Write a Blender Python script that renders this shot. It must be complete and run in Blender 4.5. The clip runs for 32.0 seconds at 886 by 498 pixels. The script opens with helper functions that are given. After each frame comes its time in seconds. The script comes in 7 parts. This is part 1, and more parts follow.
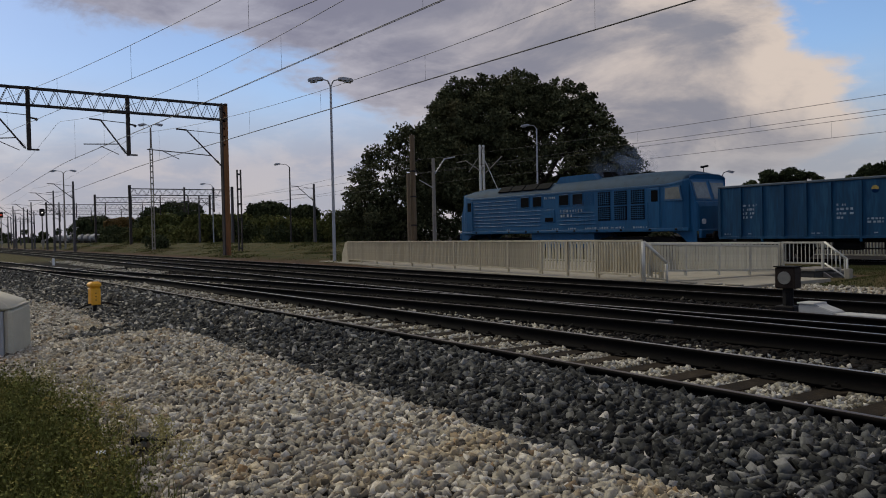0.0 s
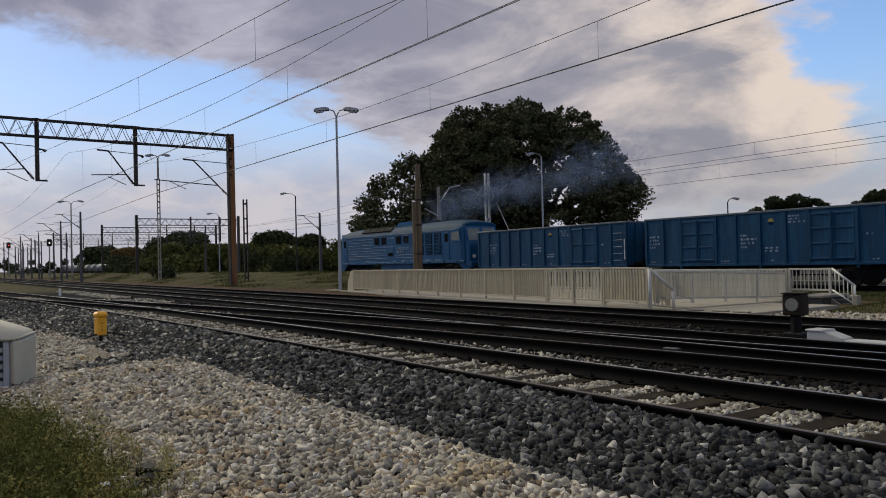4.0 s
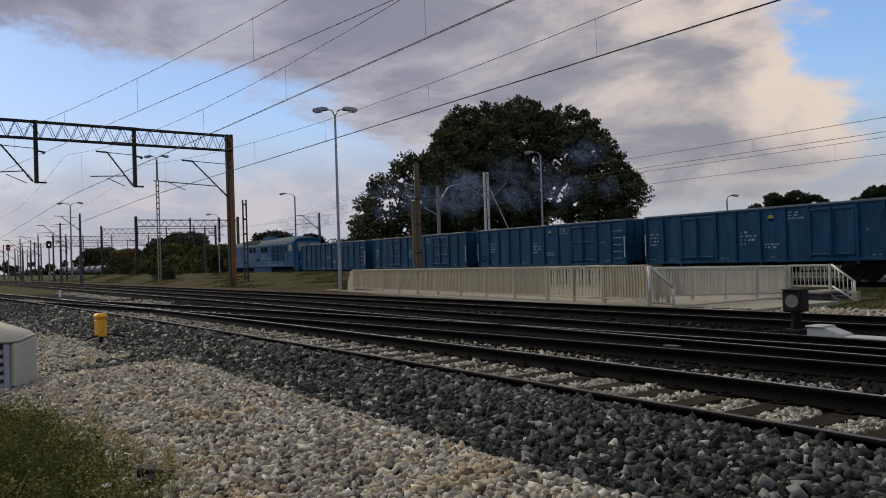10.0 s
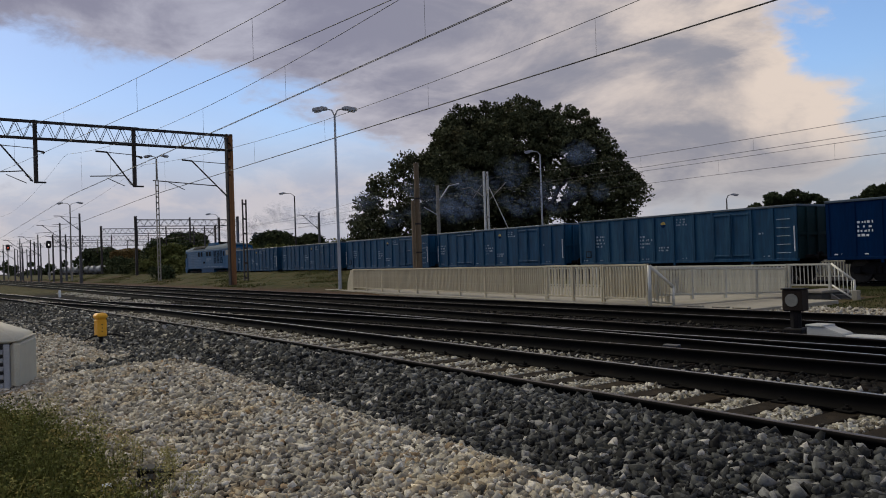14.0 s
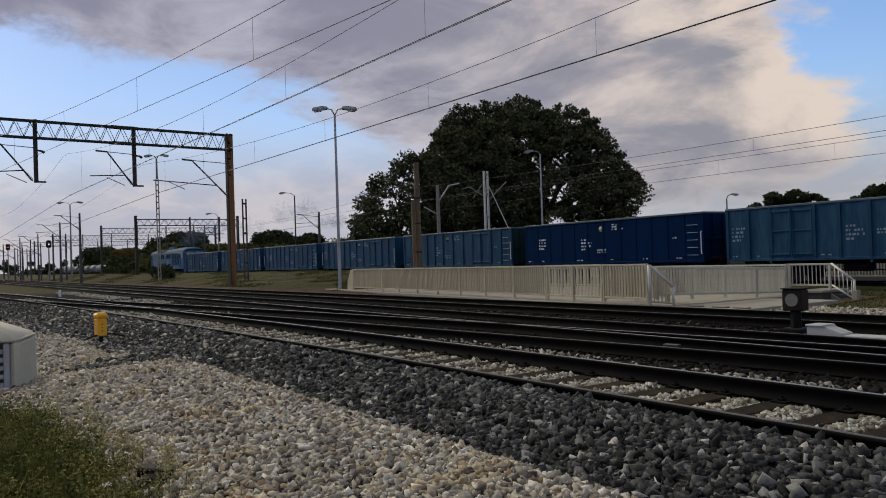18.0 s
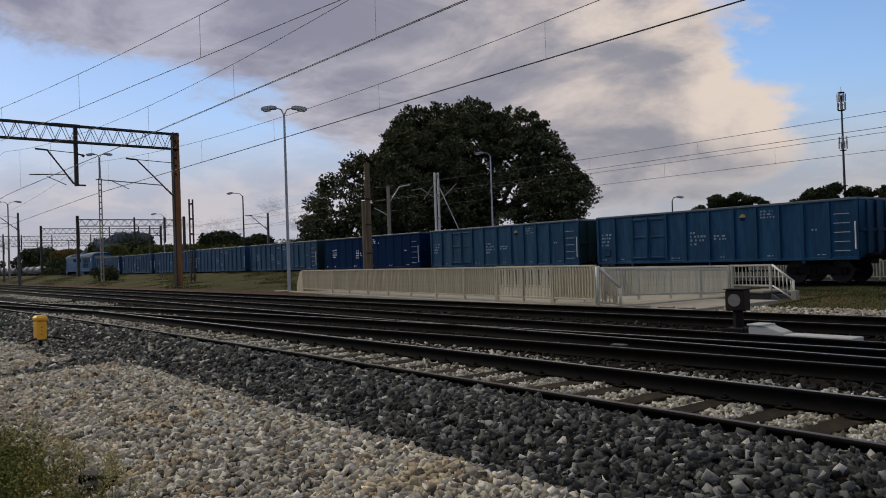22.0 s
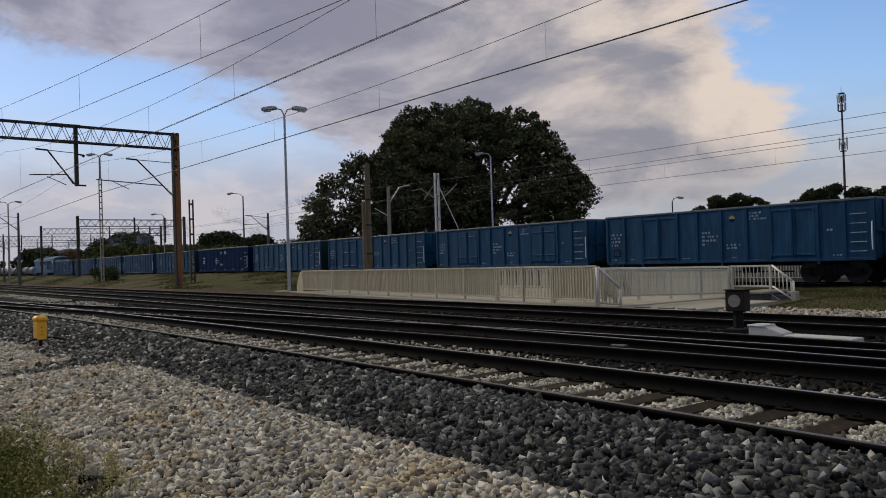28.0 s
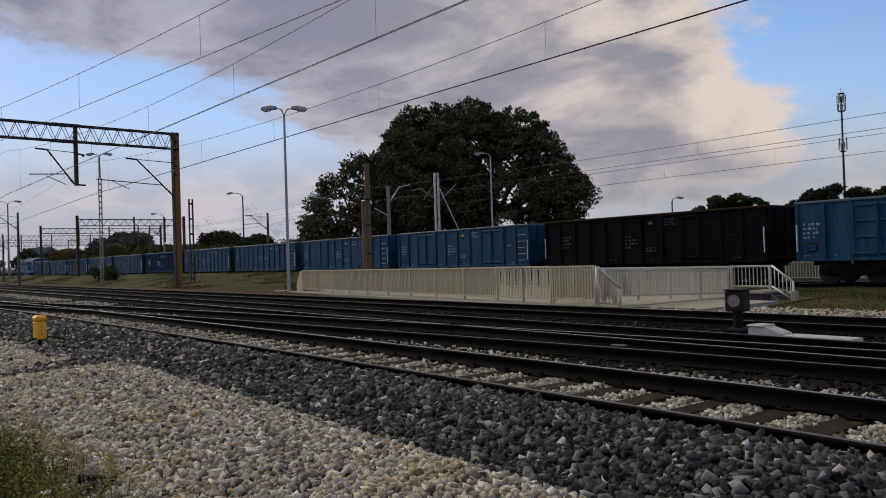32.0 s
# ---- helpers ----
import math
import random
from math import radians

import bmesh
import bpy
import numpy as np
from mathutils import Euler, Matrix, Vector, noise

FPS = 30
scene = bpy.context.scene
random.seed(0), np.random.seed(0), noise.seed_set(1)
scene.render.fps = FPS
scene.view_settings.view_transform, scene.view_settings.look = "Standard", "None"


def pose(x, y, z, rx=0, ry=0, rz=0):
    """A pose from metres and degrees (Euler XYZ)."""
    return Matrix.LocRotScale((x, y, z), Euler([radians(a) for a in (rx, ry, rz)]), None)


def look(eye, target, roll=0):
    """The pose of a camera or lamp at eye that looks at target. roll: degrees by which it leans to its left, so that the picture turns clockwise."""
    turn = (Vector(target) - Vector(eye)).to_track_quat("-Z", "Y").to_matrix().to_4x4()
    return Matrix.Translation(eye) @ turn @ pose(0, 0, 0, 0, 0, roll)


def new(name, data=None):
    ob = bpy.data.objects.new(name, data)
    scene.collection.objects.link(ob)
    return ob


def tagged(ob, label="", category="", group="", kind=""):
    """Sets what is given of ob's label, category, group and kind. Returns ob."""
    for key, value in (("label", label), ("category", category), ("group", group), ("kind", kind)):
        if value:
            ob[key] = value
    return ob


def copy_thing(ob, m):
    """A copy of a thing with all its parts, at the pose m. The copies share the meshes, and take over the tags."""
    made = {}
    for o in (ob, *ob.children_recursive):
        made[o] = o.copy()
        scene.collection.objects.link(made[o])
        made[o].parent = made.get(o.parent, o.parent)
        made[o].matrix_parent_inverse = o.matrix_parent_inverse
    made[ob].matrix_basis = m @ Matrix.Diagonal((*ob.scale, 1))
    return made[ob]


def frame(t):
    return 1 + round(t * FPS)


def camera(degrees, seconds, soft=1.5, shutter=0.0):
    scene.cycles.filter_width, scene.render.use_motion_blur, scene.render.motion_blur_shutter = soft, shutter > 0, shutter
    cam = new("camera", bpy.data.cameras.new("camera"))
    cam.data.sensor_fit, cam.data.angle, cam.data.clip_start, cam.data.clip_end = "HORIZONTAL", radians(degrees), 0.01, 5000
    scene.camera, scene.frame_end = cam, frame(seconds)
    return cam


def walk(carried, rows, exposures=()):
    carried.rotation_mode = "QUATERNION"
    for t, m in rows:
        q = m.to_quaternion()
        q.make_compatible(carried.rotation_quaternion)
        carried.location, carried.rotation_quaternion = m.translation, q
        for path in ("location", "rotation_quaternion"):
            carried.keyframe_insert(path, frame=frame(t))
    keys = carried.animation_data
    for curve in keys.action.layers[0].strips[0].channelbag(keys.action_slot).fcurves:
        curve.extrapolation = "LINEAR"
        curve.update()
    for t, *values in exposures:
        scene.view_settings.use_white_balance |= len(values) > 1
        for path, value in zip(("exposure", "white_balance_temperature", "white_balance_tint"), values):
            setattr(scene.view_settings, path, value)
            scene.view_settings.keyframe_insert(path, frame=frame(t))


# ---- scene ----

# The tracks run along x, the camera stands at the origin and looks over them to the upper left of the plan.
EYE = 1.40
cam = camera(58.5, 32.0, soft=1.0)
walk(cam, [
    (0, pose(0, 0, EYE, 88.789, 1.171, 55.917)),
    (0.5, pose(0, 0, EYE, 88.469, 1.606, 56.067)),
    (1, pose(0, 0, EYE, 88.272, 1.817, 56.099)),
    (1.5, pose(0, 0, EYE, 88.293, 1.606, 56.227)),
    (2, pose(0, 0, EYE, 88.314, 1.576, 56.280)),
    (2.5, pose(0, 0, EYE, 88.937, 1.372, 56.336)),
    (3, pose(0, 0, EYE, 90.331, 1.367, 56.354)),
    (3.5, pose(0, 0, EYE, 90.827, 1.348, 56.328)),
    (5.5, pose(0, 0, EYE, 90.815, 1.836, 56.331)),
    (8.5, pose(0, 0, EYE, 90.789, 1.869, 56.315)),
    (12, pose(0, 0, EYE, 90.753, 1.898, 56.290)),
    (14.5, pose(0, 0, EYE, 90.737, 1.943, 56.293)),
    (16.5, pose(0, 0, EYE, 90.715, 1.917, 56.295)),
    (18, pose(0, 0, EYE, 90.715, 1.917, 56.295)),
    (18.5, pose(0, 0, EYE, 90.735, 2.009, 54.752)),
    (19, pose(0, 0, EYE, 90.703, 2.049, 53.649)),
    (19.5, pose(0, 0, EYE, 90.684, 2.061, 53.209)),
    (20, pose(0, 0, EYE, 90.691, 1.770, 53.005)),
    (20.5, pose(0, 0, EYE, 90.707, 1.758, 52.879)),
    (21, pose(0, 0, EYE, 90.695, 1.779, 52.815)),
    (21.6, pose(0, 0, EYE, 90.687, 1.913, 52.717)),
    (24, pose(0, 0, EYE, 90.698, 1.898, 52.720)),
    (27.5, pose(0, 0, EYE, 90.722, 1.868, 52.724)),
    (30, pose(0, 0, EYE, 90.714, 1.849, 52.718)),
    (32, pose(0, 0, EYE, 90.708, 1.824, 52.701)),
], exposures=[(0, -0.16, 6280, 10), (2.0, -0.14, 6280, 10), (2.6, -0.02, 6280, 10), (3.1, 0.05, 6280, 10), (3.6, 0.05, 6280, 10), (6.0, 0.0, 6280, 10), (32, 0.0, 6280, 10)])

# World: evening sky with a broad cloud bank, and a weak wide sun low in the west.
world = bpy.data.worlds.new("sky")
scene.world = world
world.use_nodes = True
SUN_ELEVATION, SUN_AZIMUTH = radians(38), radians(-104)


class Nodes:
    """Small helper to write node formulas."""

    def __init__(self, tree):
        self.t = tree

    def add(self, kind, **inputs):
        nd = self.t.nodes.new(kind)
        for k, v in inputs.items():
            self.set(nd, k, v)
        return nd

    def set(self, nd, k, v):
        sock = nd.inputs[int(k[1:])] if k[0] == "i" and k[1:].isdigit() else nd.inputs[k.replace("_", " ")]
        if isinstance(v, bpy.types.NodeSocket):
            self.t.links.new(v, sock)
        else:
            sock.default_value = v

    def math(self, op, a, b=0.0, c=0.0, clamp=False):
        nd = self.t.nodes.new("ShaderNodeMath")
        nd.operation, nd.use_clamp = op, clamp
        for i, v in enumerate((a, b, c)):
            self.set(nd, "i%d" % i, v)
        return nd.outputs[0]

    def dot(self, a, v):
        nd = self.t.nodes.new("ShaderNodeVectorMath")
        nd.operation = "DOT_PRODUCT"
        self.set(nd, "i0", a)
        nd.inputs[1].default_value = v
        return nd.outputs["Value"]

    def noise(self, vec, scale, detail=4.0, rough=0.55, distort=0.0):
        nd = self.t.nodes.new("ShaderNodeTexNoise")
        if vec is not None:
            self.t.links.new(vec, nd.inputs["Vector"])
        for k, v in (("Scale", scale), ("Detail", detail), ("Roughness", rough), ("Distortion", distort)):
            nd.inputs[k].default_value = v
        return nd.outputs["Fac"]

    def ramp(self, fac, *stops):
        nd = self.t.nodes.new("ShaderNodeValToRGB")
        self.t.links.new(fac, nd.inputs[0])
        while len(nd.color_ramp.elements) < len(stops):
            nd.color_ramp.elements.new(0.5)
        for e, (p, c) in zip(nd.color_ramp.elements, stops):
            e.position = p
            e.color = (*c, 1) if len(c) == 3 else c
        return nd.outputs[0]

    def mix(self, fac, a, b, mode="MIX"):
        nd = self.t.nodes.new("ShaderNodeMix")
        nd.data_type, nd.blend_type = "RGBA", mode
        nd.clamp_factor = True
        for i, v in ((0, fac), (6, a), (7, b)):
            if isinstance(v, bpy.types.NodeSocket):
                self.t.links.new(v, nd.inputs[i])
            else:
                nd.inputs[i].default_value = v if i == 0 else (*v, 1)
        return nd.outputs[2]

    def smooth(self, v, lo, hi):
        nd = self.t.nodes.new("ShaderNodeMapRange")
        nd.interpolation_type = "SMOOTHSTEP"
        self.t.links.new(v, nd.inputs[0])
        nd.inputs[1].default_value, nd.inputs[2].default_value = lo, hi
        return nd.outputs[0]


def build_sky():
    world.node_tree.nodes.clear()
    n = Nodes(world.node_tree)
    out = n.add("ShaderNodeOutputWorld")
    vec = n.add("ShaderNodeTexCoord").outputs["Generated"]
    # direction seen as right (a) and up (b) of the mean heading of the view
    a = n.dot(vec, (0.554, 0.832, 0.0))
    b = n.dot(vec, (0.0, 0.0, 1.0))
    sky = n.add("ShaderNodeTexSky")
    sky.sky_type, sky.sun_disc = "NISHITA", False
    sky.sun_elevation, sky.sun_rotation = SUN_ELEVATION, SUN_AZIMUTH
    sky.air_density, sky.dust_density, sky.ozone_density = 1.0, 0.6, 2.0
    # flattened cloud coordinates
    st = n.t.nodes.new("ShaderNodeMapping")
    st.inputs["Scale"].default_value = (1.0, 1.0, 2.6)
    n.t.links.new(vec, st.inputs["Vector"])
    big = n.noise(st.outputs[0], 2.6, 7.0, 0.56, 0.25)
    fine = n.noise(st.outputs[0], 8.0, 6.0, 0.6, 0.3)

    def blob(ca, cb, ra, rb, w):
        u = n.math("DIVIDE", n.math("SUBTRACT", a, ca), ra)
        v = n.math("DIVIDE", n.math("SUBTRACT", b, cb), rb)
        d = n.math("ADD", n.math("MULTIPLY", u, u), n.math("MULTIPLY", v, v))
        return n.math("MULTIPLY", n.math("EXPONENT", n.math("MULTIPLY", d, -1.0)), w)

    bank = None
    for c in SKY_BANKS:
        g = blob(*c)
        bank = g if bank is None else n.math("ADD", bank, g)
    field = n.math("ADD", bank, n.math("MULTIPLY", n.math("SUBTRACT", big, 0.5), 1.25))
    field = n.math("ADD", field, n.math("MULTIPLY", n.math("SUBTRACT", fine, 0.5), 0.95))
    mask = n.smooth(field, 0.30, 0.58)
    # thick cloud is grey violet, thin rims take the warm evening light
    body = n.math("MULTIPLY", n.math("MINIMUM", field, 1.0), 0.75)
    folds = n.math("ADD", n.math("MULTIPLY", n.math("SUBTRACT", n.noise(st.outputs[0], 4.0, 7.0, 0.6, 0.5), 0.5), 2.3), n.math("MULTIPLY", n.math("SUBTRACT", fine, 0.5), 0.8))
    thick = n.smooth(n.math("ADD", body, folds), 0.12, 1.05)
    warm = n.smooth(a, -0.25, 0.4)
    rim = n.mix(warm, (0.49, 0.48, 0.55), (0.76, 0.635, 0.54))
    rim = n.mix(n.smooth(b, 0.15, 0.05), rim, (0.43, 0.415, 0.43))
    core = n.mix(warm, (0.26, 0.255, 0.33), (0.29, 0.285, 0.32))
    cloud = n.mix(thick, rim, core)
    # pale lavender veil towards the horizon
    veil = n.math("MULTIPLY", n.smooth(n.math("ADD", b, n.math("MULTIPLY", n.math("SUBTRACT", big, 0.5), 0.10)), 0.205, 0.075), 0.90)
    hazec = n.mix(n.smooth(fine, 0.42, 0.62), (0.435, 0.425, 0.495), (0.575, 0.515, 0.53))
    hazec = n.mix(n.math("MULTIPLY", n.smooth(a, 0.12, 0.36), 0.85), hazec, n.mix(n.smooth(fine, 0.4, 0.62), (0.37, 0.365, 0.40), (0.47, 0.44, 0.44)))
    blue = n.mix(1.0, sky.outputs[0], n.mix(n.smooth(a, -0.45, 0.5), SKY_TINT, SKY_TINT_FAR), "MULTIPLY")
    base = n.mix(veil, blue, hazec)
    allc = n.mix(mask, base, cloud)
    bg = n.add("ShaderNodeBackground", Color=allc, Strength=1.0)
    n.t.links.new(bg.outputs[0], out.inputs[0])


SKY_TINT, SKY_TINT_FAR = (0.088, 0.092, 0.104), (0.138, 0.145, 0.158)
# cloud banks: right, up, half width, half height, weight
# the widest bank (up 0.85) is out of view, added to neutralise blue overhead light
SKY_BANKS = [(-0.40, 0.345, 0.22, 0.075, 0.75), (-0.12, 0.33, 0.20, 0.085, 0.95), (0.08, 0.27, 0.15, 0.085, 0.85), (0.24, 0.235, 0.14, 0.085, 0.62),
             (0.25, 0.12, 0.17, 0.075, 0.75), (0.33, 0.16, 0.10, 0.06, 0.35), (-0.10, 0.185, 0.07, 0.03, 0.25), (0.0, 0.85, 2.0, 0.42, 0.95),
             (-0.04, 0.205, 0.09, 0.045, 0.42), (-0.02, 0.13, 0.07, 0.04, 0.40), (-0.42, 0.30, 0.12, 0.05, 0.30), (0.37, 0.17, 0.075, 0.065, 0.45), (0.37, 0.115, 0.09, 0.05, 0.40)]
build_sky()

sun_data = bpy.data.lights.new("sun", "SUN")
sun_data.energy, sun_data.angle, sun_data.color = 2.2, radians(22), (1.0, 0.90, 0.66)
sun = new("sun", sun_data)
sun.matrix_basis = look((40 * math.sin(SUN_AZIMUTH), 40 * math.cos(SUN_AZIMUTH), 40 * math.tan(SUN_ELEVATION) + 20), (0, 0, 20))


# ---------------------------------------------------------------- materials
def material(name, base, rough=0.7, metal=0.0, var=0.25, scale=8.0, fine=60.0, bump=0.3, second=None, second_at=(0.5, 0.62),
             rand=0.0, island=0.0, spec=0.5, streak=False, bump_dist=0.01):
    m = bpy.data.materials.new(name)
    m.use_nodes = True
    m.node_tree.nodes.clear()
    n = Nodes(m.node_tree)
    out = n.add("ShaderNodeOutputMaterial")
    p = n.add("ShaderNodeBsdfPrincipled", Roughness=rough, Metallic=metal)
    p.inputs["Specular IOR Level"].default_value = spec
    vec = n.add("ShaderNodeTexCoord").outputs["Object"]
    if streak:
        mp = n.t.nodes.new("ShaderNodeMapping")
        mp.inputs["Scale"].default_value = (1.0, 1.0, 0.12)
        n.t.links.new(vec, mp.inputs["Vector"])
        vec = mp.outputs[0]
    big = n.noise(vec, scale, 5.0, 0.6)
    small = n.noise(vec, fine, 3.0, 0.6)
    col = n.mix(1.0, base, n.ramp(big, (0.25, (1 - var,) * 3), (0.75, (1 + var,) * 3)), "MULTIPLY")
    col = n.mix(1.0, col, n.ramp(small, (0.3, (1 - var * 0.6,) * 3), (0.7, (1 + var * 0.6,) * 3)), "MULTIPLY")
    if second is not None:
        col = n.mix(n.smooth(n.math("ADD", n.math("MULTIPLY", big, 0.7), n.math("MULTIPLY", small, 0.3)), *second_at), col, second)
    if rand or island:
        src = n.add("ShaderNodeObjectInfo").outputs["Random"] if rand else n.add("ShaderNodeNewGeometry").outputs["Random Per Island"]
        k = rand or island
        col = n.mix(1.0, col, n.ramp(src, (0.0, (1 - k, 1 - k, 1 - k)), (0.5, (1, 1, 1)), (1.0, (1 + k, 1 + k, 1 + k))), "MULTIPLY")
    n.t.links.new(col, p.inputs["Base Color"])
    r = n.math("ADD", n.math("MULTIPLY", n.math("SUBTRACT", small, 0.5), 0.25), rough, clamp=True)
    n.t.links.new(r, p.inputs["Roughness"])
    if bump:
        b = n.add("ShaderNodeBump", Strength=bump, Distance=bump_dist, Height=small)
        n.t.links.new(b.outputs[0], p.inputs["Normal"])
    n.t.links.new(p.outputs[0], out.inputs[0])
    return m


M = {}
M["wagon_blue"] = material("wagon_blue", (0.0022, 0.040, 0.096), 0.6, 0, 0.45, 1.3, 9, 0.25, (0.013, 0.066, 0.122), (0.50, 0.66), rand=0.06, streak=True, spec=0.2, bump_dist=0.02)
M["wagon_teal"] = material("wagon_teal", (0.0042, 0.043, 0.095), 0.65, 0, 0.45, 1.3, 9, 0.25, (0.018, 0.066, 0.110), (0.48, 0.64), rand=0.06, streak=True, spec=0.2, bump_dist=0.02)
M["wagon_green"] = material("wagon_green", (0.006, 0.026, 0.030), 0.7, 0, 0.35, 1.1, 30, 0.2, (0.012, 0.034, 0.040), (0.52, 0.70), streak=True, spec=0.15)
M["wagon_navy"] = material("wagon_navy", (0.0004, 0.0135, 0.052), 0.6, 0, 0.25, 1.0, 12, 0.12, (0.0010, 0.019, 0.064), (0.54, 0.72), rand=0.04, streak=True, spec=0.03)
M["wagon_black"] = material("wagon_black", (0.0034, 0.0045, 0.0052), 0.85, 0, 0.35, 1.0, 30, 0.2, (0.008, 0.0072, 0.0066), (0.52, 0.7), streak=True, spec=0.06)
M["rim_rust"] = material("rim_rust", (0.030, 0.017, 0.012), 0.9, 0, 0.4, 2, 40, 0.3, (0.012, 0.009, 0.008), (0.5, 0.66), spec=0.1)
M["coping"] = material("coping", (0.05, 0.08, 0.115), 0.6, 0, 0.3, 3, 40, 0.2, (0.08, 0.075, 0.07), (0.5, 0.7), rand=0.2)
M["loco_blue"] = material("loco_blue", (0.0040, 0.064, 0.158), 0.5, 0, 0.26, 1.3, 12, 0.12, (0.010, 0.046, 0.095), (0.54, 0.76), streak=True, spec=0.2)
M["loco_roof"] = material("loco_roof", (0.020, 0.050, 0.088), 0.7, 0, 0.35, 1.2, 30, 0.15, (0.010, 0.018, 0.026), (0.52, 0.72), spec=0.15)
M["loco_light"] = material("loco_light", (0.022, 0.080, 0.165), 0.5, 0, 0.15, 2, 30, 0.08, spec=0.25)
M["soot"] = material("soot", (0.006, 0.006, 0.007), 0.9, 0, 0.3, 3, 30, 0.2, spec=0.02)
M["chassis"] = material("chassis", (0.006, 0.0055, 0.0055), 0.75, 0, 0.35, 4, 40, 0.3, (0.014, 0.010, 0.008), (0.52, 0.7), spec=0.15)
M["steel_wheel"] = material("steel_wheel", (0.02, 0.016, 0.013), 0.5, 0.6, 0.3, 6, 40, 0.2)
M["dark_pane"] = material("dark_pane", (0.004, 0.005, 0.006), 0.6, 0, 0.1, 4, 40, 0.0, spec=0.02)
# opaque pale base paints the sky's reflection into the cab panes
M["cab_glass"] = material("cab_glass", (0.13, 0.14, 0.13), 0.2, 0, 0.25, 3, 40, 0.0, spec=0.5)
M["white_paint"] = material("white_paint", (0.62, 0.64, 0.66), 0.6, 0, 0.15, 8, 60, 0.1)
M["marking"] = material("marking", (0.19, 0.25, 0.31), 0.7, 0, 0.4, 14, 60, 0.05)
M["whitewash"] = material("whitewash", (0.48, 0.48, 0.46), 0.85, 0, 0.2, 3, 40, 0.2, (0.30, 0.29, 0.27), (0.54, 0.72), spec=0.2)
M["faded_mark"] = material("faded_mark", (0.045, 0.05, 0.052), 0.8, 0, 0.4, 12, 60, 0.05)
M["yellow_mark"] = material("yellow_mark", (0.30, 0.22, 0.04), 0.7, 0, 0.35, 10, 60, 0.05)
M["orange_rust"] = material("orange_rust", (0.16, 0.05, 0.02), 0.8, 0, 0.35, 8, 60, 0.2)
M["rail_side"] = material("rail_side", (0.004, 0.0035, 0.003), 0.9, 0.0, 0.35, 5, 60, 0.3, (0.016, 0.010, 0.007), (0.56, 0.74), spec=0.1, bump_dist=0.004)
M["rail_top"] = material("rail_top", (0.30, 0.29, 0.28), 0.45, 1.0, 0.35, 1.2, 40, 0.05, (0.13, 0.11, 0.095), (0.50, 0.66))
M["rail_top_rusty"] = material("rail_top_rusty", (0.10, 0.085, 0.075), 0.5, 0.7, 0.35, 1.5, 40, 0.1, (0.04, 0.028, 0.02), (0.5, 0.66))
M["sleeper"] = material("sleeper", (0.021, 0.0155, 0.0095), 0.95, 0, 0.4, 5, 50, 0.6, (0.054, 0.041, 0.022), (0.48, 0.66), rand=0.3, bump_dist=0.01, spec=0.12)
M["sleeper_oily"] = material("sleeper_oily", (0.007, 0.0055, 0.0045), 0.95, 0, 0.4, 5, 50, 0.6, (0.016, 0.011, 0.008), (0.5, 0.66), rand=0.3, bump_dist=0.01, spec=0.08)
M["concrete"] = material("concrete", (0.27, 0.25, 0.20), 0.9, 0, 0.25, 2, 40, 0.3, (0.19, 0.17, 0.135), (0.52, 0.72), spec=0.2)
M["concrete_grey"] = material("concrete_grey", (0.065, 0.063, 0.058), 0.9, 0, 0.3, 4, 50, 0.3, (0.035, 0.033, 0.030), (0.52, 0.72), spec=0.15)
M["fence_cream"] = material("fence_cream", (0.41, 0.36, 0.255), 0.65, 0, 0.2, 2, 30, 0.1, (0.29, 0.23, 0.145), (0.55, 0.75), rand=0.10, spec=0.25)
M["fence_grey"] = material("fence_grey", (0.42, 0.405, 0.345), 0.6, 0.0, 0.18, 3, 30, 0.1, (0.30, 0.28, 0.23), (0.54, 0.74), rand=0.1, spec=0.25)
M["galvanised"] = material("galvanised", (0.52, 0.51, 0.46), 0.55, 0.1, 0.15, 4, 40, 0.1)
M["lamp_grey"] = material("lamp_grey", (0.33, 0.34, 0.36), 0.5, 0.2, 0.15, 3, 40, 0.1)
M["lens_pale"] = material("lens_pale", (0.6, 0.62, 0.64), 0.3, 0, 0.1, 6, 40, 0.0)
M["mast_dark"] = material("mast_dark", (0.035, 0.03, 0.028), 0.8, 0, 0.3, 3, 30, 0.3, (0.06, 0.045, 0.035), (0.5, 0.7), spec=0.25)
M["mast_rust"] = material("mast_rust", (0.23, 0.11, 0.047), 0.85, 0, 0.45, 1.6, 30, 0.3, (0.06, 0.032, 0.022), (0.48, 0.62), streak=True, spec=0.15)
M["mast_concrete"] = material("mast_concrete", (0.22, 0.20, 0.17), 0.9, 0, 0.2, 3, 30, 0.3, (0.12, 0.10, 0.08), (0.5, 0.7))
M["pole_brown"] = material("pole_brown", (0.12, 0.085, 0.05), 0.9, 0, 0.3, 2.5, 30, 0.3, (0.2, 0.15, 0.1), (0.52, 0.7), streak=True)
M["wire"] = material("wire", (0.03, 0.028, 0.027), 0.6, 0.3, 0.2, 1, 10, 0.0)
M["insulator"] = material("insulator", (0.02, 0.012, 0.01), 0.3, 0, 0.2, 10, 60, 0.0)
M["yellow"] = material("yellow", (0.75, 0.36, 0.015), 0.45, 0, 0.12, 9, 60, 0.1, (0.5, 0.25, 0.03), (0.58, 0.8))
M["cabinet"] = material("cabinet", (0.44, 0.41, 0.32), 0.6, 0, 0.12, 4, 50, 0.1, (0.3, 0.28, 0.23), (0.58, 0.8))
M["cabinet_dark"] = material("cabinet_dark", (0.02, 0.02, 0.022), 0.5, 0.1, 0.2, 4, 50, 0.1)
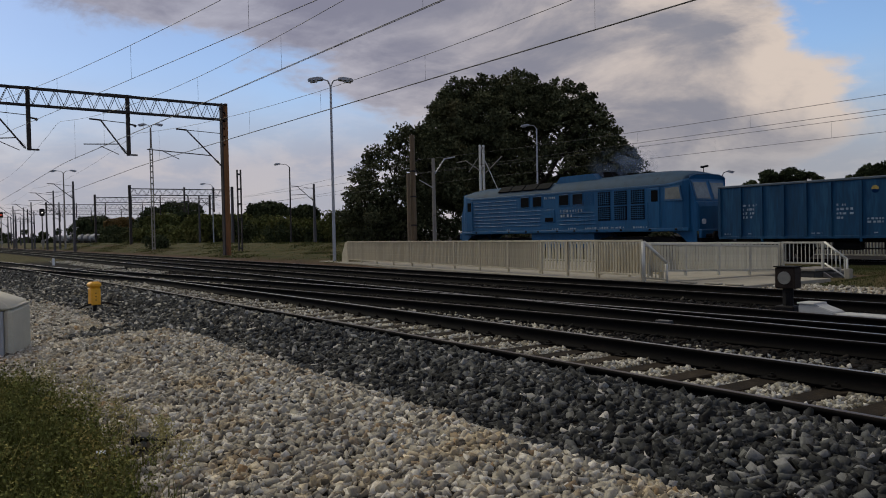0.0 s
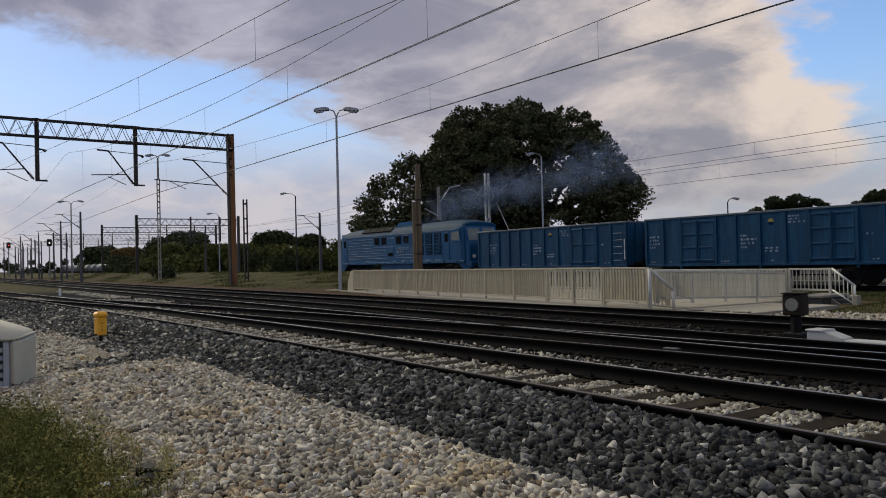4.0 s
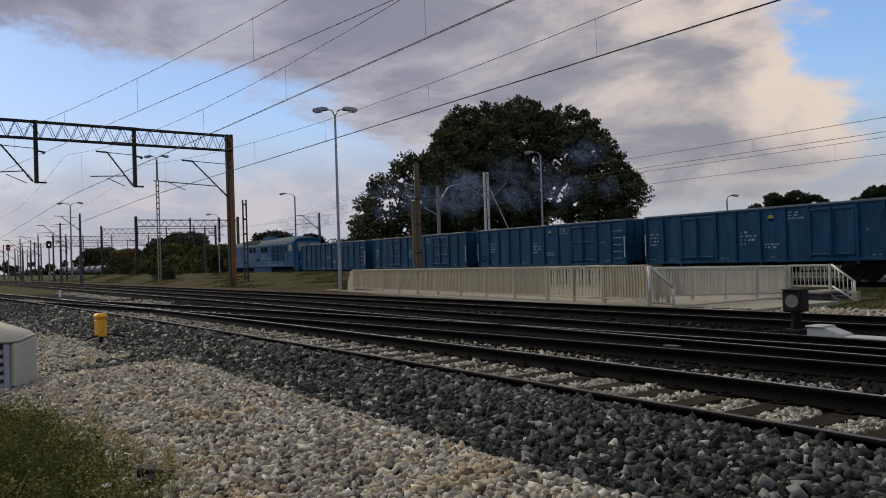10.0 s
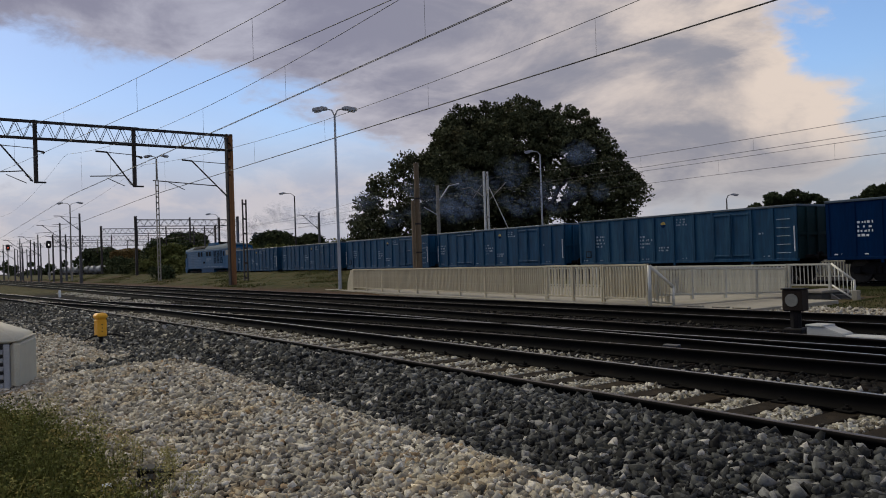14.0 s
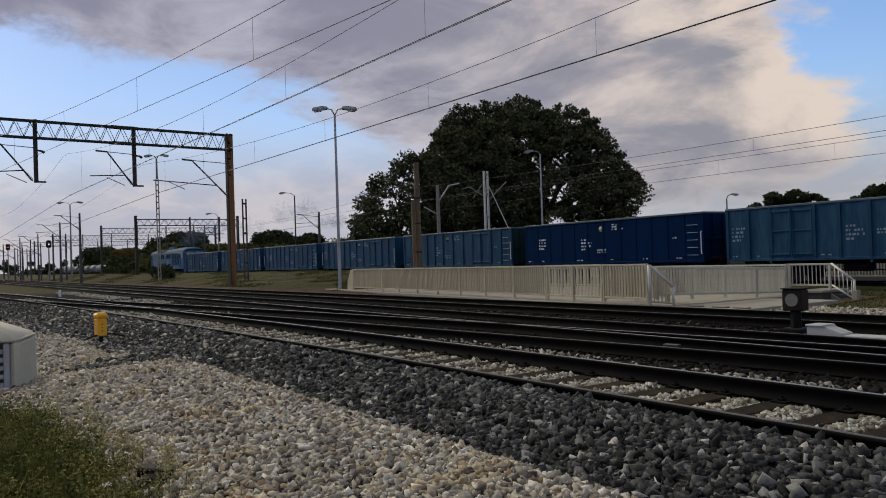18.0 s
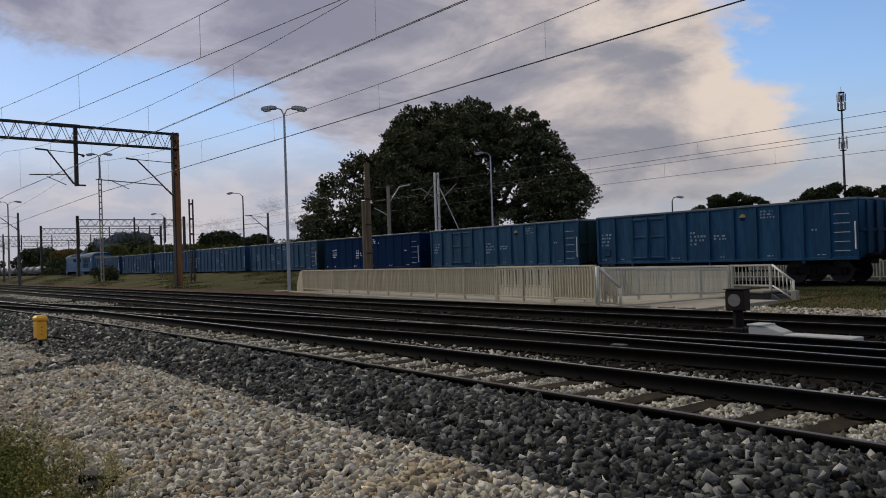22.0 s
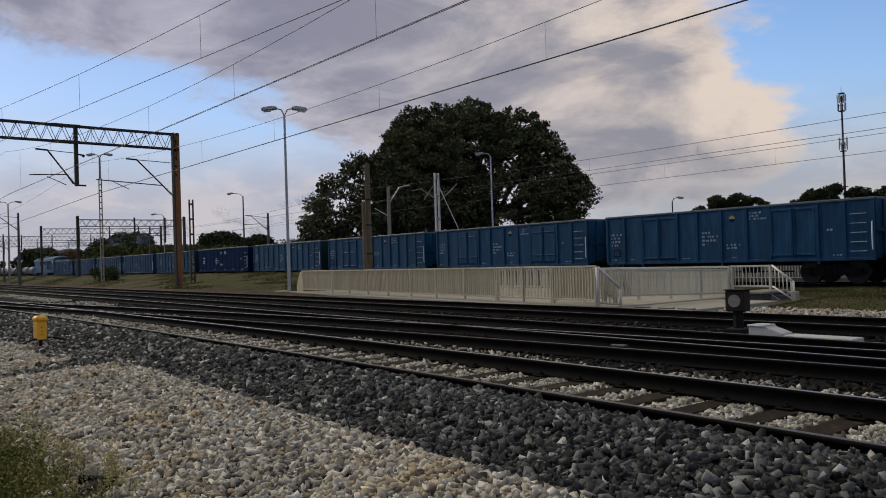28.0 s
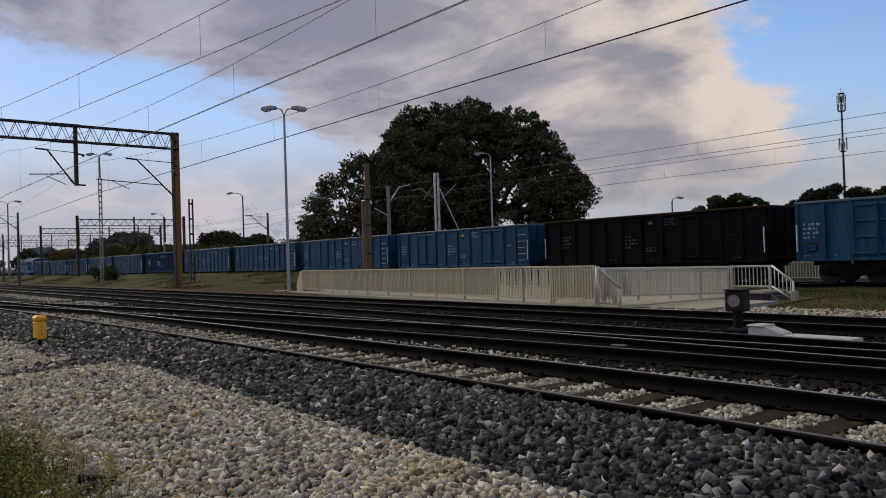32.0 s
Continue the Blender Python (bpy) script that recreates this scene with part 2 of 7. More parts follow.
M["black"] = material("black", (0.009, 0.008, 0.008), 0.75, 0, 0.3, 8, 50, 0.1, (0.02, 0.013, 0.009), (0.52, 0.7), spec=0.15)
M["signal_brown"] = material("signal_brown", (0.028, 0.019, 0.013), 0.7, 0, 0.4, 6, 50, 0.2, (0.012, 0.009, 0.008), (0.5, 0.68), spec=0.15)
# dark mast steel made paler, the haze of distance mixed into its colour
M["mast_far"] = material("mast_far", (0.075, 0.072, 0.075), 0.85, 0, 0.3, 2, 30, 0.2, (0.05, 0.045, 0.045), (0.5, 0.7), spec=0.25)
M["signal_white"] = material("signal_white", (0.20, 0.19, 0.155), 0.5, 0, 0.2, 8, 60, 0.1)
M["cover_white"] = material("cover_white", (0.38, 0.38, 0.36), 0.7, 0, 0.18, 4, 50, 0.15, (0.26, 0.25, 0.23), (0.54, 0.72), spec=0.25)
M["bark"] = material("bark", (0.045, 0.034, 0.026), 0.95, 0, 0.35, 6, 30, 0.6)
M["leaf_dark"] = material("leaf_dark", (0.074, 0.080, 0.040), 0.85, 0, 0.5, 0.26, 3, 0.0, (0.105, 0.092, 0.044), (0.52, 0.68), island=0.45, spec=0.05)
M["leaf_far"] = material("leaf_far", (0.050, 0.062, 0.028), 0.85, 0, 0.4, 0.12, 3, 0.0, (0.080, 0.080, 0.030), (0.5, 0.68), island=0.4, spec=0.05)
M["leaf_olive"] = material("leaf_olive", (0.105, 0.115, 0.036), 0.85, 0, 0.4, 0.2, 3, 0.0, (0.16, 0.14, 0.05), (0.5, 0.68), island=0.4, spec=0.05)
M["leaf_autumn"] = material("leaf_autumn", (0.15, 0.095, 0.034), 0.85, 0, 0.4, 0.15, 3, 0.0, (0.075, 0.07, 0.026), (0.5, 0.68), island=0.4, spec=0.05)
M["grass"] = material("grass", (0.052, 0.062, 0.021), 0.85, 0, 0.4, 0.9, 9, 0.0, (0.085, 0.070, 0.033), (0.5, 0.66), island=0.45, spec=0.05)
M["bank_blade"] = material("bank_blade", (0.085, 0.092, 0.030), 0.85, 0, 0.45, 0.3, 5, 0.0, (0.15, 0.115, 0.052), (0.48, 0.64), island=0.35, spec=0.05)
M["weed"] = material("weed", (0.118, 0.125, 0.034), 0.85, 0, 0.5, 2.6, 9, 0.0, (0.29, 0.215, 0.07), (0.50, 0.68), island=0.5, spec=0.08)
M["straw"] = material("straw", (0.34, 0.30, 0.13), 0.85, 0, 0.35, 3.0, 9, 0.0, (0.22, 0.20, 0.06), (0.5, 0.68), island=0.4, spec=0.1)
M["tank_pale"] = material("tank_pale", (0.20, 0.20, 0.195), 0.6, 0.0, 0.3, 1.2, 20, 0.1, (0.09, 0.085, 0.08), (0.5, 0.68), rand=0.35)
M["antenna"] = material("antenna", (0.30, 0.30, 0.30), 0.6, 0, 0.15, 4, 30, 0.0)


def stone_material(name, stops, vein, rough=0.92, tan=None):
    """Broken stone: each stone takes its own tint, with dust and veins on it."""
    m = bpy.data.materials.new(name)
    m.use_nodes = True
    m.node_tree.nodes.clear()
    n = Nodes(m.node_tree)
    out = n.add("ShaderNodeOutputMaterial")
    p = n.add("ShaderNodeBsdfPrincipled", Roughness=rough)
    p.inputs["Specular IOR Level"].default_value = 0.2
    vec = n.add("ShaderNodeTexCoord").outputs["Object"]
    col = n.ramp(n.add("ShaderNodeNewGeometry").outputs["Random Per Island"], *stops)
    patch, grain, dust = n.noise(vec, 1.1, 4), n.noise(vec, 60, 4, 0.65), n.noise(vec, 22, 3)
    col = n.mix(1.0, col, n.ramp(patch, (0.3, (0.82, 0.82, 0.82)), (0.7, (1.16, 1.13, 1.08))), "MULTIPLY")
    if tan:  # loamy patches in the heap
        col = n.mix(n.smooth(n.noise(vec, 2.3, 4, 0.6), 0.54, 0.66), col, n.mix(1.0, col, tan, "MULTIPLY"))
    col = n.mix(1.0, col, n.ramp(grain, (0.3, (0.78, 0.78, 0.78)), (0.7, (1.2, 1.2, 1.2))), "MULTIPLY")
    col = n.mix(n.math("MULTIPLY", n.smooth(dust, 0.54, 0.68), 0.6), col, vein)
    n.t.links.new(col, p.inputs["Base Color"])
    b = n.add("ShaderNodeBump", Strength=0.35, Distance=0.006, Height=grain)
    n.t.links.new(b.outputs[0], p.inputs["Normal"])
    n.t.links.new(p.outputs[0], out.inputs[0])
    M[name] = m


# darkest tints of the white stone stand in for shaded crevices
stone_material("stone_white", [(0.0, (0.04, 0.038, 0.034)), (0.10, (0.12, 0.112, 0.097)), (0.15, (0.27, 0.195, 0.115)), (0.21, (0.205, 0.190, 0.150)), (0.5, (0.302, 0.284, 0.233)), (0.8, (0.388, 0.369, 0.313)), (1.0, (0.585, 0.563, 0.50))], (0.24, 0.195, 0.14), tan=(1.06, 0.95, 0.78))
# grey stone: low tints paint the shaded gaps, the palest few the lit facets
stone_material("stone_grey", [(0.0, (0.009, 0.009, 0.009)), (0.3, (0.021, 0.0225, 0.022)), (0.7, (0.056, 0.059, 0.058)), (0.92, (0.140, 0.145, 0.140)), (0.97, (0.24, 0.24, 0.23)), (1.0, (0.48, 0.46, 0.42))], (0.11, 0.11, 0.105))
stone_material("stone_track", [(0.0, (0.05, 0.045, 0.032)), (0.2, (0.17, 0.157, 0.118)), (0.5, (0.30, 0.29, 0.238)), (1.0, (0.52, 0.505, 0.45))], (0.14, 0.10, 0.065))
stone_material("stone_oily", [(0.0, (0.003, 0.003, 0.0025)), (0.85, (0.006, 0.0055, 0.005)), (0.97, (0.014, 0.011, 0.009)), (1.0, (0.10, 0.09, 0.07))], (0.02, 0.014, 0.01))


def ground_material():
    """Earth, grass and ballast by where they lie across the tracks (y) and along them (x)."""
    m = bpy.data.materials.new("ground")
    m.use_nodes = True
    m.node_tree.nodes.clear()
    n = Nodes(m.node_tree)
    out = n.add("ShaderNodeOutputMaterial")
    p = n.add("ShaderNodeBsdfPrincipled", Roughness=0.95)
    p.inputs["Specular IOR Level"].default_value = 0.05
    vec = n.add("ShaderNodeTexCoord").outputs["Object"]
    sep = n.add("ShaderNodeSeparateXYZ", Vector=vec)
    y = n.math("ADD", sep.outputs[1], n.math("MULTIPLY", n.math("SUBTRACT", n.noise(vec, 0.5, 4), 0.5), 1.2))
    big, mid, small = n.noise(vec, 0.12, 5), n.noise(vec, 1.7, 5), n.noise(vec, 24, 4)
    grass = n.mix(n.smooth(mid, 0.4, 0.65), (0.046, 0.050, 0.018), (0.078, 0.064, 0.028))
    grass = n.mix(n.smooth(big, 0.50, 0.68), grass, (0.080, 0.054, 0.032))
    soil = n.mix(n.smooth(mid, 0.35, 0.7), (0.085, 0.052, 0.034), (0.042, 0.030, 0.022))
    ballast = n.mix(n.smooth(small, 0.35, 0.65), (0.003, 0.003, 0.0025), (0.010, 0.008, 0.007))
    olive = n.mix(n.smooth(mid, 0.4, 0.6), (0.045, 0.044, 0.018), (0.09, 0.078, 0.032))
    ballast = n.mix(n.math("MULTIPLY", n.smooth(sep.outputs[0], -52.0, -64.0), 0.85), ballast, olive)
    col = n.mix(n.smooth(y, 14.3, 14.9), ballast, soil)
    col = n.mix(n.smooth(y, 15.4, 18.0), col, grass)
    # from the goods line outwards the colour is darkened for shade below the train
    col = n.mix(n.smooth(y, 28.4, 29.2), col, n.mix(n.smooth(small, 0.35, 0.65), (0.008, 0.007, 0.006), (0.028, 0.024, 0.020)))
    # near-black sheet under the pale gravel, shade between the stones put into its colour
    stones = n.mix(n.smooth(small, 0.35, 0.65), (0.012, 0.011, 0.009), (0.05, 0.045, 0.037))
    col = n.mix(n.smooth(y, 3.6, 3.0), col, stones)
    col = n.mix(1.0, col, n.ramp(small, (0.3, (0.75,) * 3), (0.7, (1.25,) * 3)), "MULTIPLY")
    n.t.links.new(col, p.inputs["Base Color"])
    b = n.add("ShaderNodeBump", Strength=0.5, Distance=0.05, Height=n.math("ADD", small, mid))
    n.t.links.new(b.outputs[0], p.inputs["Normal"])
    n.t.links.new(p.outputs[0], out.inputs[0])
    return m


M["ground"] = ground_material()


# ---------------------------------------------------------------- mesh helpers
def mesh_of(bm, mats, name="mesh", smooth=False):
    me = bpy.data.meshes.new(name)
    bm.normal_update()
    if smooth:
        for fc in bm.faces:
            fc.smooth = True
    bm.to_mesh(me)
    bm.free()
    for mm in mats if isinstance(mats, (list, tuple)) else [mats]:
        me.materials.append(M[mm] if isinstance(mm, str) else mm)
    return me


def part(name, bm, mats, parent=None, label="", smooth=False, at=None):
    ob = new(name, mesh_of(bm, mats, name, smooth) if not isinstance(bm, bpy.types.Mesh) else bm)
    if at is not None:
        ob.matrix_basis = at
    if parent is not None:
        ob.parent = parent
    if label:
        tagged(ob, label=label)
    return ob


def empty(name, m, **tags):
    ob = new(name)
    ob.matrix_basis = m
    return tagged(ob, **tags)


def box(bm, x0, x1, y0, y1, z0, z1, mi=0, bevel=0.0):
    r = bmesh.ops.create_cube(bm, size=1.0)
    vs = r["verts"]
    for v in vs:
        v.co = Vector((x0 + (v.co.x + 0.5) * (x1 - x0), y0 + (v.co.y + 0.5) * (y1 - y0), z0 + (v.co.z + 0.5) * (z1 - z0)))
    fs = {fc for v in vs for fc in v.link_faces}
    for fc in fs:
        fc.material_index = mi
    if bevel:
        es = list({e for fc in fs for e in fc.edges})
        r2 = bmesh.ops.bevel(bm, geom=es, offset=bevel, segments=1, affect="EDGES")
        for fc in r2["faces"]:
            fc.material_index = mi
    return bm


def boxes(*specs, bevel=0.0):
    bm = bmesh.new()
    for s in specs:
        box(bm, *s, bevel=bevel)
    return bm


def rod(bm, p, q, r0, r1=None, seg=8, mi=0, caps=True):
    """A round bar from p to q."""
    p, q = Vector(p), Vector(q)
    r1 = r0 if r1 is None else r1
    d = q - p
    rot = d.to_track_quat("Z", "Y").to_matrix().to_4x4()
    res = bmesh.ops.create_cone(bm, cap_ends=caps, segments=seg, radius1=r0, radius2=r1, depth=d.length,
                                matrix=Matrix.Translation((p + q) / 2) @ rot)
    for v in res["verts"]:
        for fc in v.link_faces:
            fc.material_index = mi
    return bm


def rods(*specs, **kw):
    bm = bmesh.new()
    for s in specs:
        rod(bm, *s, **kw)
    return bm


def prism(bm, outline, y0, y1, mi=0):
    """The outline in x and z, drawn out from y0 to y1."""
    a = [bm.verts.new((x, y0, z)) for x, z in outline]
    b = [bm.verts.new((x, y1, z)) for x, z in outline]
    k = len(outline)
    fs = [bm.faces.new(a), bm.faces.new(list(reversed(b)))]
    for i in range(k):
        fs.append(bm.faces.new((a[(i + 1) % k], a[i], b[i], b[(i + 1) % k])))
    for fc in fs:
        fc.material_index = mi
    bmesh.ops.recalc_face_normals(bm, faces=fs)
    return bm


def loft(bm, sections, mi=0, close=True):
    """Skins over rings of points with equal counts."""
    rings = [[bm.verts.new(p) for p in s] for s in sections]
    fs = []
    for r0, r1 in zip(rings, rings[1:]):
        k = len(r0)
        for i in range(k if close else k - 1):
            fs.append(bm.faces.new((r0[i], r0[(i + 1) % k], r1[(i + 1) % k], r1[i])))
    if close:
        fs += [bm.faces.new(list(reversed(rings[0]))), bm.faces.new(rings[-1])]
    for fc in fs:
        fc.material_index = mi
    bmesh.ops.recalc_face_normals(bm, faces=fs)
    return bm


# ---------------------------------------------------------------- ground
def ease(v, lo, hi):
    t = np.clip((v - lo) / (hi - lo), 0, 1)
    return t * t * (3 - 2 * t)


def ground_z(x, y):
    """Height of the ground: stone heap by the camera, track bed, grass bank, far bed of the goods line."""
    x, y = np.asarray(x, float), np.asarray(y, float)
    heap = 0.31 * ease(y, 0.3, 2.5) * (1 - ease(y, 2.9, 3.6)) * ease(x, -13.4, -10.6)
    shoulder = -0.14 * (1 - ease(y, 3.2, 4.6))
    xm = np.clip(x, -75.0, 40.0)
    d = y - (5.13 + 0.003 * xm - 0.0006 * xm * xm)
    # ballast shoulder heaped against the nearest rail
    z = -0.03 + heap + shoulder + 0.115 * ease(d, -1.3, -0.4) * (1 - ease(d, -0.13, -0.03))
    near = ease(x, -40, -22)
    bank_left = 0.10 * ease(y, 14.6, 15.6) + 0.22 * ease(y, 16, 20) + 0.47 * ease(y, 20, 26)
    bank_right = 0.03 * ease(y, 14.6, 15.4) - 0.05 * ease(y, 20, 26) + 0.15 * ease(y, 17.2, 19.0) * ease(x, -10.9, -9.6)
    bank = (1 - near) * bank_left + near * bank_right
    far = ease(y, 27.2, 29.2)
    z = z + bank * (1 - far) - 0.20 * far
    z = z + 0.03 * np.sin(x * 1.3 + y) * np.sin(y * 0.9 - x * 0.4) * ease(y, 14.8, 17)
    return z


def build_ground():
    xs = np.unique(np.concatenate([[-3500, -2000, -1200, -800, -500, -350, 120, 200, 350, 600, 1200, 2500], np.arange(-260, 100, 6.0),
                                   np.arange(-60, 4, 1.0), np.arange(-16, 2, 0.3)]))
    ys = np.unique(np.concatenate([[-2500, -1000, -400, -150, -60, -25, -10, -5, 120, 200, 350, 600, 1200, 2200, 3500], np.arange(-3, 34, 0.4),
                                   np.arange(34, 80, 6.0), np.arange(-0.4, 5.4, 0.08)]))
    gx, gy = np.meshgrid(xs, ys, indexing="ij")
    gz = ground_z(gx, gy)
    v = np.stack([gx.ravel(), gy.ravel(), gz.ravel()], 1)
    k = len(ys)
    i, j = np.meshgrid(np.arange(len(xs) - 1), np.arange(k - 1), indexing="ij")
    a = (i * k + j).ravel()
    f = np.stack([a, a + k, a + k + 1, a + 1], 1)
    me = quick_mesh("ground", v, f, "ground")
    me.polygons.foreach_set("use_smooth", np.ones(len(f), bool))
    tagged(new("ground", me), label="dark oily ballast, bare soil and dry autumn grass between the tracks, with painted shade below the train and the gravel", category="ground", kind="structure")


def quick_mesh(name, v, f, *mats):
    me = bpy.data.meshes.new(name)
    v, f = np.asarray(v, np.float32), np.asarray(f, np.int32)
    me.vertices.add(len(v))
    me.vertices.foreach_set("co", v.ravel())
    k = f.shape[1]
    me.loops.add(f.size)
    me.loops.foreach_set("vertex_index", f.ravel())
    me.polygons.add(len(f))
    me.polygons.foreach_set("loop_start", np.arange(0, f.size, k, dtype=np.int32))
    me.polygons.foreach_set("loop_total", np.full(len(f), k, np.int32))
    for m in mats:
        me.materials.append(M[m])
    me.update(calc_edges=True)
    return me


build_ground()


# ---------------------------------------------------------------- tracks
def y_a(x):
    x = np.maximum(x, -75.0)
    return 5.13 + 0.003 * x - 0.0006 * x * x


def y_b(x):
    return np.maximum(10.0 + 0.06 * x - 0.0013 * np.maximum(x, -60) ** 2, y_a(x) + 1.505) - 1.42


def y_c(x):
    return 8.93 - 0.016 * np.maximum(x, -26.0)


def y_d(x):
    return 12.55 + 0.0 * x


def y_t(x):
    return 30.89 + 0.0 * x


RAIL = [(-0.075, 0.0), (0.075, 0.0), (0.075, 0.012), (0.012, 0.034), (0.010, 0.118), (0.034, 0.128), (0.036, 0.150), (0.028, 0.159),
        (-0.028, 0.159), (-0.036, 0.150), (-0.034, 0.128), (-0.010, 0.118), (-0.012, 0.034), (-0.075, 0.012)]


def rail_mesh(yf, off, z0, top, xs):
    k = len(RAIL)
    ys = np.asarray(yf(xs)) + off
    v = np.concatenate([np.stack([np.full(k, x), np.array([p[0] for p in RAIL]) + y, np.array([p[1] for p in RAIL]) + z0], 1) for x, y in zip(xs, ys)])
    f, mi = [], []
    for i in range(len(xs) - 1):
        for j in range(k):
            a, b = i * k + j, i * k + (j + 1) % k
            f.append((a, a + k, b + k, b))
            mi.append(1 if j == 7 else 0)
    me = quick_mesh("rail", v, f, "rail_side", top)
    me.polygons.foreach_set("material_index", np.array(mi, np.int32))
    return me


def plank_mesh(lx, ly, lz, mat, name="sleeper", worn=0.012):
    bm = bmesh.new()
    box(bm, -lx / 2, lx / 2, -ly / 2, ly / 2, -lz, 0, bevel=worn)
    return mesh_of(bm, mat, name)


SLEEPER = plank_mesh(0.25, 2.6, 0.15, "sleeper")
OILY_SLEEPER = plank_mesh(0.25, 2.6, 0.15, "sleeper_oily")


def fastener_mesh():
    bm = bmesh.new()
    box(bm, -0.08, 0.08, -0.17, 0.17, 0.0, 0.016, bevel=0.004)
    for s in (-1, 1):
        box(bm, -0.03, 0.03, s * 0.105 - 0.03, s * 0.105 + 0.03, 0.014, 0.040, bevel=0.006)
        rod(bm, (0, s * 0.105, 0.04), (0, s * 0.105, 0.058), 0.014, seg=6)
    return mesh_of(bm, "rail_side", "rail_fastener")


FASTENER = fastener_mesh()


def build_track(name, yf, gauge, z0, tops, x0, x1, first, last, label, fast=99.0):
    root = empty(name, pose(0, 0, 0), label=label, category="railway track", kind="structure", group="tracks of the yard")
    xs = np.unique(np.concatenate([np.linspace(-700, -80, 12), np.linspace(-80, x1, int((x1 + 80) / 2.5))]))
    xs = xs[xs >= x0]
    for off, top in zip((0.0, gauge), tops):
        part("rail", rail_mesh(yf, off, z0, top, xs), None, root, "steel rail with a bright worn running face")
    rnd = random.Random(name)
    x = last
    while x > first:
        ob = new("sleeper", SLEEPER if fast < 0 else OILY_SLEEPER)
        ob.parent = root
        yc = float(yf(np.array(x))) + gauge / 2
        ob.matrix_basis = pose(x + rnd.uniform(-0.02, 0.02), yc + rnd.uniform(-0.05, 0.05), z0 - 0.004 + rnd.uniform(-0.006, 0.003), 0, 0, rnd.uniform(-1.2, 1.2))
        if x > fast:
            for off in (0.0, gauge):
                fo = new("rail_fastener", FASTENER)
                fo.parent = root
                fo.matrix_basis = pose(x, float(yf(np.array(x))) + off, z0)
        x -= 0.6
    return root


build_track("railway_track_1", y_a, 1.505, 0.0, ("rail_top_rusty", "rail_top"), -160, 30, -46, 0.5, "wooden sleepered railway track with bright rails on pale ballast", -16)
build_track("railway_track_2", y_b, 1.42, 0.0, ("rail_top_rusty", "rail_top"), -42, 30, -34, 0.0, "turnout track with dark oily ballast and wooden sleepers")
build_track("railway_track_3", y_c, 1.45, 0.0, ("rail_top", "rail_top_rusty"), -700, 30, -34, 0.0, "railway track with oily sleepers and dull rails")
build_track("railway_track_4", y_d, 1.505, 0.0, ("rail_top_rusty", "rail_top_rusty"), -700, 30, -34, -1.0, "rusty railway track beside the ramp")
build_track("railway_track_5", y_t, 1.505, -0.219, ("rail_top", "rail_top"), -700, 170, -40, -6.0, "goods line on which the train runs")


# ---------------------------------------------------------------- stones
def stone_shapes(k=32, corners=8):
    """Sharp broken stones: skewed blocks and wedges, all with the same number of corners and faces."""
    rs = np.random.RandomState(5)
    cube = np.array([(a, b, c) for a in (-1, 1) for b in (-1, 1) for c in (-1, 1)], float)
    shapes, faces = [], []
    while len(shapes) < k:
        p = cube * rs.uniform(0.58, 1.05, (corners, 3)) + rs.normal(0, 0.08, (corners, 3))
        p *= np.array([rs.uniform(1.15, 1.65), rs.uniform(0.72, 1.0), rs.uniform(0.34, 0.62)])
        bm = bmesh.new()
        vs = [bm.verts.new(q) for q in p]
        bmesh.ops.convex_hull(bm, input=vs)
        bmesh.ops.triangulate(bm, faces=bm.faces)
        bm.verts.index_update()
        if all(v.link_faces for v in bm.verts) and len(bm.verts) == corners and len(bm.faces) == 2 * corners - 4:
            shapes.append([v.co[:] for v in bm.verts])
            faces.append([[v.index for v in fc.verts] for fc in bm.faces])
        bm.free()
    return np.array(shapes), np.array(faces)


SHAPES, SHAPE_FACES = stone_shapes()


def scatter_stones(name, mat, x, y, z, size, seed, label, parent=None):
    rs = np.random.RandomState(seed)
    k = len(x)
    q = rs.normal(size=(k, 4))
    q[:, 1:3] *= 0.42
    q /= np.linalg.norm(q, axis=1)[:, None]
    w, a, b, c = q.T
    R = np.stack([1 - 2 * (b * b + c * c), 2 * (a * b - c * w), 2 * (a * c + b * w), 2 * (a * b + c * w), 1 - 2 * (a * a + c * c), 2 * (b * c - a * w),
                  2 * (a * c - b * w), 2 * (b * c + a * w), 1 - 2 * (a * a + b * b)], 1).reshape(k, 3, 3)
    pick = rs.randint(0, len(SHAPES), k)
    s = SHAPES[pick] * size[:, None, None]
    v = np.einsum("kij,kmj->kmi", R, s) + np.stack([x, y, z], 1)[:, None, :]
    nv = SHAPES.shape[1]
    f = SHAPE_FACES[pick] + (np.arange(k) * nv)[:, None, None]
    ob = new(name, quick_mesh(name, v.reshape(-1, 3), f.reshape(-1, 3), mat))
    return tagged(ob, label=label, category="gravel", kind="stuff")


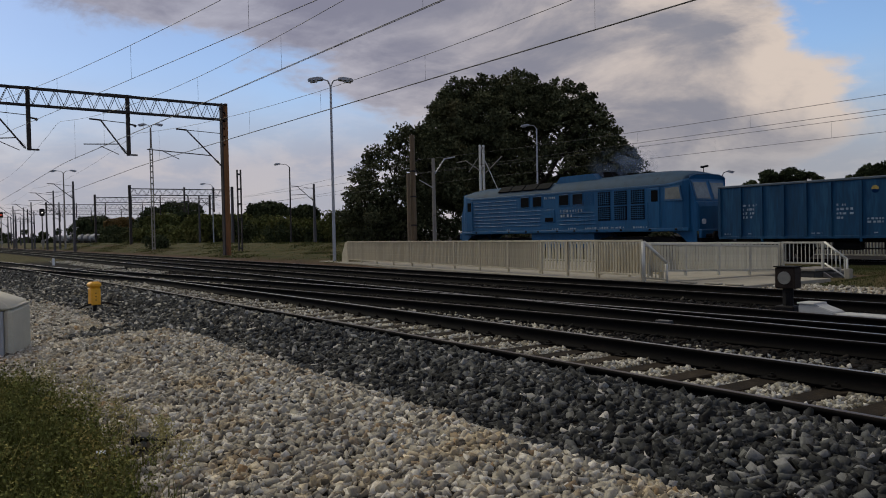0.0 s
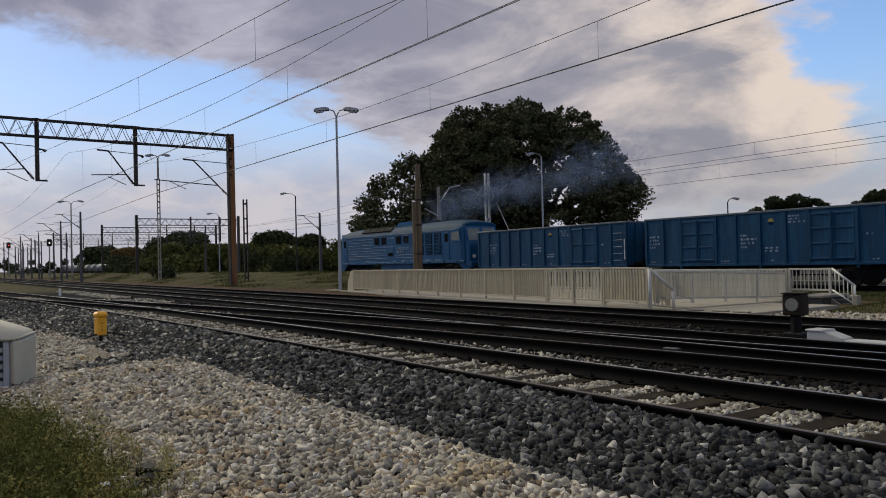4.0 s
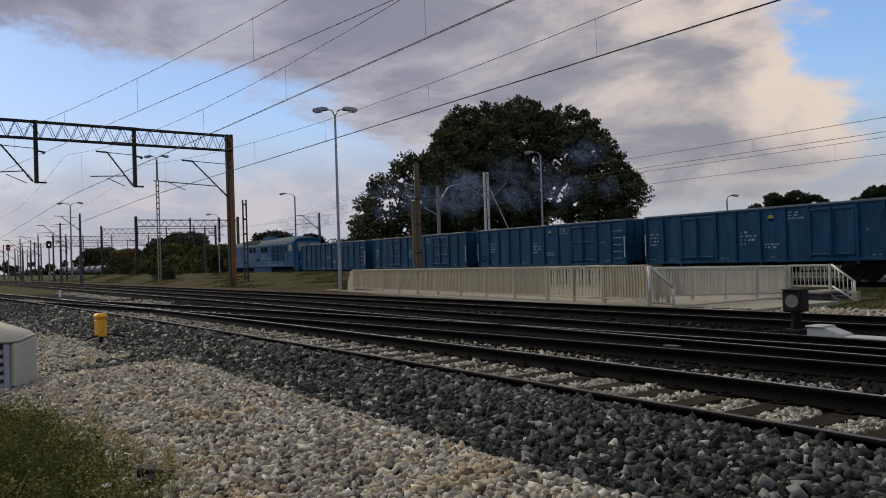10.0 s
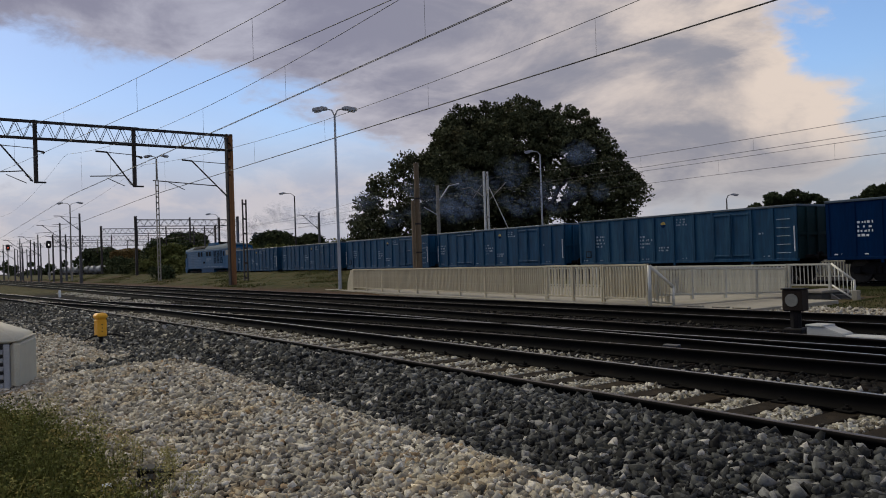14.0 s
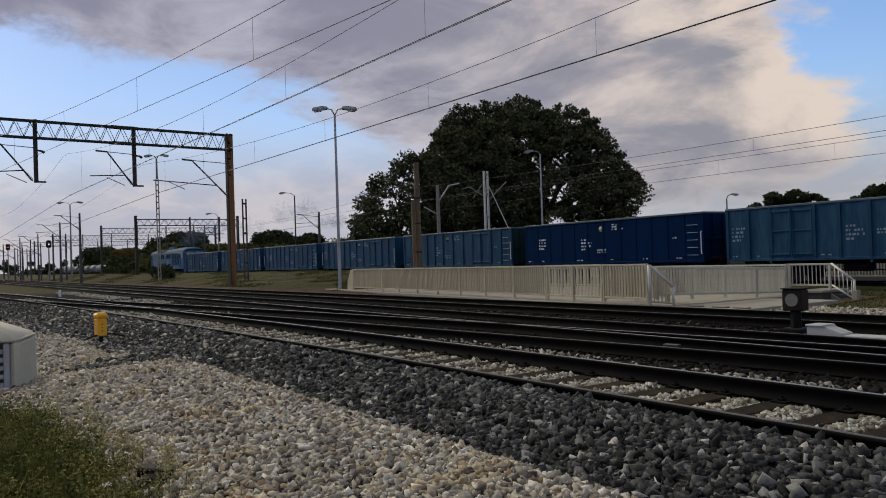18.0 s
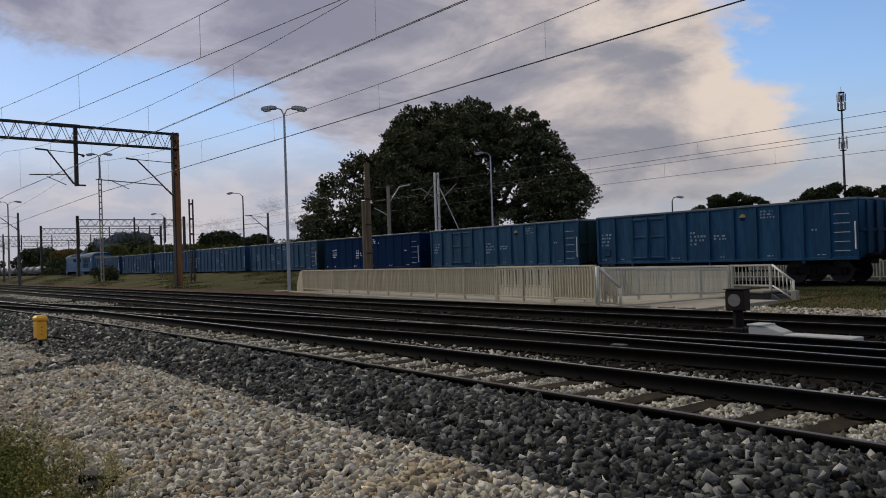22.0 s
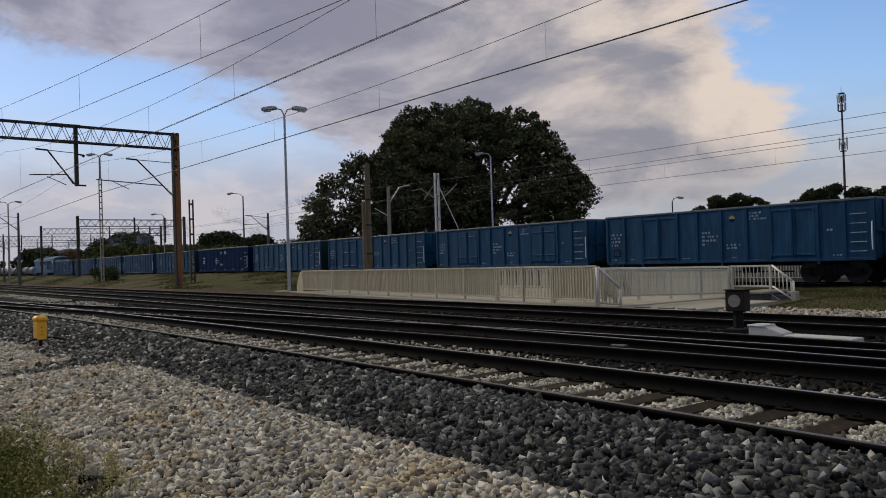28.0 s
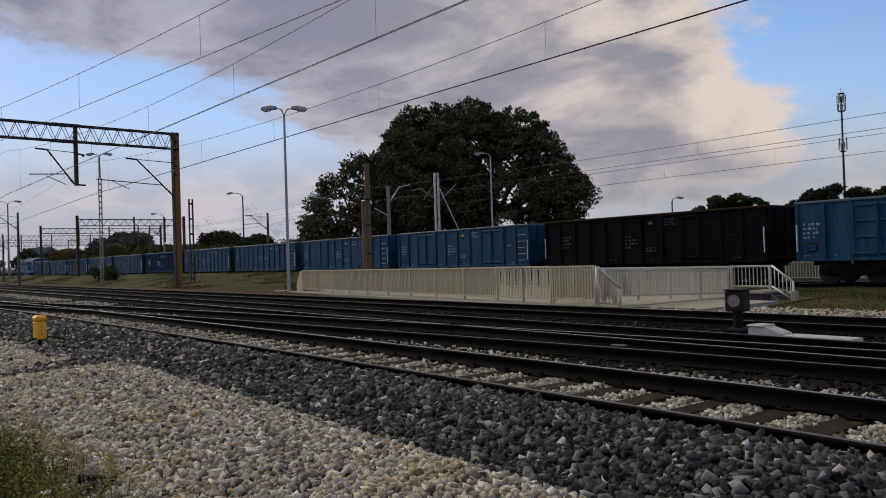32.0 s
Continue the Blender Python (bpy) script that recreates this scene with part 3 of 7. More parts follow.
def stone_field(name, mat, label, x0, x1, y0, y1, per_m2, size, seed, keep=None, lift=0.3, spread=0.35):
    rs = np.random.RandomState(seed)
    k = int((x1 - x0) * (y1 - y0) * per_m2)
    x, y = rs.uniform(x0, x1, k), rs.uniform(y0, y1, k)
    ang = np.degrees(np.arctan2(y, -x))
    dist = np.hypot(x, y)
    # fewer and larger with distance
    share = np.clip((7.5 / np.maximum(dist, 0.1)) ** 1.15, 0.10, 1)
    share = np.where((ang > 2) & (ang < 80) & (dist > 3.4), share, share * 0.4)
    ok = rs.uniform(0, 1, k) < share
    if keep is not None:
        ok &= keep(x, y, rs)
    # ragged margin where the stones run out behind the viewer
    ok &= (x < 2.3 + 0.4 * np.sin(y * 2.3) + 0.22 * np.sin(k + 9.0 * x * y)) & ((x < -4) | (y > -1.05 + 0.25 * np.sin(x * 1.7) + 0.15 * np.sin(23.0 * x + y)))
    x, y, share = x[ok], y[ok], share[ok]
    s = size * np.exp(rs.normal(0, spread, len(x))).clip(0.6, 1.6) * share ** -0.17
    z = ground_z(x, y) + s * lift * rs.uniform(-0.6, 1.2, len(x))
    return scatter_stones(name, mat, x, y, z, s, seed + 1, label)


def wave(x, y, k=0.9):
    return np.sin(x * 2.1 * k + 1.3 * np.sin(y * 1.7 * k)) * 0.5 + np.sin(y * 3.3 * k + x * 0.9) * 0.5


def white_edge(x):
    return 3.48 + 0.10 * np.sin(x * 1.9) + 0.06 * np.sin(x * 5.3) - 1.3 * ease(-x, 11.4, 12.6) + 0.95 * ease(-x, 13.8, 14.8) - 0.6 * ease(-x, 20.5, 23)


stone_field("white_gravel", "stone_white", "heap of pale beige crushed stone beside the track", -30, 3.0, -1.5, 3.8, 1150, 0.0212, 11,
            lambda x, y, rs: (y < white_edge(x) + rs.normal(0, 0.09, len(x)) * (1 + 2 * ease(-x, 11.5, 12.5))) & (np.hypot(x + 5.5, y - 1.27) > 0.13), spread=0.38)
stone_field("grey_ballast", "stone_grey", "dark grey crushed ballast on the track shoulder", -45, 3.0, 0.4, 5.1, 820, 0.0275, 21,
            lambda x, y, rs: (y > white_edge(x) - 0.05 + rs.normal(0, 0.10, len(x))) & (y < y_a(x) - 0.09), spread=0.38)


stone_field("dusty_ballast", "stone_track", "pale dusty stones strewn over the grey shoulder", -34, -7.0, 1.5, 5.0, 130, 0.024, 91,
            lambda x, y, rs: (y > white_edge(x) - 0.05) & (y < y_a(x) - 0.15) & (rs.uniform(0, 1, len(x)) < 0.25 + 0.75 * ease(-x, 9.0, 16.0)), lift=0.9, spread=0.38)


def between_sleepers(x, y, rs):
    ph = ((0.5 - x) / 0.6) % 1.0
    ph = np.minimum(ph, 1 - ph) * 0.6
    inside = (y > y_a(x) + 0.10) & (y < y_a(x) + 1.40)
    return inside & (ph > 0.165 + rs.normal(0, 0.022, len(x)))


def beside_track(x, y, rs):
    return (y > y_a(x) + 1.62) & (y < 7.7) & (wave(x, y) > -0.35 + rs.normal(0, 0.25, len(x)))


stone_field("track_ballast", "stone_track", "pale crushed stone packed between wooden sleepers", -48, 0.4, 2.5, 6.7, 1300, 0.0205, 31, between_sleepers, lift=0.35)
stone_field("beside_ballast", "stone_track", "patches of pale stone lying by the second rail", -40, -1.5, 5.5, 7.9, 520, 0.0205, 41, beside_track, lift=0.8)
stone_field("oily_ballast", "stone_oily", "oil-blackened ballast between the inner tracks", -40, -3.0, 6.7, 14.6, 260, 0.025, 51, lambda x, y, rs: y > y_a(x) + 1.6, lift=0.4)
stone_field("edge_gravel", "stone_white", "strip of pale stone along the far track", -10.6, -3.0, 15.1, 17.3, 900, 0.024, 61,
            lambda x, y, rs: np.abs(y - 16.3) < 0.75 + rs.normal(0, 0.15, len(x)), lift=0.5)
stone_field("inner_gravel", "stone_track", "line of pale stone between the turnout rails", -17, -5.0, 10.7, 11.4, 450, 0.019, 71,
            lambda x, y, rs: (y > 10.75 - 0.016 * x - 0.2 + 0.05) & (wave(x, y, 0.5) > -0.3), lift=0.6)
stone_field("turnout_gravel", "stone_track", "patch of pale stone by the points", -58, -31, 7.2, 8.8, 1500, 0.020, 81,
            lambda x, y, rs: (y > 7.75 + rs.normal(0, 0.08, len(x))) & (y < 8.75 - 0.016 * x - 0.5) & (wave(x, y, 0.3) > -0.5), lift=0.6)


# ---------------------------------------------------------------- goods train
RAIL_Z, TRACK_Y = -0.06, 31.64
RUN = [(0, 0.0), (3, 14.0), (6, 28.0), (9, 42.05), (14, 65.4), (19, 88.75), (24, 111.8), (28, 130.1), (32, 148.4)]
RIBS = (0.0, 1.12, 2.16, 4.16, 5.2, 6.4, 7.6, 8.64, 10.64, 11.68, 12.8)
DOORS = {"front": (3.16, (2.22, 3.13), (3.19, 4.10)), "rear": (9.64, (8.70, 9.61), (9.67, 10.58))}


def wheelset(parent, x, r=0.46):
    ws = empty("wheelset", pose(x, 0, r))
    ws.parent = parent
    bm = bmesh.new()
    rod(bm, (0, -0.95, 0), (0, 0.95, 0), 0.08, seg=10)
    part("axle", bm, "steel_wheel", ws)
    for s in (-1, 1):
        bm = bmesh.new()
        rod(bm, (0, s * 0.69, 0), (0, s * 0.72, 0), r + 0.028, seg=28)
        rod(bm, (0, s * 0.72, 0), (0, s * 0.82, 0), r, seg=28)
        rod(bm, (0, s * 0.82, 0), (0, s * 0.86, 0), 0.14, seg=12)
        for a in range(4):
            t = a * math.pi / 2
            rod(bm, (0.28 * math.cos(t), s * 0.815, 0.28 * math.sin(t)), (0.28 * math.cos(t), s * 0.832, 0.28 * math.sin(t)), 0.05, seg=6)
        part("wheel", bm, "steel_wheel", ws)
    return ws


def bogie_parts(parent, x, base=0.9):
    """Side frames, springs and axle boxes of a bogie, joined as one bogie frame."""
    bm = bmesh.new()
    for s in (-1, 1):
        y0, y1 = (s * 1.02 - 0.06, s * 1.02 + 0.06)
        prism(bm, [(-base - 0.28, 0.40), (-base - 0.28, 0.62), (-base + 0.25, 0.66), (-0.5, 0.78), (0.5, 0.78), (base - 0.25, 0.66), (base + 0.28, 0.62),
                   (base + 0.28, 0.40), (base - 0.2, 0.42), (0.42, 0.32), (-0.42, 0.32), (-base + 0.2, 0.42)], y0, y1)
        for a in (-base, base):
            box(bm, a - 0.15, a + 0.15, s * 1.08 - 0.05, s * 1.08 + 0.09, 0.34, 0.6, bevel=0.02)
        for a in (-0.22, 0, 0.22):
            rod(bm, (a, s * 1.08, 0.36), (a, s * 1.08, 0.62), 0.07, seg=8)
    box(bm, -0.22, 0.22, -1.0, 1.0, 0.5, 0.78, bevel=0.02)
    ob = part("bogie_frame", bm, "chassis", parent)
    ob.matrix_basis = pose(x, 0, 0)
    return [wheelset(parent, x - base), wheelset(parent, x + base)]


def buffer_pair(parent, x, d, z=1.06):
    for s in (-1, 1):
        bm = bmesh.new()
        rod(bm, (x, s * 0.875, z), (x + d * 0.36, s * 0.875, z), 0.09, seg=12)
        rod(bm, (x + d * 0.36, s * 0.875, z), (x + d * 0.60, s * 0.875, z), 0.065, seg=12)
        rod(bm, (x + d * 0.58, s * 0.875, z), (x + d * 0.62, s * 0.875, z), 0.21, seg=16)
        part("buffer", bm, "chassis", parent)


def text_rows(bm, x, z, rows, h=0.09, gap=0.05, y=-1.462, rnd=None):
    """Rows of short bars in place of lettering that cannot be read."""
    rnd = rnd or random.Random(1)
    for r, w in enumerate(rows):
        cx = x
        while cx < x + w:
            l = rnd.choice((0.05, 0.07, 0.1, 0.14))
            box(bm, cx, min(cx + l, x + w), y, y + 0.006, z - r * (h + gap), z - r * (h + gap) + h * rnd.uniform(0.75, 1.0))
            cx += l + rnd.choice((0.05, 0.08, 0.15))


def door_mesh(paint, style, w=0.90, h=1.95):
    """One leaf of a side door: three pressed fields, a framed leaf with a middle bar, a rounded leaf with two bars, or a plain frame."""
    door = bmesh.new()
    box(door, 0, w, -0.025, 0.0, 0, h, bevel=0.006)
    if style == "rounded":
        out = [(0.05, 0.16), (0.10, 0.08), (w - 0.10, 0.08), (w - 0.05, 0.16), (w - 0.05, h - 0.06), (0.05, h - 0.06)]
        prism(door, out, -0.055, -0.026)
        for z in (0.36, h - 0.36):
            box(door, 0.07, w - 0.07, -0.085, -0.056, z, z + 0.07, bevel=0.014)
    else:
        bars = {"panelled": (0.04, h * 0.33, h * 0.64, h - 0.12), "barred": (0.04, h * 0.52, h - 0.12), "plain": (0.04, h - 0.11)}[style]
        for z in bars:
            box(door, 0.07, w - 0.07, -0.058, -0.026, z, z + 0.075, bevel=0.012)
        for x in (0.01, w - 0.07):
            box(door, x, x + 0.06, -0.056, -0.026, 0.03, h - 0.03, bevel=0.012)
    return mesh_of(door, paint, "side_door")


def half_disc(cx, cz, r, y0, y1, lower=False):
    k = -1 if lower else 1
    bm = bmesh.new()
    return prism(bm, [(cx + r * math.cos(a * math.pi / 10), cz + k * r * math.sin(a * math.pi / 10)) for a in range(11)], y0, y1)


def wagon(paint, label, seed, doors=("front", "rear"), style="barred", ladder=True, front_grab=False, hatch=False, ends=None, marks="marking", emblem=("yellow_mark", "wagon_navy"), rim="coping", shift=0.0):
    rnd = random.Random(seed)
    root = empty("open_wagon", pose(0, 0, 0), label=label, category="freight wagon", group="wagons of the goods train")
    L, W, Z0, Z1 = 12.8, 1.40, 0.98, 3.17
    # walls with real thickness
    for s, nm in ((-1, "side_wall"), (1, "side_wall")):
        bm = bmesh.new()
        y0, y1 = (s * W - 0.03, s * W + 0.03)
        box(bm, 0.03, L - 0.03, y0, y1, Z0, Z1, bevel=0.008)
        part(nm, bm, paint, root)
    for x in (0.0, L - 0.06):
        bm = bmesh.new()
        box(bm, x, x + 0.06, -W + 0.03, W - 0.03, Z0, Z1, bevel=0.008)
        for yy in (-0.75, 0.0, 0.75):
            xo = -0.07 if x == 0.0 else 0.06
            box(bm, x + xo, x + xo + 0.07, yy - 0.07, yy + 0.07, Z0, Z1 - 0.02, bevel=0.015)
        xo = -0.05 if x == 0.0 else 0.06
        box(bm, x + xo, x + xo + 0.05, -W + 0.05, W - 0.05, 1.95, 2.08, bevel=0.012)
        part("end_wall", bm, ends or paint, root, "dark greenish end wall" if ends else "")
    bm = bmesh.new()
    box(bm, 0.06, L - 0.06, -W + 0.03, W - 0.03, 1.10, 1.16)
    part("floor", bm, "chassis", root)
    # top rim
    bm = bmesh.new()
    for s in (-1, 1):
        box(bm, -0.03, L + 0.03, s * W - 0.075, s * W + 0.075, Z1 - 0.02, Z1 + 0.08, bevel=0.02)
    for x in (-0.03, L - 0.09):
        box(bm, x, x + 0.12, -W + 0.076, W - 0.076, Z1 - 0.02, Z1 + 0.08, bevel=0.02)
    part("top_rim", bm, rim, root, "worn top rim")
    # sole bars
    for s in (-1, 1):
        bm = bmesh.new()
        box(bm, 0.0, L, s * W - 0.055, s * W + 0.055, 0.90, 1.02, bevel=0.012)
        part("sole_bar", bm, paint, root)
    # posts
    depth = 0.018 if paint == "wagon_navy" else 0.055
    rib = bmesh.new()
    prism(rib, [(-0.065, Z0 + 0.03), (0.065, Z0 + 0.03), (0.065, Z1 - 0.03), (-0.065, Z1 - 0.03)], -depth, 0.0)
    rib_me = mesh_of(rib, paint, "wall_post")
    for s in (-1, 1):
        for x in sorted(RIBS + tuple(DOORS[k][0] for k in DOORS if k not in doors)):
            xx = min(max(x, 0.07), L - 0.07)
            o = new("wall_post", rib_me)
            o.parent = root
            o.matrix_basis = pose(xx, s * (W + 0.03), 0, 0, 0, 0 if s < 0 else 180)
    # side doors with pressed frames
    door_me = door_mesh(paint, style, 0.90, Z1 - Z0 - 0.24)
    for s in (-1, 1):
        for k in doors:
            for x0, x1 in DOORS[k][1:]:
                o = new("side_door", door_me)
                o.parent = root
                o.matrix_basis = pose(x0 if s < 0 else x1, s * (W + 0.031), Z0 + 0.12, 0, 0, 0 if s < 0 else 180)
            x0 = DOORS[k][0]
            bm = bmesh.new()
            rod(bm, (x0, s * (W + 0.09), Z0 + 0.08), (x0, s * (W + 0.09), Z1 - 0.1), 0.022, seg=6)
            for z in (1.3, 2.0, 2.7):
                box(bm, x0 - 0.06, x0 + 0.06, s * (W + 0.06) - 0.02, s * (W + 0.06) + 0.02, z, z + 0.05)
            part("door_bar", bm, paint, root)
            bm = bmesh.new()
            rod(bm, (x0 + 0.05, s * (W + 0.10), 1.20), (x0 + 0.55, s * (W + 0.10), 1.17), 0.02, seg=6)
            part("door_lever", bm, paint, root)
    if hatch:
        bm = bmesh.new()
        box(bm, 0.45, 0.85, -W - 0.045, -W - 0.031, 1.26, 1.62, bevel=0.006)
        hp = part("hatch_plate", bm, "chassis", root)
        bm = bmesh.new()
        box(bm, 0.50, 0.80, -W - 0.056, -W - 0.046, 1.31, 1.57, bevel=0.004)
        part("hatch_cover", bm, paint, hp)
    # step irons under the sole bar
    for x in (2.16, 6.4, 10.64):
        part("step_iron", boxes((x - 0.05, x + 0.05, -W - 0.05, -W + 0.02, 0.78, 0.90), bevel=0.01), paint, root)
    # ladder and grab rail at the rear corner
    rung_me = mesh_of(rods(((11.9, -W - 0.09, 0), (12.5, -W - 0.09, 0), 0.016), seg=6), "marking", "rung")
    for z in (1.25, 1.6, 1.95, 2.3, 2.65) if ladder else ():
        part("rung", rung_me, None, root, at=pose(0, 0, z))
    bm = bmesh.new()
    rod(bm, (12.72, -W - 0.13, 1.30), (12.72, -W - 0.13, 2.35), 0.024, seg=6)
    for z in (1.32, 2.33):
        rod(bm, (12.72, -W - 0.13, z), (12.72, -W - 0.03, z), 0.02, seg=6)
    part("grab_rail", bm, "white_paint", root, "white grab rail")
    if front_grab:
        bm = rods(((0.08, -W - 0.13, 1.30), (0.08, -W - 0.13, 2.35), 0.022), ((0.08, -W - 0.13, 1.32), (0.08, -W - 0.03, 1.32), 0.018), ((0.08, -W - 0.13, 2.33), (0.08, -W - 0.03, 2.33), 0.018), seg=6)
        part("grab_rail", bm, "white_paint", root, "white grab rail")
    # markings
    for x, z, rows, h, gap in ((1.25 if "front" not in doors else 0.3, 2.30, (0.66, 0.55, 0.6, 0.45), 0.10, 0.07), (5.45 + min(shift, 0), 2.18, (0.4, 0.78, 0.72, 0.3), 0.10, 0.07), (6.65 + min(shift, 0), 1.62 if shift <= 0 else 2.0, (0.66, 0.6), 0.08, 0.05),
                               (7.75 + shift, 2.92, (0.55, 0.5, 0.75), 0.075, 0.05), (11.0, 2.06, (0.22,), 0.08, 0.05), (0.3, 1.1, (0.3,), 0.05, 0.05), (1.5, 1.1, (0.2,), 0.05, 0.05),
                               (4.4, 1.1, (0.45,), 0.05, 0.05), (6.9, 1.1, (0.25,), 0.05, 0.05), (9.1, 1.1, (0.3,), 0.05, 0.05), (11.2, 1.1, (0.5,), 0.05, 0.05)):
        bm = bmesh.new()
        text_rows(bm, x, z, rows, h, gap, -1.440, rnd)
        tagged(part("stencil", bm, marks, root), kind="stuff")
    if emblem:
        em = part("emblem", half_disc(6.95 + shift, 2.76, 0.14, -1.4445, -1.4305), emblem[0], root, "half-round emblem")
        part("emblem_base", half_disc(6.95 + shift, 2.755, 0.14, -1.4435, -1.4305, True), emblem[1], em)
    # underframe
    bm = bmesh.new()
    box(bm, 0.1, L - 0.1, -0.35, 0.35, 0.72, 1.08, bevel=0.02)
    for x in (1.9, L / 2, L - 1.9):
        box(bm, x - 0.12, x + 0.12, -W + 0.06, W - 0.06, 0.82, 1.08)
    rod(bm, (5.0, -0.75, 0.62), (6.1, -0.75, 0.62), 0.19, seg=12)
    box(bm, 7.0, 7.7, -0.9, -0.55, 0.45, 0.78, bevel=0.02)
    rod(bm, (3.4, -1.0, 0.5), (9.4, -1.0, 0.5), 0.03, seg=6)
    part("underframe", bm, "chassis", root)
    buffer_pair(root, 0.0, -1)
    buffer_pair(root, L, 1)
    for x in (-0.5, L):
        part("coupler", boxes((x, x + 0.5, -0.06, 0.06, 0.98, 1.12), bevel=0.02), "chassis", root)
    bogie_parts(root, 1.9)
    bogie_parts(root, L - 1.9)
    return root


def wagon_at(i):
    return pose(-22.51 + 14.04 * i, TRACK_Y, RAIL_Z)


BOTH = ("front", "rear")
TRAIN = [
    dict(paint="wagon_blue", label="mid-blue steel open wagon with one pair of side doors", doors=("rear",), style="barred"),
    dict(paint="wagon_blue", label="mid-blue steel open wagon with panelled side doors", doors=BOTH, style="panelled", ladder=False),
    dict(paint="wagon_blue", label="mid-blue steel open wagon with a small hatch plate", doors=("rear",), style="barred", hatch=True, front_grab=True),
    dict(paint="wagon_blue", label="mid-blue steel open wagon with plain framed doors", doors=BOTH, style="plain", ladder=False, front_grab=True),
    dict(paint="wagon_teal", label="faded grey-blue open wagon with a greenish end wall", doors=("rear",), style="plain", hatch=True, ends="wagon_green", shift=-1.15),
    dict(paint="wagon_navy", label="freshly painted dark navy open freight wagon", doors=(), marks="white_paint", emblem=("white_paint", "yellow_mark"), shift=-0.7),
    dict(paint="wagon_teal", label="faded grey-blue open wagon with a dark green end", doors=("front",), style="barred", ends="wagon_green", shift=1.1),
    dict(paint="wagon_blue", label="mid-blue steel open wagon with doors near one end", doors=("front",), style="barred", hatch=True, shift=1.1),
    dict(paint="wagon_blue", label="mid-blue steel open wagon with rounded pressed doors", doors=BOTH, style="rounded"),
    dict(paint="wagon_blue", label="mid-blue ribbed open wagon with two framed door pairs", doors=BOTH, style="plain", hatch=True),
    dict(paint="wagon_black", label="soot-black weathered open freight wagon with a rust patch", doors=("rear",), style="plain", ladder=False, front_grab=True, marks="faded_mark", emblem=("orange_rust", "wagon_black"), rim="rim_rust"),
    dict(paint="wagon_teal", label="dull grey-blue open wagon with panelled doors and bold stencils", doors=BOTH, style="panelled", ladder=False, front_grab=True, hatch=True, emblem=None),
]
wagons = []
for i, spec in enumerate(TRAIN):
    wg = wagon(seed=40 + i, **spec)
    wg.matrix_basis = wagon_at(i)
    wagons.append(wg)


# ---------------------------------------------------------------- diesel locomotive
def loco_ring(x, hw, eave, top, z0=1.28):
    """Cross-section of the body: straight sides, rounded shoulders and an arched roof."""
    side = [(hw, z0), (hw, min(1.9, eave - 0.6)), (hw, min(2.65, eave - 0.2)), (hw, eave - 0.08), (hw * 0.985, eave), (hw * 0.90, eave + (top - eave) * 0.42),
            (hw * 0.66, eave + (top - eave) * 0.80), (hw * 0.34, top - 0.02)]
    pts = [(y, z) for y, z in side] + [(0.0, top)] + [(-y, z) for y, z in reversed(side)]
    return [(x, y, z) for y, z in pts]


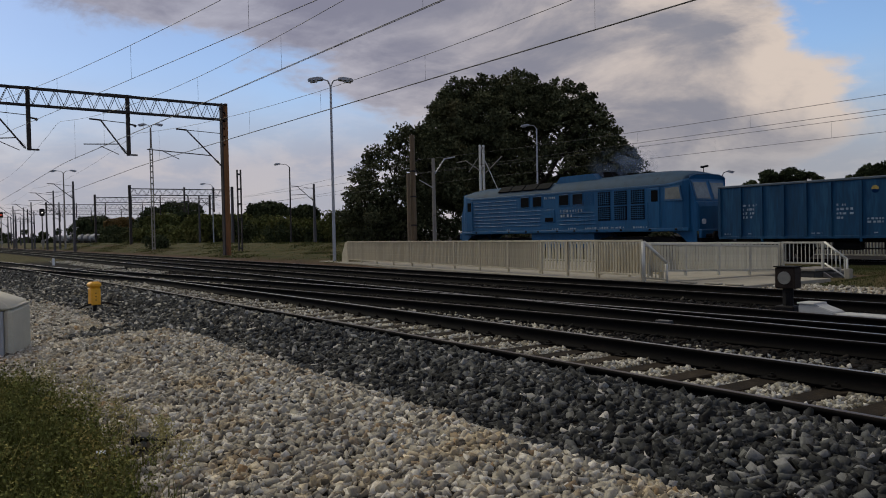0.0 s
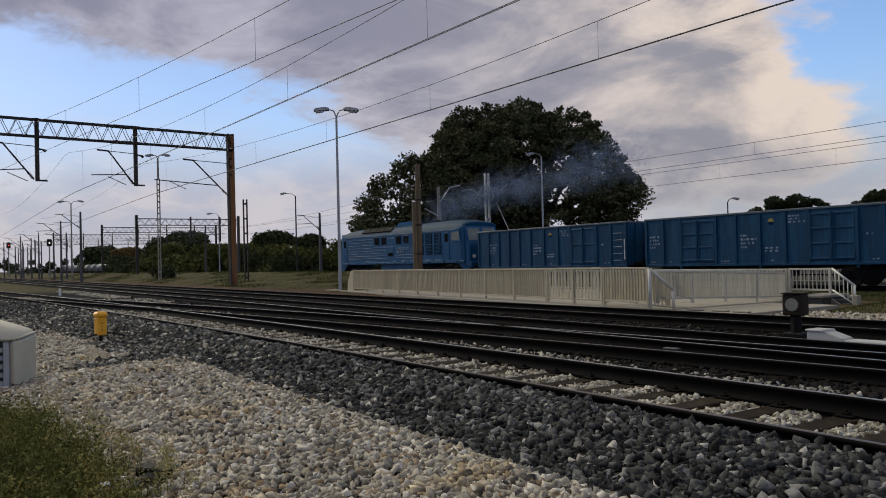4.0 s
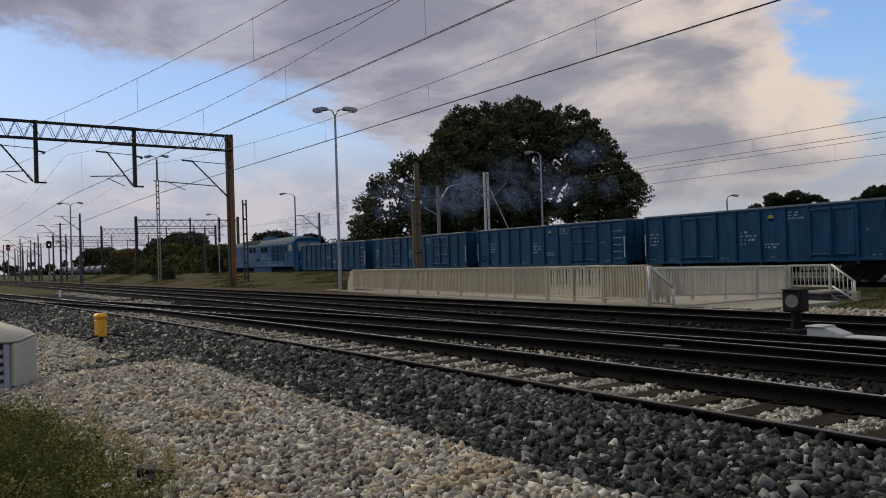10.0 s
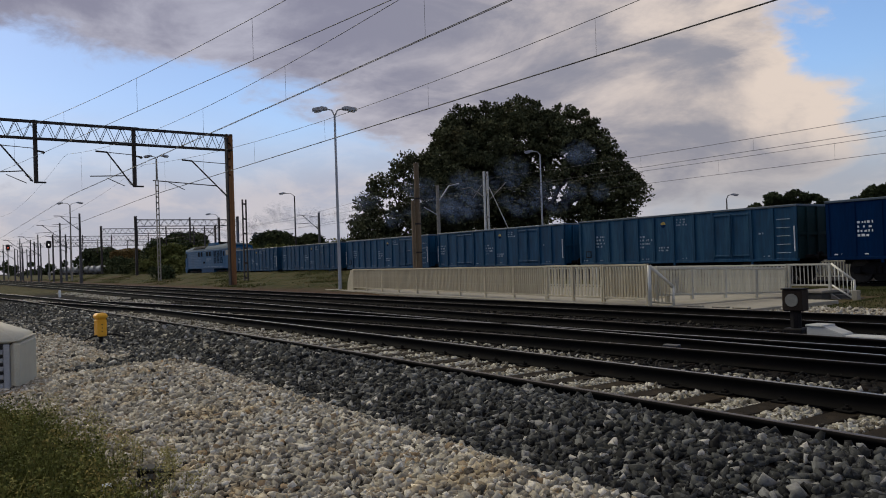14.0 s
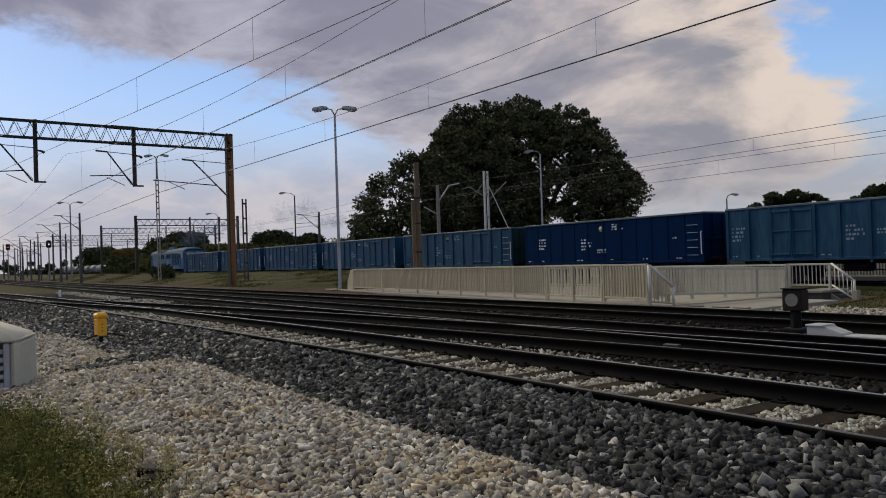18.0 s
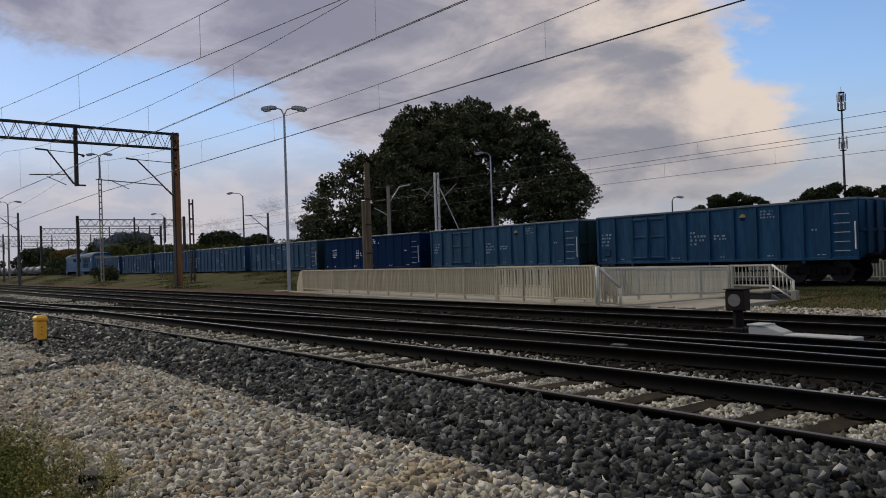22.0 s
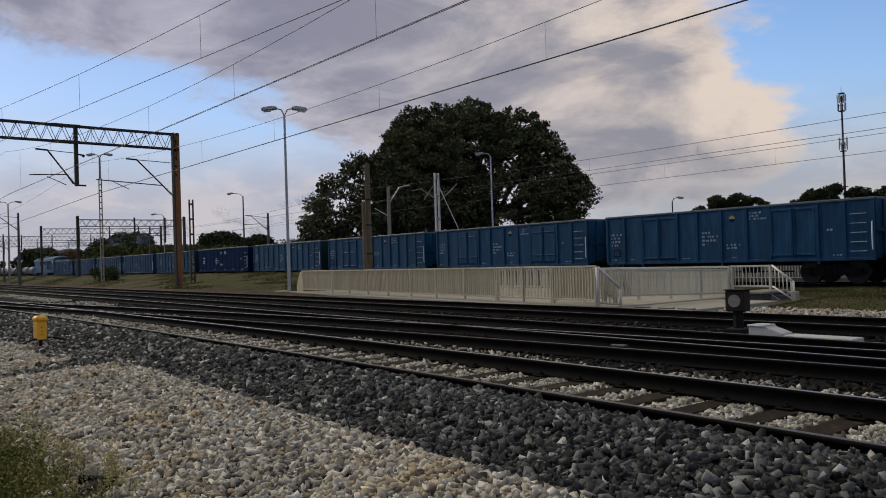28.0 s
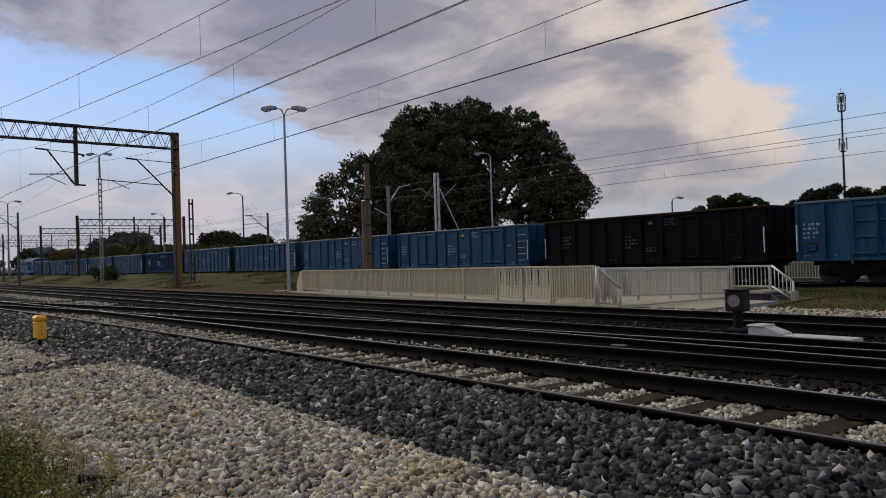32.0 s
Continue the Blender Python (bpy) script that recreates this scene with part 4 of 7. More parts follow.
def locomotive():
    root = empty("diesel_locomotive", pose(0, 0, 0), label="bright blue diesel locomotive with louvred sides and sooty grey roof", category="locomotive")
    NOSE = -0.62
    bm = bmesh.new()
    # cab ends: arched visor over a leaning windscreen face above a short nose; mirrored at the other end
    end = [(0.0, 1.45, 3.54, 4.26, 1), (0.7, 1.44, 3.64, 4.20, 1), (1.15, 1.42, 3.72, 4.10, 1), (1.50, 1.34, 3.76, 3.98, 1), (1.44, 1.30, 3.70, 3.76, 0),
           (1.80, 1.28, 2.66, 2.70, 0), (1.90, 1.26, 2.60, 2.64, 0), (1.96, 1.20, 2.40, 2.44, 0)]
    lower = 0.07
    front = [(2.0 - d + NOSE, hw, e, t - lower, mi) for d, hw, e, t, mi in reversed(end)]
    rear = [(16.46 + d, hw, e, t, mi) for d, hw, e, t, mi in end]
    mid = [(3.2, 1.45, 3.54, 4.20, 1), (8.2, 1.45, 3.54, 4.20, 1), (12.0, 1.45, 3.54, 4.24, 1), (15.4, 1.45, 3.54, 4.28, 1)]
    stations = front + mid + rear
    rings = [loco_ring(*s[:4]) for s in stations]
    vr = [[bm.verts.new(p) for p in r] for r in rings]
    for r0, r1, s0, s1 in zip(vr, vr[1:], stations, stations[1:]):
        roof = s0[4] and s1[4]
        for i in range(len(r0) - 1):
            fc = bm.faces.new((r0[i], r0[i + 1], r1[i + 1], r1[i]))
            fc.material_index = 1 if roof and 4 <= i <= len(r0) - 6 else 0
            fc.smooth = bool(roof) and 4 <= i <= len(r0) - 6
        bm.faces.new((r0[-1], r0[0], r1[0], r1[-1]))
    for r, rev in ((vr[0], True), (vr[-1], False)):
        bm.faces.new(list(reversed(r)) if rev else r)
    bmesh.ops.recalc_face_normals(bm, faces=bm.faces)
    part("body", bm, ["loco_blue", "loco_roof"], root)
    # skirts that curve down round the ends of the bogies
    for x0, sx in ((0.12 + NOSE, 1), (18.30, -1)):
        for s in (-1, 1):
            bm = bmesh.new()
            prism(bm, [(x0, 1.30), (x0, 0.75), (x0 + sx * 0.5, 0.72), (x0 + sx * 0.75, 0.95), (x0 + sx * 1.1, 1.18), (x0 + sx * 1.7, 1.30)], s * 1.25 - 0.03, s * 1.25 + 0.03)
            part("skirt", bm, "loco_blue", root)
    # cab visor edge
    for x0 in (0.47 + NOSE, 17.96):
        bm = bmesh.new()
        pts = [q for q in loco_ring(x0, 1.35, 3.77, 3.99 if x0 > 5 else 3.92)[4:-4]]
        for p, q in zip(pts, pts[1:]):
            rod(bm, p, q, 0.028, seg=6)
        part("visor", bm, "loco_light", root)
    # light band below the eaves and belt at the sole bar
    for s in (-1, 1):
        bm = bmesh.new()
        box(bm, 1.4 + NOSE, 16.9, s * 1.462 - 0.012, s * 1.462 + 0.012, 3.46, 3.56, bevel=0.008)
        part("eaves_band", bm, "loco_light", root, "pale blue gutter band")
        bm = bmesh.new()
        box(bm, 0.5 + NOSE, 18.0, s * 1.46 - 0.02, s * 1.46 + 0.02, 1.30, 1.44, bevel=0.01)
        part("sole_band", bm, "loco_blue", root)
    # raised cooling shaft and exhaust hood on the roof
    bm = bmesh.new()
    prism(bm, [(8.35, 4.05), (8.75, 4.44), (11.3, 4.46), (11.7, 4.12)], -0.95, 0.95)
    part("roof_hood", bm, "loco_blue", root, "blue roof hood")
    bm = bmesh.new()
    prism(bm, [(10.6, 4.1), (10.8, 4.53), (12.2, 4.50), (12.5, 4.1)], -0.5, 0.5)
    part("exhaust_hood", bm, "soot", root, "soot-blackened exhaust hood")
    for x in (13.2, 14.4):
        bm = bmesh.new()
        rod(bm, (x, 0, 4.2), (x, 0, 4.35), 0.34, 0.28, seg=14)
        part("roof_vent", bm, "soot", root)
    # radiator grilles along the roof edge
    for s in (-1, 1):
        for k, x0 in enumerate((3.55, 4.75, 5.95, 7.15)):
            bm = bmesh.new()
            v = [bm.verts.new(p) for p in ((x0, s * 1.36, 3.80), (x0 + 1.08, s * 1.36, 3.80), (x0 + 1.08, s * 0.98, 4.13), (x0, s * 0.98, 4.13))]
            w = [bm.verts.new((p.co.x, p.co.y + s * 0.02, p.co.z + 0.05)) for p in v]
            bm.faces.new(w)
            for i in range(4):
                bm.faces.new((v[i], v[(i + 1) % 4], w[(i + 1) % 4], w[i]))
            bmesh.ops.recalc_face_normals(bm, faces=bm.faces)
            part("roof_grille", bm, "dark_pane", root, "dark radiator grille")
    # engine room windows, doors, louvres: the side that faces the camera and the same on the far side
    for s in (-1, 1):
        y = s * 1.452
        for x0, x1 in ((5.85, 6.59), (6.95, 7.69), (9.18, 9.94), (10.27, 11.02)):
            bm = bmesh.new()
            box(bm, x0 - 0.05, x1 + 0.05, y - 0.02, y + 0.02, 2.77, 3.43, bevel=0.03)
            w = part("window", bm, "loco_blue", root)
            bm = bmesh.new()
            box(bm, x0, x1, y + s * 0.016 - 0.008, y + s * 0.016 + 0.008, 2.82, 3.38, bevel=0.006)
            part("pane", bm, "dark_pane", w)
        for x0, x1 in ((12.17, 13.04), (13.33, 14.18), (14.46, 15.34)):
            for z0, z1 in ((2.68, 3.38), (1.90, 2.60)):
                bm = bmesh.new()
                box(bm, x0, x1, y - 0.02, y + 0.02, z0, z1, bevel=0.01)
                gr = part("air_grille", bm, "soot", root, "dark mesh air intake")
                bm = bmesh.new()
                k = 6
                for i in range(1, k):
                    xx = x0 + (x1 - x0) * i / k
                    box(bm, xx - 0.012, xx + 0.012, y + s * 0.02 - 0.008, y + s * 0.02 + 0.008, z0 + 0.02, z1 - 0.02)
                for i in range(1, 7):
                    zz = z0 + (z1 - z0) * i / 7
                    box(bm, x0 + 0.02, x1 - 0.02, y + s * 0.03 - 0.006, y + s * 0.03 + 0.006, zz - 0.012, zz + 0.012)
                part("mesh", bm, "loco_blue", gr)
        # small louvre and hatch
        bm = bmesh.new()
        for i in range(6):
            box(bm, 11.12, 11.85, y - 0.02, y + 0.02, 2.82 + i * 0.1, 2.87 + i * 0.1)
        part("louvre", bm, "loco_blue", root)
        bm = bmesh.new()
        box(bm, 7.86, 8.78, y - 0.018, y + 0.018, 1.88, 2.62, bevel=0.01)
        box(bm, 7.98, 8.68, y + s * 0.012 - 0.02, y + s * 0.012 + 0.02, 1.93, 2.16, mi=1, bevel=0.01)
        part("hatch", bm, ["loco_blue", "soot"], root)
        # pressed ribs of the side sheets
        for z in (1.72, 1.92, 2.12, 2.32, 2.56):
            for x0, x1 in ((1.75 + NOSE, 7.6), (9.2, 11.9)):
                if x0 == 9.2 and z > 2.4:
                    continue
                bm = bmesh.new()
                box(bm, x0, x1, y - 0.022, y + 0.022, z, z + 0.045, bevel=0.012)
                part("side_rib", bm, "loco_blue", root)
        for z in (2.80, 3.02, 3.24):
            bm = bmesh.new()
            box(bm, 1.75 + NOSE, 5.4, y - 0.022, y + 0.022, z, z + 0.04, bevel=0.012)
            part("side_rib", bm, "loco_blue", root)
        # doors
        for x0 in (0.98 + NOSE, 15.68):
            bm = bmesh.new()
            box(bm, x0, x0 + 0.62, y - 0.022, y + 0.022, 1.46, 3.40, bevel=0.012)
            d = part("door", bm, "loco_blue", root)
            bm = bmesh.new()
            box(bm, x0 + 0.1, x0 + 0.52, y + s * 0.02 - 0.008, y + s * 0.02 + 0.008, 2.74, 3.30, bevel=0.006)
            part("pane", bm, "dark_pane", d)
            for xr in (x0 - 0.1, x0 + 0.72):
                bm = rods(((xr, y + s * 0.05, 1.5), (xr, y + s * 0.05, 2.7), 0.018))
                part("grab_rail", bm, "loco_blue", root)
        # cab side window
        bm = bmesh.new()
        prism(bm, [(16.56, 2.74), (17.66, 2.74), (17.52, 3.46), (16.60, 3.42)], y - 0.02, y + 0.02)
        w = part("cab_window", bm, "loco_light", root)
        bm = bmesh.new()
        prism(bm, [(16.64, 2.82), (17.57, 2.82), (17.45, 3.39), (16.67, 3.35)], y + s * 0.016 - 0.010, y + s * 0.016 + 0.010)
        part("pane", bm, "cab_glass", w)
        # small fittings along the sole bar
        for x in (1.3, 4.6, 6.2, 7.3, 8.9, 10.3, 12.0, 13.7, 15.6, 17.2):
            bm = bmesh.new()
            box(bm, x, x + 0.16, y + s * 0.02 - 0.02, y + s * 0.02 + 0.02, 1.33, 1.43, bevel=0.01)
            part("jacking_bracket", bm, "soot", root)
    # windscreens: two panes at each end, leaning back
    for x0, x1, x2 in ((0.20 + NOSE, 0.56 + NOSE, -1), (18.26, 17.90, 1)):
        for s in (-1, 1):
            def face(y0, y1, t0, t1, out):
                pt = lambda yy, t: (x0 + (x1 - x0) * t + x2 * out, s * yy, 2.66 + 1.04 * t)
                return [pt(y0, t0), pt(y1, t0), pt(y1 - 0.03, t1), pt(y0, t1)]

            def slab(y0, y1, t0, t1, o0, o1):
                b2 = bmesh.new()
                v = [b2.verts.new(p) for p in face(y0, y1, t0, t1, o0)]
                w = [b2.verts.new(p) for p in face(y0, y1, t0, t1, o1)]
                b2.faces.new(w)
                b2.faces.new(list(reversed(v)))
                for i in range(4):
                    b2.faces.new((v[i], v[(i + 1) % 4], w[(i + 1) % 4], w[i]))
                bmesh.ops.recalc_face_normals(b2, faces=b2.faces)
                bmesh.ops.bevel(b2, geom=list(b2.edges), offset=0.012, segments=2, affect="EDGES")
                return b2

            w = part("windscreen", slab(0.08, 1.22, 0.06, 0.95, 0.0, 0.03), "loco_light", root)
            part("pane", slab(0.14, 1.15, 0.12, 0.89, 0.0, 0.042), "cab_glass", w)
            bm = bmesh.new()
            rod(bm, (x0 - x2 * 0.02, s * 0.92, 1.72), (x0 + x2 * 0.22, s * 0.92, 1.72), 0.13, seg=16)
            part("headlamp", bm, "lens_pale", root, "round unlit headlamp")
        bm = bmesh.new()
        xo = -0.16 + NOSE if x2 < 0 else 18.38
        box(bm, xo, xo + 0.2, -1.25, 1.25, 0.95, 1.36, bevel=0.03)
        part("buffer_beam", bm, "loco_blue", root)
        bm = bmesh.new()
        prism(bm, [((NOSE - 0.1 if x2 < 0 else 18.2), 0.25), ((NOSE + 0.25 if x2 < 0 else 18.55), 0.25), ((NOSE + 0.3 if x2 < 0 else 18.5), 0.94), ((NOSE if x2 < 0 else 18.3), 0.94)], -1.2, 1.2)
        part("plough", bm, "chassis", root)
    buffer_pair(root, -0.12 + NOSE, -1)
    buffer_pair(root, 18.5, 1)
    # bars in place of the painted number and lettering
    rnd = random.Random(7)
    bm = bmesh.new()
    text_rows(bm, 7.95, 3.22, (0.9,), 0.13, 0.05, -1.474, rnd)
    text_rows(bm, 9.30, 2.42, (1.7, 0.9), 0.16, 0.10, -1.486, rnd)
    for x, w in ((4.4, 0.5), (8.6, 0.5), (9.9, 0.6), (11.2, 0.9), (12.3, 0.6), (13.1, 1.0), (14.6, 0.9)):
        text_rows(bm, x, 1.47, (w,), 0.10, 0.05, -1.486, rnd)
    tagged(part("lettering", bm, "marking", root), label="rows of small pale lettering", kind="stuff")
    # fuel tank and bogies
    bm = bmesh.new()
    prism(bm, [(6.9, 0.45), (11.4, 0.45), (11.7, 0.75), (11.7, 1.28), (6.6, 1.28), (6.6, 0.75)], -1.3, 1.3)
    part("fuel_tank", bm, "loco_blue", root)
    for xc in (3.5, 14.4):
        bm = bmesh.new()
        for s in (-1, 1):
            prism(bm, [(-2.7, 0.55), (-2.7, 0.85), (-2.2, 1.0), (2.2, 1.0), (2.7, 0.85), (2.7, 0.55)], s * 1.06 - 0.08, s * 1.06 + 0.08)
            for a in (-2.1, 0, 2.1):
                box(bm, a - 0.2, a + 0.2, s * 1.15 - 0.08, s * 1.15 + 0.1, 0.34, 0.72, bevel=0.02)
            for a in (-1.05, 1.05):
                rod(bm, (a, s * 1.16, 0.55), (a, s * 1.16, 0.95), 0.1, seg=10)
        ob = part("bogie_frame", bm, "chassis", root)
        ob.matrix_basis = pose(xc, 0, 0)
        for a in (-2.1, 0, 2.1):
            wheelset(root, xc + a, 0.52)
    # horn, aerial and lamp on the rear cab roof
    bm = rods(((17.6, 0.2, 4.1), (17.6, 0.2, 4.35), 0.02), ((17.45, 0.2, 4.35), (17.85, 0.2, 4.38), 0.05))
    part("horn", bm, "soot", root)
    return root


loco = locomotive()
LOCO_AT = pose(-42.15, TRACK_Y, RAIL_Z)
loco.matrix_basis = LOCO_AT


# ---------------------------------------------------------------- ramp, railings
def bar_mesh(w, d, h, mat, name="bar"):
    bm = bmesh.new()
    box(bm, -w / 2, w / 2, -d / 2, d / 2, 0, h)
    return mesh_of(bm, mat, name)


def railing(p0, p1, z0, z1, h, mat, label, pitch=0.11, post=1.9, bar=(0.042, 0.045), name="railing"):
    """A run of railing from p0 to p1: posts, top and bottom rail and single upright bars."""
    p0, p1 = Vector(p0), Vector(p1)
    d = p1 - p0
    ln = d.length
    root = empty(name, Matrix.Translation((p0.x, p0.y, z0)) @ pose(0, 0, 0, 0, 0, math.degrees(math.atan2(d.y, d.x))), label=label, category="railing", group="railings of the ramp")
    sl = (z1 - z0) / ln

    def rail(nm, za, zb, wd, x0=0.0, x1=ln):
        bm = bmesh.new()
        v = []
        for x in (x0, x1):
            for yy in (-wd, wd):
                for zz in (za, zb):
                    v.append(bm.verts.new((x, yy, zz + sl * x)))
        for q in ((0, 1, 3, 2), (4, 6, 7, 5), (0, 4, 5, 1), (2, 3, 7, 6), (0, 2, 6, 4), (1, 5, 7, 3)):
            bm.faces.new([v[i] for i in q])
        bmesh.ops.recalc_face_normals(bm, faces=bm.faces)
        bmesh.ops.bevel(bm, geom=list(bm.edges), offset=0.006, segments=1, affect="EDGES")
        part(nm, bm, mat, root)

    rail("top_rail", h - 0.05, h, 0.03)
    rail("bottom_rail", 0.10, 0.15, 0.022)
    pm = bar_mesh(0.055, 0.064, h + 0.004, mat, "post")
    k = max(1, round(ln / post))
    for i in range(k + 1):
        o = new("post", pm)
        o.parent = root
        x = min(max(ln * i / k, 0.03), ln - 0.03)
        o.matrix_basis = pose(x, 0, sl * x)
    bmh = bar_mesh(bar[0], bar[1], h - 0.16, mat)
    x = pitch
    while x < ln - 0.06:
        o = new("bar", bmh)
        o.parent = root
        o.matrix_basis = pose(x, 0, 0.13 + sl * x)
        x += pitch
    return root


def ramp():
    slab = empty("concrete_ramp", pose(0, 0, 0), label="low pale concrete ramp beside the far track", category="ramp")
    bm = bmesh.new()
    out = [(-36.2, 17.0), (-12.85, 14.42), (-12.55, 19.7), (-12.3, 19.7), (-12.3, 22.6), (-33.0, 22.6)]
    lo = [bm.verts.new((x, y, -0.25)) for x, y in out]
    hi = [bm.verts.new((x, y, 0.10)) for x, y in out]
    bm.faces.new(hi)
    for i in range(len(out)):
        bm.faces.new((lo[i], lo[(i + 1) % len(out)], hi[(i + 1) % len(out)], hi[i]))
    bmesh.ops.recalc_face_normals(bm, faces=bm.faces)
    bmesh.ops.bevel(bm, geom=[e for e in bm.edges if e.verts[0].co.z > 0 and e.verts[1].co.z > 0], offset=0.015, segments=1, affect="EDGES")
    part("deck", bm, "concrete", slab)
    bm = bmesh.new()
    box(bm, -12.82, -10.75, 14.42, 18.75, -0.14, 0.075, bevel=0.012)
    part("apron", bm, "concrete", slab)
    bm = bmesh.new()
    box(bm, -12.3, -11.62, 19.5, 20.7, -0.14, 0.18, bevel=0.015)
    part("landing", bm, "concrete_grey", slab)
    bm = bmesh.new()
    box(bm, -12.34, -11.58, 19.46, 20.74, 0.184, 0.25, bevel=0.012)
    part("landing_slab", bm, "mast_concrete", slab)
    for i in range(3):
        bm = bmesh.new()
        box(bm, -11.58 + i * 0.20, -11.36 + i * 0.20, 19.94, 20.7, -0.16, 0.13 - 0.10 * i, bevel=0.012)
        part("step", bm, "concrete_grey", slab)
    bm = bmesh.new()
    prism(bm, [(-11.60, 0.16), (-11.60, 0.02), (-11.14, -0.20), (-11.02, -0.20)], 19.86, 19.93)
    part("step_cheek", bm, "mast_concrete", slab, "pale sloping concrete cheek of the steps")
    for x in (-12.45, -11.75, -11.2):
        bm = bmesh.new()
        box(bm, x, x + 0.42, 15.2, 15.34, 0.078, 0.115, bevel=0.015)
        part("kerb_block", bm, "concrete", slab)


ramp()
railing((-33.0, 16.95), (-17.32, 15.102), 0.10, 0.139, 0.97, "fence_cream", "cream-painted steel railing of close-set bars along the ramp", post=1.85, bar=(0.030, 0.051))
railing((-17.30, 15.10), (-14.77, 14.802), 0.139, 0.146, 0.975, "fence_cream", "cream railing panel with wide flat bars and open gaps", post=1.28, bar=(0.070, 0.014), pitch=0.148)
railing((-14.75, 14.80), (-13.06, 14.60), 0.146, 0.15, 0.97, "fence_cream", "end panel of the cream railing on the ramp", post=1.7, bar=(0.034, 0.040))
railing((-15.6, 15.75), (-13.2, 15.45), 0.14, 0.14, 0.86, "fence_cream", "short cream railing standing behind the ramp front", post=1.2, bar=(0.036, 0.045), pitch=0.10)
railing((-31.0, 19.9), (-12.84, 19.9), 0.18, 0.18, 0.76, "fence_grey", "pale grey steel railing at the back of the ramp", pitch=0.12, bar=(0.03, 0.03))
railing((-13.04, 14.85), (-12.86, 19.82), 0.24, 0.06, 0.80, "fence_grey", "pale grey railing of flat blades across the ramp end", pitch=0.105, bar=(0.014, 0.072), post=1.25)
railing((-12.80, 19.9), (-11.60, 19.9), 0.25, 0.25, 0.70, "fence_grey", "short grey railing at the head of the steps", pitch=0.115, post=1.2, bar=(0.017, 0.020))
# sloping end of the front railing, stair rail
slope = empty("sloping_railing", pose(0, 0, 0), label="cream railing end with a pale handrail sloping down", category="railing")
part("handrail", rods(((-13.02, 14.62, 1.07), (-12.83, 15.2, 0.55), 0.040), ((-12.83, 15.2, 0.56), (-12.83, 15.2, 0.06), 0.034), ((-13.03, 14.61, 1.085), (-13.03, 14.61, 0.12), 0.045), seg=10), "galvanised", slope, "pale tubular handrail", smooth=True)
part("bottom_rail", rods(((-13.03, 14.62, 0.22), (-12.83, 15.2, 0.14), 0.022)), "fence_cream", slope)
for i in range(1, 6):
    f = i / 6
    px, py = -13.02 + 0.19 * f, 14.62 + 0.58 * f
    part("bar", rods(((px, py, 0.20 - 0.07 * f), (px, py, 1.05 - 0.52 * f), 0.017), seg=6), "fence_cream", slope)
stair = empty("stair_rail", pose(0, 0, 0), label="pale steel stair rail beside concrete steps", category="handrail")
part("handrail_tube", rods(((-11.56, 19.88, 0.94), (-10.97, 19.88, 0.50), 0.030), ((-10.97, 19.88, 0.52), (-10.97, 19.88, 0.02), 0.03)), "galvanised", stair, smooth=True)
part("stringer_tube", rods(((-11.56, 19.88, 0.38), (-10.97, 19.88, 0.02), 0.024)), "galvanised", stair, smooth=True)
for i in range(5):
    part("bar", rods(((-11.48 + 0.11 * i, 19.88, 0.88 - 0.08 * i), (-11.48 + 0.11 * i, 19.88, 0.32 - 0.067 * i), 0.013)), "galvanised", stair, smooth=True)
tagged(part("stair_post", boxes((-11.0, -10.86, 19.80, 19.96, -0.20, 0.26), bevel=0.012), "concrete"), label="short pale concrete post at the foot of the steps", category="post")
# left end: slanted sheet
bm = bmesh.new()
prism(bm, [(-0.75, 0.0), (0.02, 0.0), (0.02, 0.94), (-0.28, 0.92), (-0.72, 0.35)], -0.02, 0.02)
tagged(part("end_plate", bm, "fence_cream", None, at=pose(-33.02, 16.96, 0.10, 0, 0, -6.7)), label="cream slanted end plate of the railing", category="railing")
railing((-24.0, 35.3), (-3.0, 35.3), -0.12, -0.12, 0.85, "fence_grey", "white railing beyond the goods line", pitch=0.14, post=2.0, name="far_railing")


# ---------------------------------------------------------------- small things by the track
def yellow_box():
    root = empty("track_box", pose(-17.9, 3.22, -0.06, 0, 0, 12), label="yellow plastic trackside junction box on a short post", category="junction box")
    bm = bmesh.new()
    box(bm, -0.10, 0.10, -0.10, 0.10, 0.08, 0.44, bevel=0.02)
    part("body", bm, "yellow", root)
    bm = bmesh.new()
    box(bm, -0.125, 0.125, -0.12, 0.12, 0.44, 0.57, bevel=0.045)
    part("cap", bm, "yellow", root)
    for z in (0.18, 0.25, 0.32):
        bm = bmesh.new()
        box(bm, 0.098, 0.106, -0.02, 0.0, z, z + 0.02)
        part("mark", bm, "black", root)
    part("post", rods(((0, 0, -0.05), (0, 0, 0.12), 0.04)), "black", root)
    pts = [(0.0, -0.35, 0.02), (0.05, -0.2, 0.09), (0.08, 0.0, 0.12), (0.06, 0.25, 0.11), (0.0, 0.5, 0.03)]
    bm = bmesh.new()
    for a, b in zip(pts, pts[1:]):
        rod(bm, a, b, 0.018, seg=6)
    part("cable", bm, "black", root, "black cable lying on the stones")


yellow_box()


